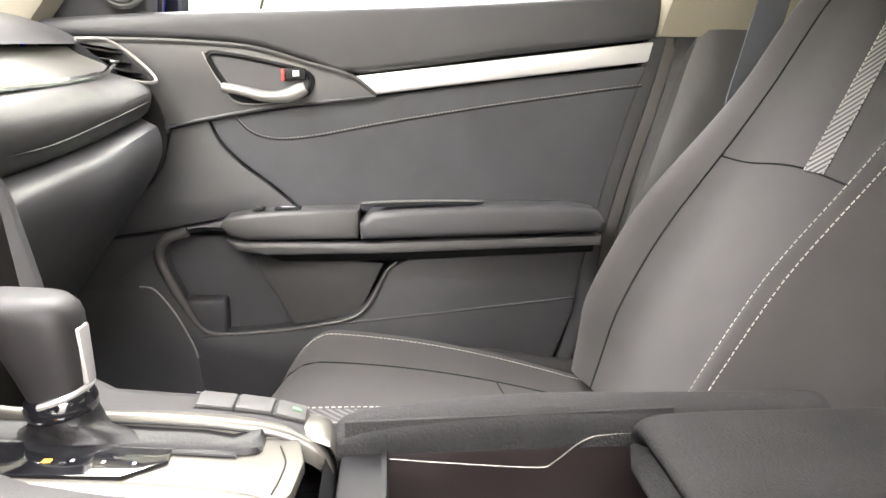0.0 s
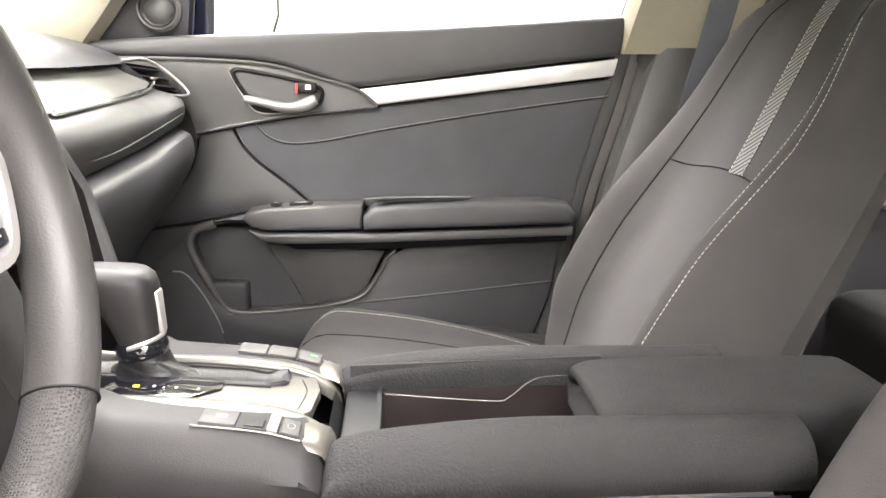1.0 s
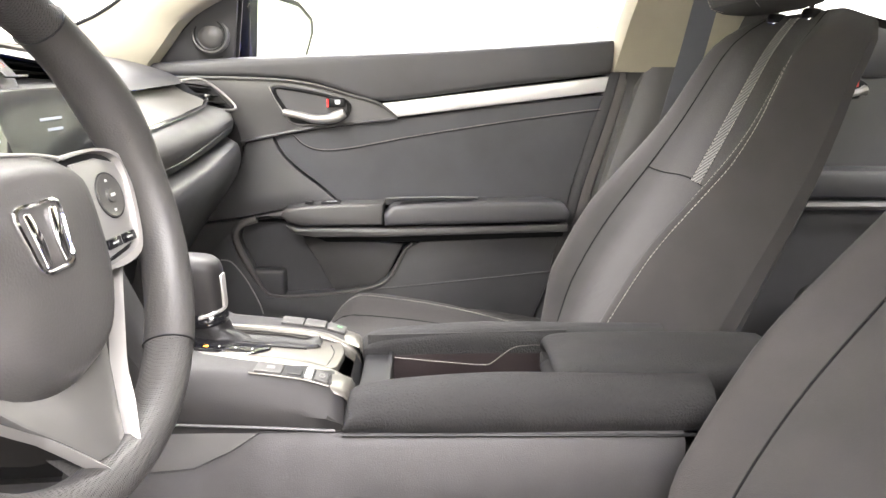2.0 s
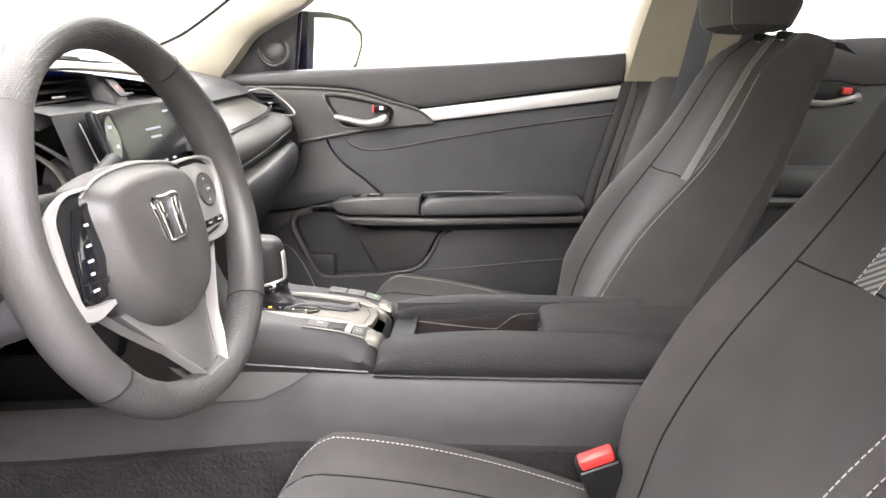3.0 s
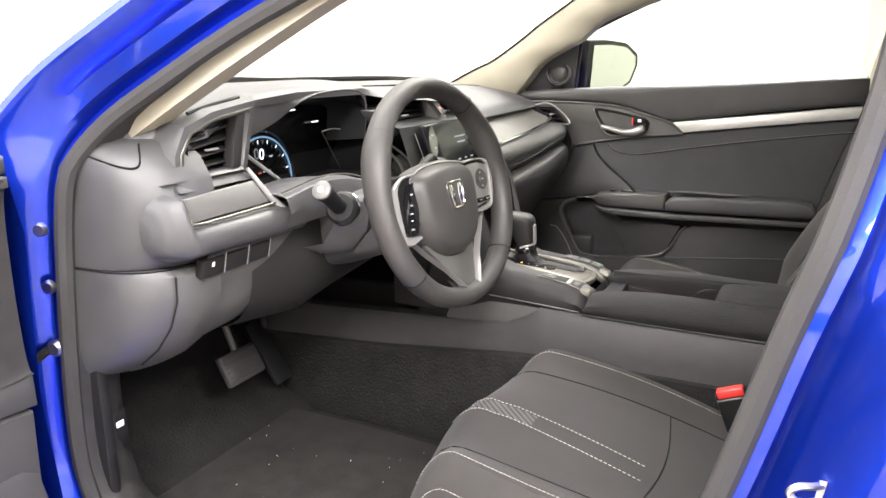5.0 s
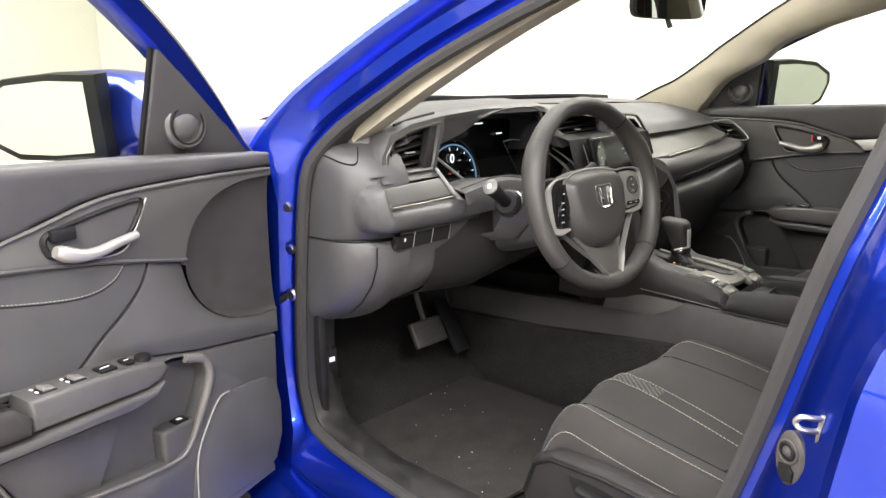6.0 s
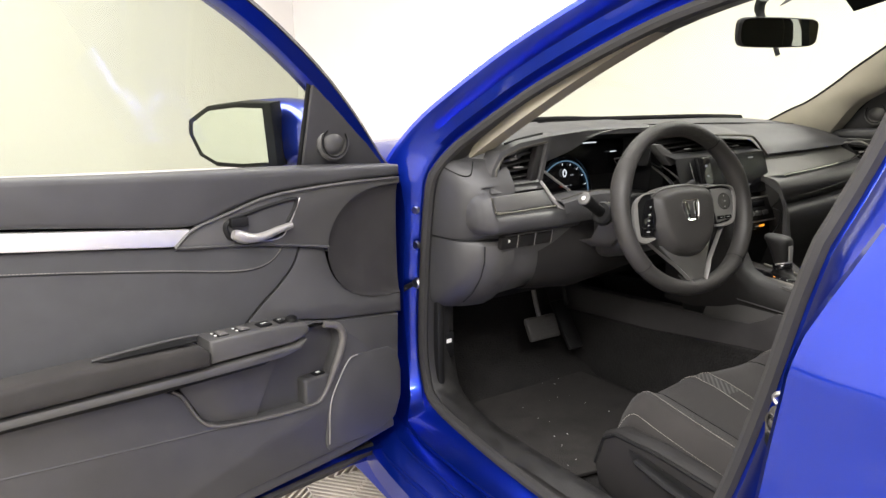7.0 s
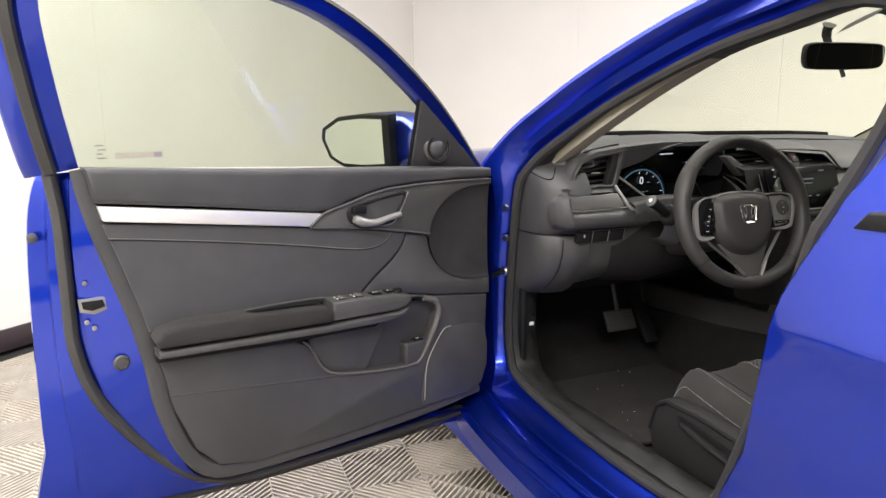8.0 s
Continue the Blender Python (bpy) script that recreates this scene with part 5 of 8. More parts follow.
vent("centre_vent", [(-0.432, 0.345, 0.926), (-0.430, 0.532, 0.930), (-0.418, 0.534, 0.884), (-0.418, 0.410, 0.878)], 0.06, 4)
vent("centre_vent", [(-0.430, 0.572, 0.928), (-0.424, 0.690, 0.916), (-0.412, 0.735, 0.880), (-0.416, 0.570, 0.884)], 0.06, 4)
part("vent_wedge", slab([(-0.428, 0.330, 0.922), (-0.424, 0.347, 0.924), (-0.408, 0.418, 0.876), (-0.408, 0.372, 0.868)], (-0.03, 0, 0), 0.003), PLASTIC_GREY, dash, "charcoal wedge beside the vent")
haz = part("centre_divider", slab([(-0.425, 0.534, 0.938), (-0.425, 0.570, 0.937), (-0.392, 0.574, 0.900), (-0.388, 0.573, 0.882), (-0.388, 0.538, 0.882), (-0.392, 0.537, 0.900)], (-0.04, 0, 0), 0.004), PLASTIC_GREY, dash, "charcoal divider with the hazard switch")
part("hazard_key", slab([(-0.4115, 0.541, 0.927), (-0.4115, 0.567, 0.926), (-0.3895, 0.569, 0.900), (-0.3895, 0.543, 0.900)], (0.002, 0, 0.002), 0.0015), DECK, haz, "hazard switch with a red mark")
part("hazard_mark", box((-0.3985, 0.555, 0.914), (0.0015, 0.007, 0.006), 0.0003, pose(0, 0, 0, 0, -40, 0)), RED, haz)
part("stack_line", tube([(-0.372, 0.397, 0.876), (-0.346, 0.404, 0.800)], 0.0010, 5), SILVER, dash, "thin bright line on the gloss panel")
for dy, w in ((0.0, 0.0075), (0.036, 0.0065)):
    blade = cr([(-0.442, 0.340 + dy, 0.866), (-0.412, 0.350 + dy, 0.846), (-0.385, 0.352 + dy, 0.826), (-0.365, 0.345 + dy, 0.800)], 5)
    part("curved_blade", tube(blade, [lerp(w * 0.4, w, min(1, i / 8)) for i in range(len(blade))], 8, flat=0.45), CHAMPAGNE if dy == 0 else PLASTIC_GREY, dash, "curved satin blade beside the dials")
part("centre_lip", tube(cr([(-0.410, 0.350, 0.942), (-0.402, 0.47, 0.941), (-0.402, 0.66, 0.929), (-0.404, 0.700, 0.916), (-0.406, 0.735, 0.890), (-0.406, 0.762, 0.869)], 4), 0.0035, 6), CHAMPAGNE, dash, "satin edge over the centre vents")

# left end: rounded cheek, pocket shelf with silver edge, lower bolster, switch row, knee panel
def plan(z, dx, dy=0.0):
    return [Vector((x + dx, y + dy, z)) for x, y in smooth([(-0.62, -0.246), (-0.52, -0.246), (-0.455, -0.236), (-0.415, -0.205), (-0.396, -0.165), (-0.392, -0.13)], 4)]


part("end_cheek", loft([plan(z, dx) for z, dx in ((0.925, -0.10), (0.915, -0.055), (0.895, -0.026), (0.865, -0.008), (0.83, 0.0), (0.79, -0.002), (0.76, -0.010), (0.747, -0.024))], False, False), PLASTIC, dash, "rounded dark end of the dashboard")
part("end_panel", loft([plan(z, dx)[:15] for z, dx in ((0.744, -0.020), (0.735, -0.012), (0.70, -0.014), (0.66, -0.030), (0.62, -0.062), (0.59, -0.098), (0.572, -0.13))], False, False), PLASTIC, dash, "curved dark end panel")
# paler than the end panel: its lit facing is put into the colour
part("knee_corner", loft([plan(z, dx + 0.004)[13:] for z, dx in ((0.744, -0.020), (0.735, -0.010), (0.70, -0.012), (0.66, -0.028), (0.62, -0.060), (0.59, -0.098), (0.572, -0.13))], False, False), PLASTIC_GREY, dash, "charcoal corner panel, paler as if lit")
part("cheek_seam", tube(cr([plan(0.9155, -0.053)[2], plan(0.905, -0.036)[6], plan(0.889, -0.020)[9], plan(0.889, -0.020)[11], plan(0.915, -0.052)[13]], 4), 0.0014, 5), SEAM, dash)
part("end_seam", tube([p + Vector((0.001, -0.001, 0)) for p in plan(0.7455, -0.019)], 0.0018, 5), PLASTIC_BLACK, dash)
part("corner_seam", tube([plan(z, dx + 0.003, -0.001)[13] for z, dx in ((0.735, -0.010), (0.70, -0.012), (0.66, -0.028), (0.62, -0.060), (0.59, -0.098))], 0.0016, 5), PLASTIC_BLACK, dash)
part("shelf_pocket", loft([[Vector((-0.378, y, 0.809)), Vector((-0.45, y, 0.814)), Vector((-0.46, y, 0.855)), Vector((-0.405, y, 0.865))] for y in (-0.205, -0.03)], False, False), PLASTIC_BLACK, dash, "shallow dark shelf")
part("shelf_edge", tube(cr([(-0.383, -0.203, 0.846), (-0.374, -0.199, 0.820), (-0.371, -0.192, 0.8125), (-0.370, -0.12, 0.8125), (-0.371, -0.035, 0.8135)], 3), 0.0024, 8), CHAMPAGNE, dash, "satin silver shelf edge")
part("shelf_inlay", slab([(-0.388, -0.199, 0.845), (-0.376, -0.192, 0.814), (-0.376, -0.040, 0.816), (-0.396, -0.050, 0.848)], (-0.006, 0, 0), 0.002), PLASTIC_GREY, dash)
part("silver_blade", tube([(-0.405, -0.052, 0.866), (-0.385, -0.030, 0.822), (-0.375, -0.005, 0.795)], [0.003, 0.005, 0.006], 8), SILVER, dash, "satin silver blade beside the dials")
bol = [(-0.240, [(-0.425, 0.806)] * 13), (-0.238, smooth([(-0.425, 0.822), (-0.413, 0.816), (-0.408, 0.804), (-0.413, 0.792), (-0.425, 0.786)])), (-0.231, smooth([(-0.420, 0.838), (-0.400, 0.830), (-0.391, 0.806), (-0.398, 0.782), (-0.420, 0.772)])), (-0.222, smooth([(-0.415, 0.848), (-0.388, 0.838), (-0.378, 0.807), (-0.385, 0.777), (-0.415, 0.766)])), (-0.209, smooth([(-0.406, 0.853), (-0.376, 0.844), (-0.365, 0.806), (-0.372, 0.772), (-0.412, 0.761)])),
       (-0.200, smooth([(-0.404, 0.815), (-0.374, 0.809), (-0.360, 0.793), (-0.368, 0.770), (-0.412, 0.760)])), (-0.05, smooth([(-0.404, 0.813), (-0.371, 0.807), (-0.357, 0.790), (-0.366, 0.767), (-0.412, 0.758)])), (0.03, smooth([(-0.404, 0.803), (-0.375, 0.799), (-0.362, 0.784), (-0.372, 0.763), (-0.412, 0.756)]))]
part("bolster", loft(stations(bol, 4), False, False), PLASTIC_SOFT, dash, "dark rounded lower bolster", 75)
knee = [(-0.160, smooth([(-0.390, 0.760), (-0.3985, 0.725), (-0.409, 0.70), (-0.425, 0.65), (-0.48, 0.60), (-0.58, 0.575)])), (0.025, smooth([(-0.390, 0.758), (-0.3965, 0.725), (-0.405, 0.70), (-0.42, 0.655), (-0.48, 0.615), (-0.60, 0.59)]))]
# darker deck plastic puts the footwell's shade into this panel's colour
part("knee_bolster", loft(stations([(-0.06, smooth([(-0.41, 0.80), (-0.405, 0.75), (-0.405, 0.69), (-0.425, 0.64), (-0.48, 0.605), (-0.60, 0.59)])), (0.07, smooth([(-0.395, 0.81), (-0.382, 0.75), (-0.382, 0.69), (-0.40, 0.635), (-0.455, 0.595), (-0.60, 0.58)])), (0.34, smooth([(-0.39, 0.81), (-0.375, 0.75), (-0.375, 0.69), (-0.40, 0.655), (-0.46, 0.63), (-0.60, 0.61)])), (0.40, smooth([(-0.42, 0.80), (-0.40, 0.75), (-0.40, 0.69), (-0.42, 0.655), (-0.48, 0.63), (-0.60, 0.61)]))], 4), False, False), DECK, dash, "panel below the steering column, darkened for footwell shade")
part("knee_panel", loft(stations(knee, 4), False, False), PLASTIC_GREY, dash, "dark plastic knee panel")
for k in range(3):
    y = -0.150 + 0.048 * k
    b = part("dash_switch", box((-0.3968, y, 0.742), (0.014, 0.044, 0.028), 0.003, pose(0, 0, 0, 0, 14, 0)), DECK, dash, "blank dark switch")
    part("switch_edge", tube([(-0.3875, y + 0.0235, 0.757), (-0.3945, y + 0.0235, 0.727)], 0.0007, 5), SILVER, b)
    if k == 0:
        part("switch_symbol", box((-0.3889, y - 0.002, 0.746), (0.0012, 0.005, 0.007), 0.0003, pose(0, 0, 0, 0, 14, 0)), WHITE_MARK, b)

# instrument display in its deep hood
hood = part("dial_hood", loft([[Vector((-0.448, y, z)) for y, z in ((-0.02, 0.940), (0.06, 0.958), (0.22, 0.962), (0.30, 0.956), (0.340, 0.925), (0.345, 0.86), (0.335, 0.805), (0.0, 0.795), (-0.03, 0.83))],
                               [Vector((-0.56, y, z)) for y, z in ((0.00, 0.915), (0.06, 0.932), (0.22, 0.936), (0.35, 0.93), (0.40, 0.905), (0.39, 0.85), (0.34, 0.802), (0.04, 0.798), (0.0, 0.83))]], True, False), PLASTIC_BLACK, dash, "black hood round the dials")
disp = part("instrument_display", slab([(-0.552, -0.01, 0.80), (-0.552, 0.41, 0.80), (-0.558, 0.41, 0.94), (-0.558, -0.01, 0.94)], (-0.006, 0, 0), 0.001), DISPLAY, dash, "dark instrument display, lit")
dial = Vector((-0.540, 0.136, 0.806))
part("dial_cup", lathe([(0.094, 0.010), (0.092, 0.014), (0.086, 0.006), (0.0, 0.003)], frame_axes((0, 1, 0), (1, 0, 0.05), dial + Vector((-0.012, 0, 0))), 40), GLOSS_BLACK, disp, "round dial")
arc = [dial + Vector((0, 0.081 * math.cos(radians(a)), 0.081 * math.sin(radians(a)))) for a in range(-10, 136, 5)]
part("dial_arc", tube(arc, 0.0018, 5), GLOW_BLUE, disp, "blue lit dial arc")
for a in range(-5, 100, 20):
    d = Vector((0, math.cos(radians(a)), math.sin(radians(a))))
    part("dial_tick", tube([dial + d * 0.070, dial + d * 0.076], 0.0008, 4), GLOW_WHITE, disp)
# glowing bars; the uppermost paints a white glint on the display
for y0, y1, z in ((0.112, 0.146, 0.828), (0.205, 0.25, 0.927), (0.30, 0.32, 0.90)):
    part("display_mark", tube([(-0.549, y0, z), (-0.549, y1, z)], 0.0013, 4), GLOW_WHITE, disp)


def lettering(body, at, size, parent, mat, m=None):
    """Flat writing that faces the rear of the car."""
    cu = bpy.data.curves.new("lettering", "FONT")
    cu.body, cu.size, cu.align_x, cu.align_y, cu.extrude = body, size, "CENTER", "CENTER", 0.0003
    tmp = bpy.data.objects.new("lettering", cu)
    me = bpy.data.meshes.new_from_object(tmp)
    bpy.data.objects.remove(tmp)
    bm = bmesh.new()
    bm.from_mesh(me)
    bpy.data.meshes.remove(me)
    bmesh.ops.transform(bm, matrix=m or frame_axes((0, 1, 0), (1, 0, 0), at), verts=bm.verts)
    return part("lettering", bm, mat, parent)


lettering("0", (-0.5385, 0.136, 0.856), 0.028, disp, GLOW_WHITE)
part("dial_mark", box((-0.5385, 0.160, 0.851), (0.0006, 0.010, 0.003), 0), GLOW_DIM, disp)
for k, w in enumerate((0.010, 0.014, 0.006)):
    part("dial_mark", box((-0.5385, 0.128 + 0.014 * k, 0.824 + 0.001 * k), (0.0006, w * 0.8, 0.0028), 0), GLOW_RED if k == 0 else GLOW_DIM, disp)
part("dial_rim", tube([(-0.455, -0.005, 0.882), (-0.460, 0.045, 0.851), (-0.465, 0.105, 0.814)], 0.0030, 6), SILVER, dash, "bright straight edge below the dial")
part("dial_rim", tube(cr([(-0.505, 0.272, 0.886), (-0.505, 0.315, 0.887), (-0.50, 0.38, 0.873), (-0.49, 0.43, 0.852)], 5), 0.0016, 6), SILVER, dash, "bright curved edge beside the dials")
part("dial_rim", tube([(-0.505, 0.272, 0.885), (-0.505, 0.332, 0.802)], 0.0012, 5), PLASTIC_GREY, dash)
part("brow_edge", tube(cr([(-0.362, -0.030, 0.828), (-0.36, 0.057, 0.839), (-0.36, 0.129, 0.835), (-0.362, 0.200, 0.818)], 5), 0.0016, 6), CHAMPAGNE, dash, "thin satin edge over the column")
part("column_brow", loft([[Vector((-0.45, y, z - 0.012)), Vector((-0.37, y, z - 0.003)), Vector((-0.352, y, z - 0.008)), Vector((-0.345, y, z - 0.030)), Vector((-0.355, y, 0.775))] for y, z in [(q.x, q.y) for q in cr([(-0.030, 0.828), (0.057, 0.839), (0.129, 0.835), (0.200, 0.818)], 4)]], False, False), PLASTIC, dash, "dark brow over the steering column")
# visor of the dial hood: an arch that falls to the vent housing
arch = cr([(-0.02, 0.897), (0.0, 0.903), (0.07, 0.922), (0.13, 0.946), (0.19, 0.959), (0.25, 0.9625), (0.295, 0.961), (0.326, 0.953), (0.340, 0.935), (0.340, 0.91), (0.330, 0.87)], 4)
rows = []
for q in arch:
    top = float(np.interp(q.x, (-0.02, 0.13, 0.33, 0.40), (0.958, 0.970, 0.968, 0.955)))
    lip = Vector((q.x, q.y))
    over = Vector((q.x, top)) if q.y > 0.94 or q.x < 0.2 else Vector((q.x + 0.012, q.y + 0.01))
    rows.append([Vector((-0.455, over.x, max(over.y, lip.y + 0.004))), Vector((-0.446, lip.x, lip.y + 0.003)), Vector((-0.449, lip.x, lip.y - 0.001)), Vector((-0.535, lerp(lip.x, 0.2, 0.06), lip.y - 0.008))])
visor = part("dial_visor", loft([r[:3] for r in rows], False, False), PLASTIC_SOFT, dash, "dark visor arching over the dials", 60)
# the visor's inner side, split off in a darker material
part("visor_underside", loft([r[2:] for r in rows], False, False), PLASTIC_BLACK, visor, "black underside of the visor", 60)

# centre stack: touch screen, strip of keys, climate panel with knobs, flanks
stack_m = frame_axes((0, 1, 0), (1, 0, 0.33), (-0.356, 0.548, 0.836))
part("stack_body", loft(stations([(0.355, [(-0.42, 0.897), (-0.383, 0.888), (-0.327, 0.72), (-0.315, 0.66), (-0.34, 0.58)]), (0.70, [(-0.42, 0.897), (-0.383, 0.888), (-0.327, 0.72), (-0.315, 0.66), (-0.34, 0.58)])], 3), False, False), PLASTIC_BLACK, dash, "black centre stack")


def on_stack(x, y, w, h, d=0.003, bev=0.002):
    return box((0, 0, 0), (w, h, d), bev, stack_m @ Matrix.Translation((x, y, 0.003)))


scr = part("touch_screen", on_stack(0.0, 0.0, 0.268, 0.108, 0.012, 0.003), DISPLAY, dash, "dark touch screen")
part("screen_keys", on_stack(-0.109, 0, 0.038, 0.102, 0.0135, 0.001), GLOSS_BLACK, scr, "strip of touch keys")
for k, (w, g) in enumerate(((0.010, GLOW_DIM), (0.008, GLOW_DIM), (0.010, GLOW_DIM))):
    part("key_mark", on_stack(-0.108, 0.030 - 0.026 * k, w, 0.005, 0.0145, 0), g, scr)
for x, y, w in ((0.0, 0.018, 0.05), (0.0, 0.006, 0.035), (0.06, 0.040, 0.02), (-0.03, -0.030, 0.012), (0.0, -0.030, 0.012), (0.03, -0.030, 0.012)):
    part("screen_mark", on_stack(x + 0.012, y, w, 0.0032, 0.0130, 0), GLOW_DIM, scr)
clim = part("climate_panel", on_stack(0.028, -0.098, 0.25, 0.060, 0.012, 0.004), PLASTIC_BLACK, dash, "dark climate control panel")
part("climate_edge", on_stack(0.028, -0.067, 0.26, 0.004, 0.014, 0.001), SILVER, clim, "thin silver edge")
for y in (-0.129,):
    part("climate_edge", on_stack(0.028, y, 0.256, 0.0035, 0.014, 0.001), SILVER, clim, "thin silver edge")
for x in (-0.127, 0.127):
    part("climate_edge", on_stack(x + 0.028, -0.098, 0.0035, 0.060, 0.014, 0.001), SILVER, clim, "thin silver edge")
part("climate_window", on_stack(0.028, -0.085, 0.12, 0.014, 0.0135, 0.001), DISPLAY, clim)
for k in range(5):
    part("climate_key", on_stack(-0.028 + 0.028 * k, -0.108, 0.024, 0.012, 0.016, 0.002), PLASTIC_GREY, clim)
for x in (-0.105, 0.105):
    kn = part("climate_knob", lathe([(0.020, 0.004), (0.019, 0.018), (0.016, 0.021), (0, 0.021)], stack_m @ Matrix.Translation((x + 0.036, -0.098, 0)), 24), PLASTIC_BLACK, clim, "round climate knob")
    part("knob_ring", tube([stack_m @ Vector((x + 0.036 + 0.0195 * math.cos(k * math.pi / 12), -0.098 + 0.0195 * math.sin(k * math.pi / 12), 0.017)) for k in range(24)], 0.0016, 5, True), SILVER, kn, "bright knob ring")
part("hazard_switch", on_stack(0.028, -0.141, 0.03, 0.014, 0.012, 0.002), PLASTIC_BLACK, dash)
part("warning_lamp", on_stack(0.067, -0.141, 0.007, 0.005, 0.0125, 0.001), GLOW_ORANGE, dash, "orange lit passenger airbag lamp")
part("lamp_print", on_stack(0.044, -0.141, 0.024, 0.0025, 0.0122, 0), MARK, dash)

# ---- steering column and wheel ----
TILT_W, TURN_W = radians(15.3), radians(-5.3)
WC = Vector((-0.1797, 0.154, 0.812))
AX = Vector((math.cos(TILT_W) * math.cos(TURN_W), math.cos(TILT_W) * math.sin(TURN_W), math.sin(TILT_W)))
WM = frame_axes((-math.sin(TURN_W), math.cos(TURN_W), 0), AX, WC)     # x across, y up along the rim plane, z to the driver

col = thing("steering_column", (-0.42, 0.13, 0.74), "dark plastic steering column cover with stalks", "steering column")
secs = []
for d, w, h, up in ((-0.30, 0.085, 0.055, -0.006), (-0.20, 0.085, 0.056, -0.006), (-0.12, 0.075, 0.052, -0.004), (-0.075, 0.060, 0.050, -0.002), (-0.070, 0.045, 0.040, -0.002)):
    secs.append([WM @ Vector((w * math.copysign(abs(math.cos(t)) ** 0.7, math.cos(t)), up - 0.012 + h * math.copysign(abs(math.sin(t)) ** 0.7, math.sin(t))  - (0.01 if math.sin(t) < -0.3 else 0), d)) for t in [k * math.pi / 12 for k in range(24)]])
part("column_cover", loft(secs), PLASTIC, col, "dark grained column cover")
part("lower_cover", loft(stations([(0.045, [(-0.32, 0.80), (-0.325, 0.765), (-0.345, 0.735), (-0.42, 0.715)]), (0.08, [(-0.275, 0.805), (-0.285, 0.755), (-0.32, 0.715), (-0.42, 0.70)]), (0.185, [(-0.275, 0.805), (-0.285, 0.755), (-0.32, 0.715), (-0.42, 0.70)]), (0.225, [(-0.31, 0.80), (-0.32, 0.765), (-0.345, 0.735), (-0.42, 0.715)])], 3), False, False), PLASTIC_GREY, col, "charcoal lower column cover")
stalk = part("light_stalk", tube([(-0.300, 0.045, 0.792), (-0.293, 0.012, 0.810), (-0.287, -0.016, 0.828), (-0.285, -0.032, 0.838)], [0.0125, 0.0122, 0.0125, 0.0150], 14), PLASTIC_BLACK, col, "black light stalk")
dvec = (Vector((-0.285, -0.032, 0.838)) - Vector((-0.287, -0.016, 0.828))).normalized()
part("stalk_cap", lathe([(0.0145, -0.002), (0.0145, 0.004), (0.011, 0.006), (0, 0.006)], frame_axes((0, 0, 1), dvec, (-0.285, -0.032, 0.838)), 20), CAP, stalk, "pale stalk cap with a lamp mark")
part("stalk_mark", lathe([(0.005, 0.0058), (0.004, 0.007), (0, 0.007)], frame_axes((0, 0, 1), dvec, (-0.285, -0.032, 0.838)), 12), WHITE_MARK, stalk)
part("stalk_collar", lathe([(0.026, 0), (0.026, 0.012), (0.021, 0.018), (0.015, 0.018)], frame_axes((0, 0, 1), (0.2, -0.9, 0.35), (-0.297, 0.038, 0.797)), 24), PLASTIC_BLACK, stalk)
part("collar_ring", tube([frame_axes((0, 0, 1), (0.2, -0.9, 0.35), (-0.297, 0.038, 0.797)) @ Vector((0.0262 * math.cos(k * math.pi / 12), 0.0262 * math.sin(k * math.pi / 12), 0.002)) for k in range(24)], 0.0012, 5, True), CHROME, stalk)
part("wiper_stalk", tube([(-0.315, 0.22, 0.800), (-0.30, 0.27, 0.815), (-0.292, 0.32, 0.838)], [0.012, 0.011, 0.013], 12), PLASTIC_BLACK, col, "black wiper stalk")

wheel = thing("steering_wheel", WC, "three-spoke black leather steering wheel with silver accents", "steering wheel")
R0, RR = 0.1714, 0.0178


def rim(a0, a1, n, grow=0.0):
    out, rad = [], []
    for k in range(n + 1):
        a = radians(lerp(a0, a1, k / n))
        flatten = 1 - 0.025 * max(0, -math.sin(a)) ** 6
        out.append(WM @ Vector((R0 * math.cos(a), R0 * flatten * math.sin(a), 0.0)))
        thumb = sum(math.exp(-((math.degrees(a) % 360 - c) / 14) ** 2) for c in (24, 156))     # swellings for the thumbs
        rad.append((RR + grow) * (1 + 0.16 * thumb))
    return out, rad


def arc_part(a0, a1, n, mat, grow, label):
    p, r = rim(a0, a1, n, grow)
    bm = bmesh.new()
    # a slightly flattened leather grip, deeper than wide
    rows = []
    for q, rr in zip(p, r):
        radial = (q - WC).normalized()
        rows.append([q + radial * (rr * 0.92 * math.cos(t)) + AX * (rr * 1.12 * math.sin(t)) for t in [k * math.pi / 8 for k in range(16)]])
    loft(rows, True, True, bm)
    part("rim_grip", bm, mat, wheel, label)


for a0, a1, n, mat, g, label in ((52, 142, 24, LEATHER_DOT, 0.0, "perforated leather grip"), (142, 219, 20, LEATHER, 0.0006, "smooth leather grip"), (219, 315, 24, LEATHER_DOT, 0.0, "perforated leather grip"), (315, 412, 24, LEATHER, 0.0006, "smooth leather grip")):
    arc_part(a0, a1, n, mat, g, label)
for a in (52, 142, 219, 315):
    p = WM @ Vector((R0 * math.cos(radians(a)), R0 * math.sin(radians(a)), 0))
    radial = (p - WC).normalized()
    part("rim_seam", tube([p + radial * ((RR + 0.0008) * 0.92 * math.cos(t)) + AX * ((RR + 0.0008) * 1.12 * math.sin(t)) for t in [k * math.pi / 10 for k in range(20)]], 0.0008, 4, True), PLASTIC_BLACK, wheel)
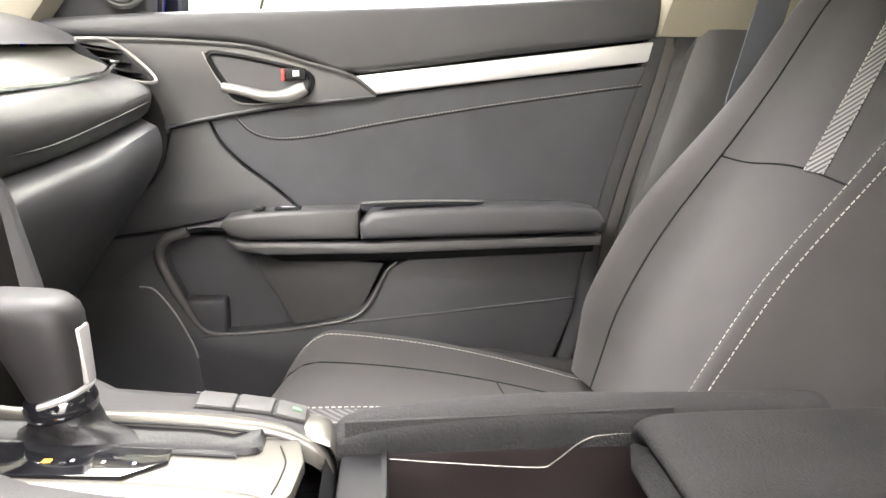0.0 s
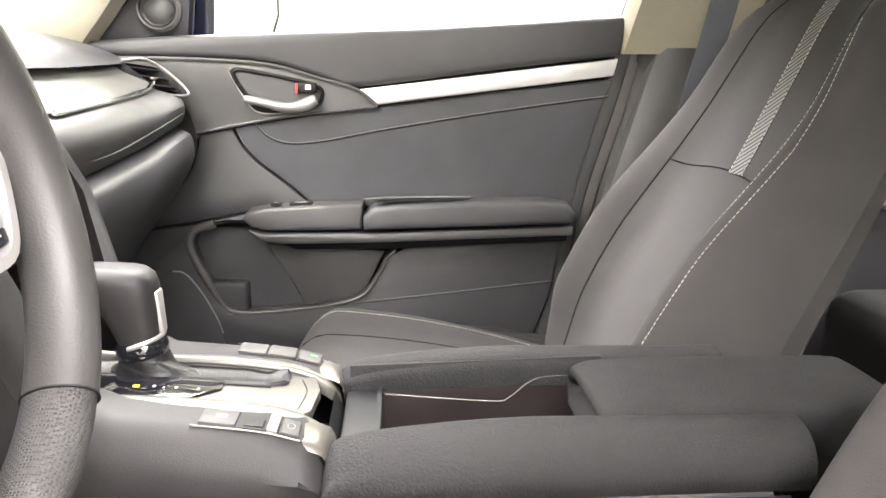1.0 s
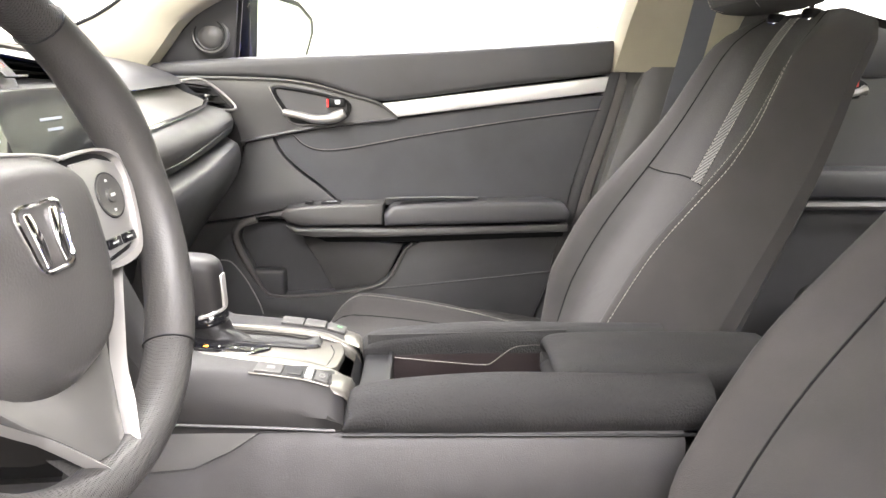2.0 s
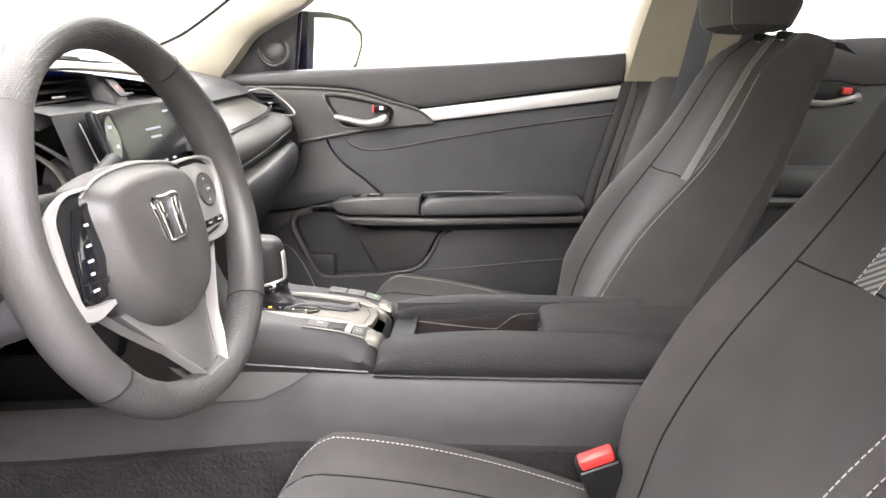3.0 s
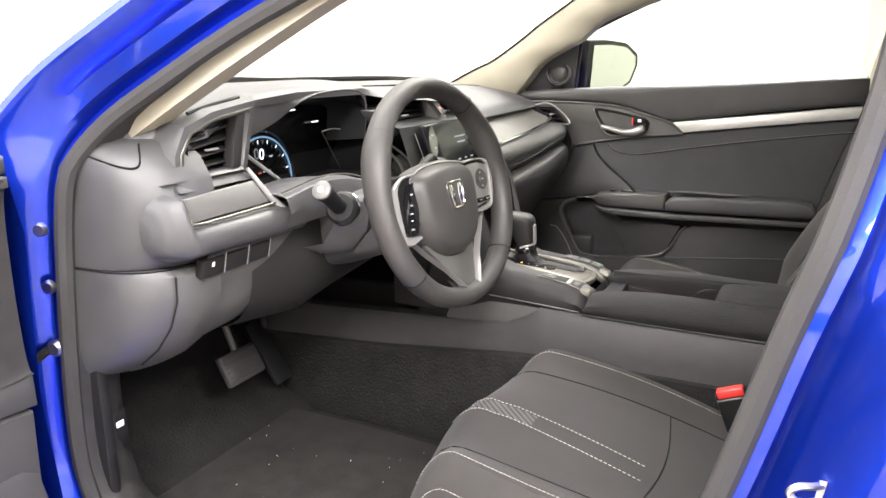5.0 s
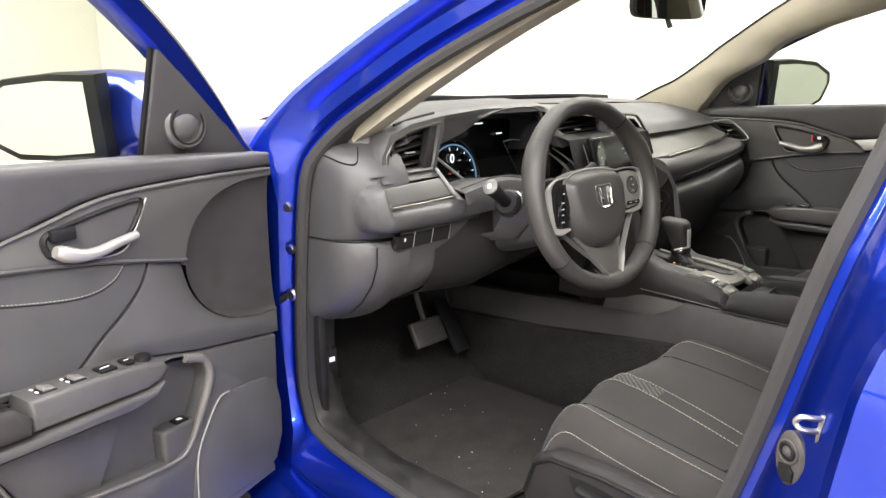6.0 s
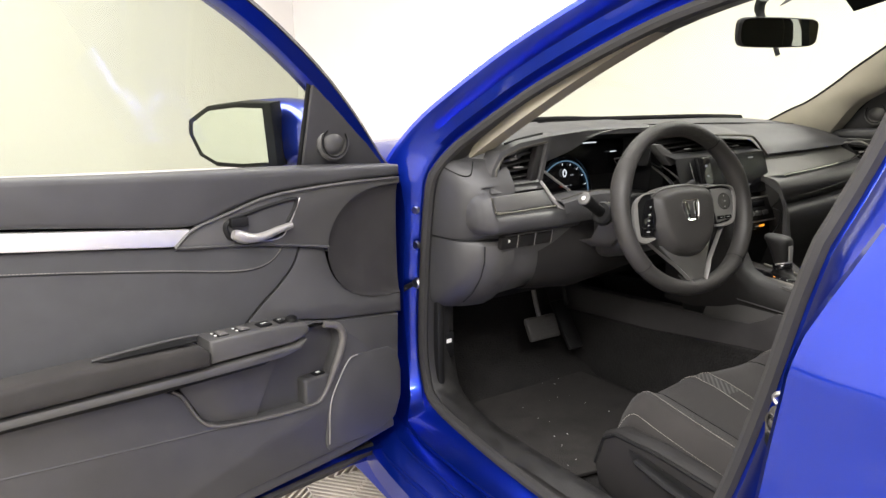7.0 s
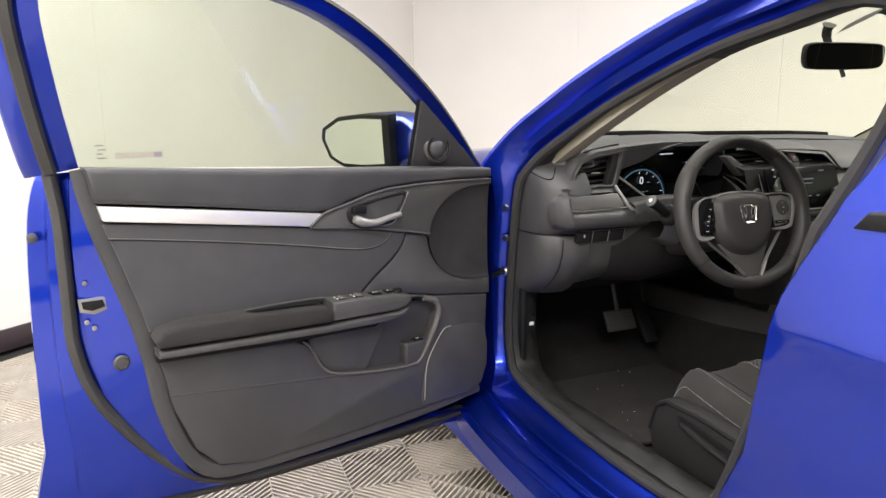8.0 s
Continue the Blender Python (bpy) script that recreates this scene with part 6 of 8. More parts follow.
# airbag cover
cov = cr([(-0.086, 0.042), (-0.05, 0.056), (0.0, 0.060), (0.05, 0.056), (0.086, 0.042), (0.088, 0.0), (0.078, -0.045), (0.048, -0.086), (0.0, -0.100), (-0.048, -0.086), (-0.078, -0.045), (-0.088, 0.0)], 4, True)
secs = []
for s, h in ((0.86, -0.050), (1.0, -0.028), (1.0, -0.014), (0.95, -0.006), (0.84, 0.008), (0.79, 0.0125), (0.70, 0.0150), (0.45, 0.0165), (0.12, 0.017)):
    secs.append([WM @ Vector((q.x * s, (q.y + 0.02) * s - 0.026, h)) for q in cov])
part("airbag_cover", loft(secs), LEATHER, wheel, "dark grained airbag cover")
# added black drum that stands in for the shade behind the hub
part("hub_shadow", lathe([(0.045, -0.075), (0.058, -0.05), (0.058, -0.03), (0.045, -0.02)], WM @ Matrix.Translation((0, -0.012, 0)), 28), PLASTIC_BLACK, wheel)
# silver emblem drawn as plain shapes
EM = WM @ Matrix.Translation((0.0, -0.020, -0.0150))
badge = [(-0.021, 0.034), (0.0, 0.0355), (0.021, 0.034), (0.0195, 0.012), (0.0155, -0.004), (0.0, -0.006), (-0.0155, -0.004), (-0.0195, 0.012)]
em = part("emblem", slab([EM @ Vector((q.x, q.y, 0.030)) for q in cr(badge, 3, True)], AX * 0.0030, 0.001), LEATHER, wheel, "rounded badge with bright outline")
part("emblem_ring", tube([EM @ Vector((q.x, q.y, 0.0335)) for q in cr(badge, 4, True)], 0.0016, 6, True), CHROME, em)
for s in (-1, 1):
    part("emblem_bar", slab([EM @ Vector((s * x, y, 0.0330)) for x, y in ((0.0165, 0.0315), (0.0100, 0.0315), (0.0062, 0.0170), (0.0058, 0.0105), (0.0072, -0.0025), (0.0122, -0.0025), (0.0140, 0.012))], AX * 0.0022, 0.0006), CHROME, em)
for k in range(3):
    part("cover_mark", box((0, 0, 0), (0.016, 0.0016, 0.0004), 0, WM @ Matrix.Translation((0.024, -0.058 - 0.005 * k, 0.0140))), PLASTIC_GREY, wheel)
POD = WM @ Matrix.Translation((0.002, -0.006, -0.006))
part("silver_arch", tube(cr([WM @ Vector((x, y, -0.004)) for x, y in ((-0.082, 0.034), (-0.05, 0.0465), (0.0, 0.0505), (0.05, 0.0465), (0.082, 0.040))], 5), 0.0012, 8), SILVER, wheel, "satin silver line over the airbag cover")
for s in (-1, 1):
    # side spoke with its switch pod
    sp = [(s * 0.070, 0.048), (s * 0.115, 0.050), (s * 0.160, 0.042), (s * 0.172, 0.030), (s * 0.166, -0.004), (s * 0.148, -0.034), (s * 0.112, -0.040), (s * 0.078, -0.034)]
    spoke = part("side_spoke", slab([POD @ Vector((x, y, 0.0)) for x, y in sp], -AX * 0.026, 0.006, 3), PLASTIC_BLACK, wheel, "dark side spoke")
    if s > 0:
        pod = [(0.080, 0.041), (0.115, 0.042), (0.138, 0.036), (0.144, 0.022), (0.139, -0.004), (0.129, -0.027), (0.088, -0.032), (0.084, -0.006)]
        line_in = [(0.074, 0.047), (0.115, 0.048), (0.143, 0.041), (0.150, 0.026), (0.144, -0.006), (0.132, -0.032), (0.108, -0.038), (0.080, -0.038)]
    else:
        pod = [(-0.078, 0.036), (-0.100, 0.032), (-0.114, 0.008), (-0.124, -0.036), (-0.118, -0.042), (-0.096, -0.042), (-0.082, -0.012)]
        line_in = [(-0.074, 0.046), (-0.106, 0.044), (-0.128, 0.030), (-0.134, 0.010), (-0.136, -0.020), (-0.134, -0.044), (-0.118, -0.050), (-0.092, -0.048)]
    part("switch_pod", slab([POD @ Vector((x, y, 0.001)) for x, y in pod], AX * 0.004, 0.002), POD_SILVER if s > 0 else GLOSS_BLACK, spoke, "satin silver switch pod" if s > 0 else "gloss black switch pod")
    rows = []
    edge = [Vector((q.x, q.y, 0)) for q in cr(line_in, 4)]
    for i, q in enumerate(edge):
        dq = (edge[min(i + 1, len(edge) - 1)] - edge[max(i - 1, 0)]).normalized()
        nq = Vector((-dq.y, dq.x, 0)) * lerp(0.0016, 0.0042 if s > 0 else 0.0075, min(1, max(0, (i - 5) / 6)) * min(1, max(0, (29 - i) / 5)))
        rows.append([POD @ (q - nq), POD @ (q - nq * 0.7 + Vector((0, 0, 0.006))), POD @ (q + nq * 0.7 + Vector((0, 0, 0.006))), POD @ (q + nq)])
    part("silver_edge", loft(rows), SILVER, spoke, "satin silver spoke edge")
    if s > 0:
        c = POD @ Vector((0.114, 0.012, 0.004))
        disc = frame_axes((0, 1, 0), AX, c)
        rocker = part("rocker_ring", lathe([(0.0175, 0), (0.0175, 0.002), (0.0165, 0.0028), (0.0120, 0.0022), (0, 0.0022)], disc, 28), POD_FACE, spoke, "round rocker switch")
        part("rocker_rim", tube([disc @ Vector((0.0176 * math.cos(k * math.pi / 14), 0.0176 * math.sin(k * math.pi / 14), 0.002)) for k in range(28)], 0.0007, 5, True), PLASTIC_BLACK, rocker)
        part("rocker_key", lathe([(0.0055, 0.002), (0.0055, 0.0040), (0, 0.0045)], disc, 18), POD_FACE, rocker)
        for x, y in ((-0.0015, 0), (0.0015, 0), (0, 0.0115), (0, -0.0115)):
            part("rocker_mark", box((0, 0, 0), (0.0028, 0.0022, 0.0005), 0, POD @ Matrix.Translation((0.114 + x, 0.012 + y, 0.0086 if y == 0 else 0.0066))), MARK, rocker)
        for k in range(2):
            key = part("pod_key", box((0, 0, 0), (0.020, 0.008, 0.003), 0.0012, POD @ Matrix.Translation((0.098 + 0.022 * k, -0.0225, 0.0050))), GLOSS_BLACK, spoke)
            part("pod_mark", box((0, 0, 0), (0.008, 0.0014, 0.0006), 0, POD @ Matrix.Translation((0.098 + 0.022 * k, -0.0225, 0.0066))), MARK, key)
    else:
        for x, y, w in ((-0.093, 0.018, 0.005), (-0.099, 0.002, 0.006), (-0.103, -0.010, 0.007), (-0.106, -0.020, 0.005), (-0.109, -0.033, 0.008)):
            part("pod_mark", box((0, 0, 0), (w, 0.0022, 0.0006), 0, POD @ Matrix.Translation((x, y, 0.0054))), MARK, spoke)
        part("pod_split", tube([POD @ Vector((-0.088, -0.028, 0.0052)), POD @ Vector((-0.121, -0.026, 0.0052))], 0.0006, 5), SEAM, spoke)
    # lower spoke blade, broad at its foot
    rows = []
    for x, y, z, w in ((0.112, -0.050, -0.008, 0.0025), (0.100, -0.062, -0.006, 0.0038), (0.078, -0.086, -0.002, 0.0048), (0.055, -0.109, 0.003, 0.0056), (0.045, -0.119, 0.006, 0.0066), (0.041, -0.124, 0.007, 0.0100), (0.032, -0.137, 0.011, 0.0090), (0.022, -0.151, 0.014, 0.0050), (0.017, -0.158, 0.016, 0.0015)):
        across_b = Vector((0.72 * s, 0.69, 0)) * w
        p = Vector((s * x, y, z - 0.004))
        rows.append([WM @ (p - across_b), WM @ (p - across_b * 0.8 + Vector((0, 0, 0.003))), WM @ (p + across_b * 0.8 + Vector((0, 0, 0.003))), WM @ (p + across_b), WM @ (p + Vector((0, 0, -0.010)))])
    part("silver_blade", loft(rows), SILVER, wheel, "satin silver blade on the lower spoke")
foot = [(-0.075, -0.070, -0.010), (0.075, -0.070, -0.010), (0.050, -0.106, -0.002), (0.034, -0.126, 0.004), (0.017, -0.150, 0.010), (0.0, -0.153, 0.011), (-0.017, -0.150, 0.010), (-0.034, -0.126, 0.004), (-0.050, -0.106, -0.002)]
part("spoke_bridge", slab([WM @ Vector((x, y, z - 0.003)) for x, y, z in foot], -AX * 0.014, 0.003), POD_FACE, wheel, "smooth charcoal lower spoke")
part("spoke_root", loft([[WM @ Vector((x * 0.032, y - 0.012 * (1 - x * x), z)) for x in (-1, -0.5, 0, 0.5, 1)] for y, z in ((-0.135, -0.016), (-0.150, -0.004), (-0.162, -0.004), (-0.172, -0.018))], False, False), LEATHER_DOT, wheel, "perforated leather root of the lower spoke")

# inside mirror
rvm = thing("inside_mirror", (-0.25, 0.52, 1.20), "black inside mirror hung from the windscreen", "mirror")
mm = frame_axes((0.25, 1, 0), (1, -0.25, -0.10), (-0.238, 0.520, 1.180))
out = cr([(-0.115, 0.012), (-0.105, 0.032), (-0.05, 0.036), (0.06, 0.034), (0.108, 0.028), (0.115, 0.0), (0.106, -0.026), (0.05, -0.032), (-0.07, -0.032), (-0.108, -0.024)], 3, True)
part("mirror_case", loft([[mm @ Vector((q.x * s, q.y * s, d)) for q in out] for s, d in ((0.4, -0.035), (0.85, -0.028), (1.0, -0.010), (1.0, 0.0), (0.96, 0.003))]), PLASTIC_BLACK, rvm, "black mirror case")
part("mirror_glass", slab([mm @ Vector((q.x * 0.95, q.y * 0.93, 0.0045)) for q in out], (mm.to_3x3() @ Vector((0, 0, -0.002))), 0), MIRROR, rvm, "silvered mirror glass")
part("mirror_arm", tube(cr([(-0.262, 0.50, 1.195), (-0.275, 0.495, 1.235), (-0.265, 0.49, 1.26)], 4), [0.010] * 4 + [0.012] * 4 + [0.018], 10), PLASTIC_BLACK, rvm, "black mirror arm")
part("mirror_tab", tube([mm @ Vector((0.0, -0.03, -0.005)), mm @ Vector((0.004, -0.050, 0.004))], 0.006, 8), PLASTIC_BLACK, rvm)

# pedals
ped = thing("brake_pedal", (-0.68, 0.17, 0.36), "ribbed black rubber brake pedal", "pedal")
pm = frame_axes((0, 1, 0), (1, 0, 0.55), (-0.667, 0.176, 0.412))
part("pedal_pad", box((0, 0, 0), (0.105, 0.066, 0.016), 0.006, pm), RUBBER, ped, "black rubber pedal pad")
for k in range(6):
    part("rib", box((0, 0, 0), (0.09, 0.004, 0.004), 0.001, pm @ Matrix.Translation((0, -0.025 + 0.01 * k, 0.009))), RUBBER, ped)
# dark grey in place of bare steel, for the footwell's shade
part("pedal_arm", tube(cr([(-0.68, 0.178, 0.43), (-0.72, 0.185, 0.52), (-0.74, 0.19, 0.66)], 4), 0.007, 8), PLASTIC_GREY, ped, "pedal arm darkened for footwell shade")
gas = thing("accelerator_pedal", (-0.72, 0.30, 0.26), "long black accelerator pedal", "pedal")
# black pad and arm, so the pedal sinks into the footwell's shade
part("pedal_pad", box((0, 0, 0), (0.05, 0.15, 0.014), 0.005, frame_axes((0, 1, 0), (1, 0, 0.7), (-0.70, 0.295, 0.39))), PLASTIC_BLACK, gas)
part("pedal_arm", tube([(-0.70, 0.295, 0.45), (-0.76, 0.295, 0.60)], 0.007, 8), PLASTIC_BLACK, gas)
rel = thing("bonnet_release", (-0.59, -0.19, 0.45), "black bonnet release lever with a white mark", "lever")
part("lever", box((-0.588, -0.188, 0.462), (0.02, 0.03, 0.07), 0.006), PLASTIC_BLACK, rel)
part("lever_mark", box((-0.577, -0.190, 0.474), (0.001, 0.014, 0.010), 0.0003), WHITE_MARK, rel)

# ---- centre console ----
con = thing("centre_console", (0.1, C, 0.24), "dark centre console with satin silver rails and padded sides", "console")
L, Rr = 0.372, 0.600          # its left and right sides

# lower body with the sloped shoulder that rises to the dashboard
def wing(side):
    y = L if side < 0 else Rr
    s = -side
    rows = []
    for x, top in ((-0.90, 0.47), (-0.60, 0.485), (-0.42, 0.497), (-0.27, 0.505), (-0.165, 0.515), (-0.125, 0.535), (-0.095, 0.556), (0.0, 0.556), (0.15, 0.558), (0.33, 0.560)):
        rows.append([Vector((x, y + s * 0.035, top + 0.004)), Vector((x, y + s * 0.010, top + 0.002)), Vector((x, y, top - 0.010)), Vector((x, y - s * 0.004, top - 0.06)), Vector((x, y - s * 0.012, top - 0.105)), Vector((x, y - s * 0.016, 0.24))])
    return loft(rows, False, False)


part("side_panel", wing(-1), CONSOLE_SIDE, con, "charcoal plastic side panel")
part("side_panel", wing(1), CONSOLE_SIDE, con, "charcoal plastic side panel")
part("tunnel_carpet", slab([(-0.90, L - 0.022, 0.24), (0.40, L - 0.022, 0.24), (0.40, L - 0.022, 0.474), (-0.10, L - 0.022, 0.470), (-0.45, L - 0.022, 0.43), (-0.90, L - 0.022, 0.40)], (0, 0.03, 0), 0.004), CARPET, con, "black carpet on the tunnel side")
part("lower_plate", slab([(-0.31, L + 0.014, 0.48), (-0.06, L + 0.014, 0.49), (-0.06, L + 0.014, 0.575), (-0.18, L + 0.014, 0.575), (-0.27, L + 0.014, 0.59)], (0, 0.01, 0), 0.003), PLASTIC_GREY, con, "smooth charcoal plate below the deck")
part("core", box((0.0, C, 0.40), (0.74, 0.19, 0.26), 0.01), PLASTIC_BLACK, con)

# upper deck: side shells that carry the silver rails
DECK_TOP = ((-0.42, 0.83, 0.52), (-0.33, 0.825, 0.52), (-0.285, 0.80, 0.53), (-0.262, 0.765, 0.535), (-0.243, 0.722, 0.54), (-0.222, 0.672, 0.548), (-0.200, 0.636, 0.555), (-0.165, 0.6215, 0.556), (-0.10, 0.6150, 0.556), (-0.055, 0.6090, 0.556), (-0.028, 0.6010, 0.556), (-0.016, 0.590, 0.556), (-0.010, 0.575, 0.558))


def deck_z(x):
    """Height of the deck's key row at x."""
    for (xa, za, _), (xb, zb, _) in zip(DECK_TOP, DECK_TOP[1:]):
        if x <= xb:
            return lerp(za, zb, (x - xa) / (xb - xa))
    return DECK_TOP[-1][1]


for side in (-1, 1):
    y0 = L + 0.008 if side < 0 else Rr - 0.008
    s = -side                                   # towards the middle
    rows = []
    for x, top, low in DECK_TOP:
        flare = max(0.0, min(1.0, (-0.19 - x) / 0.08)) if side > 0 else 0.0
        y = y0 + 0.075 * flare
        rows.append([Vector((x, y + s * lerp(0.060, 0.026, flare), top - 0.001 - 0.011 * flare)), Vector((x, y + s * lerp(0.030, 0.020, flare), top)), Vector((x, y + s * 0.019, top - 0.0025)), Vector((x, y + s * 0.010, top - 0.011)), Vector((x, y + s * 0.003, top - 0.024)), Vector((x, y, lerp(top, low, 0.6))), Vector((x, y + s * 0.006, low))])
    part("deck_shell", loft(rows, False, False), DECK, con, "dark plastic deck shell")
    part("shell_crease", tube([(-0.20, y0 - s * 0.001, 0.570), (-0.10, y0 - s * 0.001, 0.566), (-0.02, y0 - s * 0.001, 0.562)], 0.0016, 5), PLASTIC_SOFT, con)
    # rail: a ridge that falls outwards to the keys and tapers to a point at the front
    y = y0 + s * 0.063
    rail = cr([(-0.235, y, 0.6285), (-0.195, y, 0.6235), (-0.155, y, 0.6205), (-0.12, y, 0.6182), (-0.075, y, 0.6132), (-0.045, y, 0.6070), (-0.022, y, 0.5965), (-0.011, y, 0.585), (-0.005, y, 0.566)], 5)
    rows = []
    for q in rail:
        w = 0.019 * max(0.10, min(1.0, (q.x + 0.20) / 0.085)) * min(1.0, max(0.35, (0.604 - q.z) * -18 + 0.75 if q.z < 0.604 else 1.0))
        low = -0.0040 * w / 0.019
        rows.append([q + Vector((0, s * 0.004, -0.016)), q + Vector((0, s * 0.004, -0.004)), q + Vector((0, s * 0.002, -0.0008)), q, q + Vector((0, -s * 0.35 * w, 0.22 * low)), q + Vector((0, -s * w, low)), q + Vector((0, -s * w, low - 0.007))])
    part("silver_rail", loft(rows), CHAMPAGNE, con, "satin silver rail")
    part("rail_gap", tube([q + Vector((0, s * 0.0045, -0.0045)) for q in rail[8:28]], 0.0009, 5), PLASTIC_BLACK, con)
    # end of the rail: a sloping cap that closes the key row
    rows = []
    for v, dz in ((0.062, -0.002), (0.050, 0.0012), (0.036, 0.0012), (0.024, 0.0006), (0.0205, -0.0010), (0.0185, -0.0040)):
        f = (0.060 - v) / 0.052
        rows.append([Vector((lerp(-0.027, -0.031, f), y0 + s * v, 0.5990 + dz)), Vector((lerp(-0.018, -0.022, f), y0 + s * v, 0.5965 + dz)), Vector((lerp(-0.009, -0.013, f), y0 + s * v, 0.5925 + dz)), Vector((lerp(-0.0055, -0.0095, f), y0 + s * v, 0.586 + dz)), Vector((lerp(-0.004, -0.008, f), y0 + s * v, 0.570 + min(0, dz)))])
    part("rail_end", loft(rows, False, False), CHAMPAGNE, con, "satin silver end of the rail")
    part("rail_lip", tube([(x, y0 + s * 0.0205, deck_z(x) - 0.0006) for x in (-0.108, -0.09, -0.07, -0.05, -0.034, -0.028)], 0.0009, 6), CHAMPAGNE, con, "satin silver line along the keys")
    # keys along the shell
    tray = [(x, deck_z(x) + 0.0006) for x in (-0.1045, -0.08, -0.055, -0.030)]
    part("key_tray", loft([[Vector((x, y0 + s * v, z)) for v in (0.0212, 0.046)] for x, z in tray], False, False), PLASTIC_BLACK, con)
    for k, (x, w) in enumerate(((-0.0895, 0.0275), (-0.0645, 0.0195), (-0.0365, 0.014)) if side < 0 else ((-0.0905, 0.0255), (-0.0635, 0.0255), (-0.0385, 0.0215))):
        tilt = math.degrees(math.atan2(deck_z(x - w / 2) - deck_z(x + w / 2), w))
        hole = side < 0 and k == 1
        at = pose(x, y0 + s * 0.0335, deck_z(x) - (0.0022 if hole else 0.0), 0, tilt, 0)
        key = part("console_key", box((0, 0, 0), (w, 0.0235, 0.005), 0.0012, at), GLOSS_BLACK if hole else KEY, con, "deep gloss black parking brake switch" if hole else "flat dark key")
        if hole:
            part("switch_slope", slab([at @ Vector((-0.006, -0.009, 0.0026)), at @ Vector((0.0085, -0.009, 0.0026)), at @ Vector((0.0085, 0.004, 0.0026))], Vector((0, 0, 0.0012)), 0.0004), PLASTIC_BLACK, key)
        elif side < 0 and k == 0:
            for j in range(2):
                part("key_mark", box((0.002, -0.0018 + 0.0036 * j, 0.0026), (0.0080, 0.0016, 0.0003), 0, at), KEY_MARK, key)
        elif side < 0:
            part("key_mark", tube([at @ Vector((0.0028 * math.cos(j * math.pi / 6), 0.0045 * math.sin(j * math.pi / 6), 0.0026)) for j in range(12)], 0.0004, 5, True), KEY_MARK, key)
        elif k == 2:
            part("key_mark", box((-0.003, 0, 0.0026), (0.004, 0.0055, 0.0003), 0, at), GLOW_GREEN, key)
            part("key_mark", box((0.004, 0, 0.0026), (0.006, 0.0025, 0.0003), 0, at), GLOW_GREEN, key)
    if side < 0:
        part("key_lever", box((0, 0, 0), (0.0078, 0.0235, 0.006), 0.0012, pose(-0.0490, y0 + s * 0.0335, deck_z(-0.049) + 0.0005, 0, 10, 0)), SILVER, con, "small silver lever")


# shifter gate: silver plate with a gloss black indicator and a leather-lined channel
def gate_z(x):
    return 0.5990 - 0.088 * (x + 0.03)


part("gear_gate", slab([(-0.30, 0.444, gate_z(-0.30)), (-0.034, 0.444, gate_z(-0.034)), (-0.026, 0.458, gate_z(-0.026)), (-0.0225, 0.498, gate_z(-0.0225)), (-0.030, 0.532, gate_z(-0.030)), (-0.30, 0.532, gate_z(-0.30))], (0, 0, -0.01), 0.002), CHAMPAGNE, con, "satin silver gear gate")
part("gate_seam", tube(cr([(-0.037, 0.456, gate_z(-0.037) + 0.0002), (-0.0345, 0.475, gate_z(-0.0345) + 0.0002), (-0.034, 0.495, gate_z(-0.034) + 0.0002), (-0.040, 0.515, gate_z(-0.04) + 0.0004)], 4), 0.0006, 5), PLASTIC_BLACK, con)
part("gate_panel", slab([(-0.30, 0.452, gate_z(-0.30) + 0.003), (-0.125, 0.463, gate_z(-0.125) + 0.003), (-0.104, 0.484, gate_z(-0.104) + 0.003), (-0.105, 0.500, gate_z(-0.105) + 0.003), (-0.30, 0.500, gate_z(-0.30) + 0.003)], (0, 0, -0.003), 0.001), GLOSS_BLACK, con, "gloss black gear indicator")
part("gear_lamp", box((-0.172, 0.476, gate_z(-0.172) + 0.0032), (0.005, 0.004, 0.0006), 0.0002), GLOW_ORANGE, con, "orange lit gear letter")
for k in range(3):
    part("gear_mark", box((-0.158 + 0.018 * k, 0.478, gate_z(-0.158 + 0.018 * k) + 0.0032), (0.0022, 0.003, 0.0006), 0.0002), MARK, con)
rows = []
for x, w in ((-0.30, 1.0), (-0.24, 1.0), (-0.17, 1.0), (-0.12, 1.0), (-0.09, 0.97), (-0.072, 0.92), (-0.060, 0.84), (-0.054, 0.72), (-0.0505, 0.5)):
    z = gate_z(x)
    pucker = 0.0022 * math.sin(x * 900) if x > -0.075 else 0.0
    rows.append([Vector((x, lerp(0.515, yy, w), z + 0.001 + h * (0.6 + 0.4 * w) + pucker * (h > 0.001))) for yy, h in ((0.4965, 0.0), (0.4985, 0.0018), (0.503, 0.0006), (0.510, -0.0002), (0.518, 0.0014), (0.526, 0.0034), (0.532, 0.0040), (0.534, 0.0))])
part("gate_channel", loft(rows, False, False), BOOT, con, "black leather lining of the gate's channel")
part("channel_edge", tube([(x, 0.4965, gate_z(x) + 0.0012) for x in (-0.30, -0.20, -0.10, -0.065)], 0.0013, 6), PLASTIC_BLACK, con)
GX, GY = -0.178, 0.517
shift = thing("gear_lever", (GX, GY, 0.61), "black leather gear lever with a silver button and gathered boot", "gear lever")
rows = []
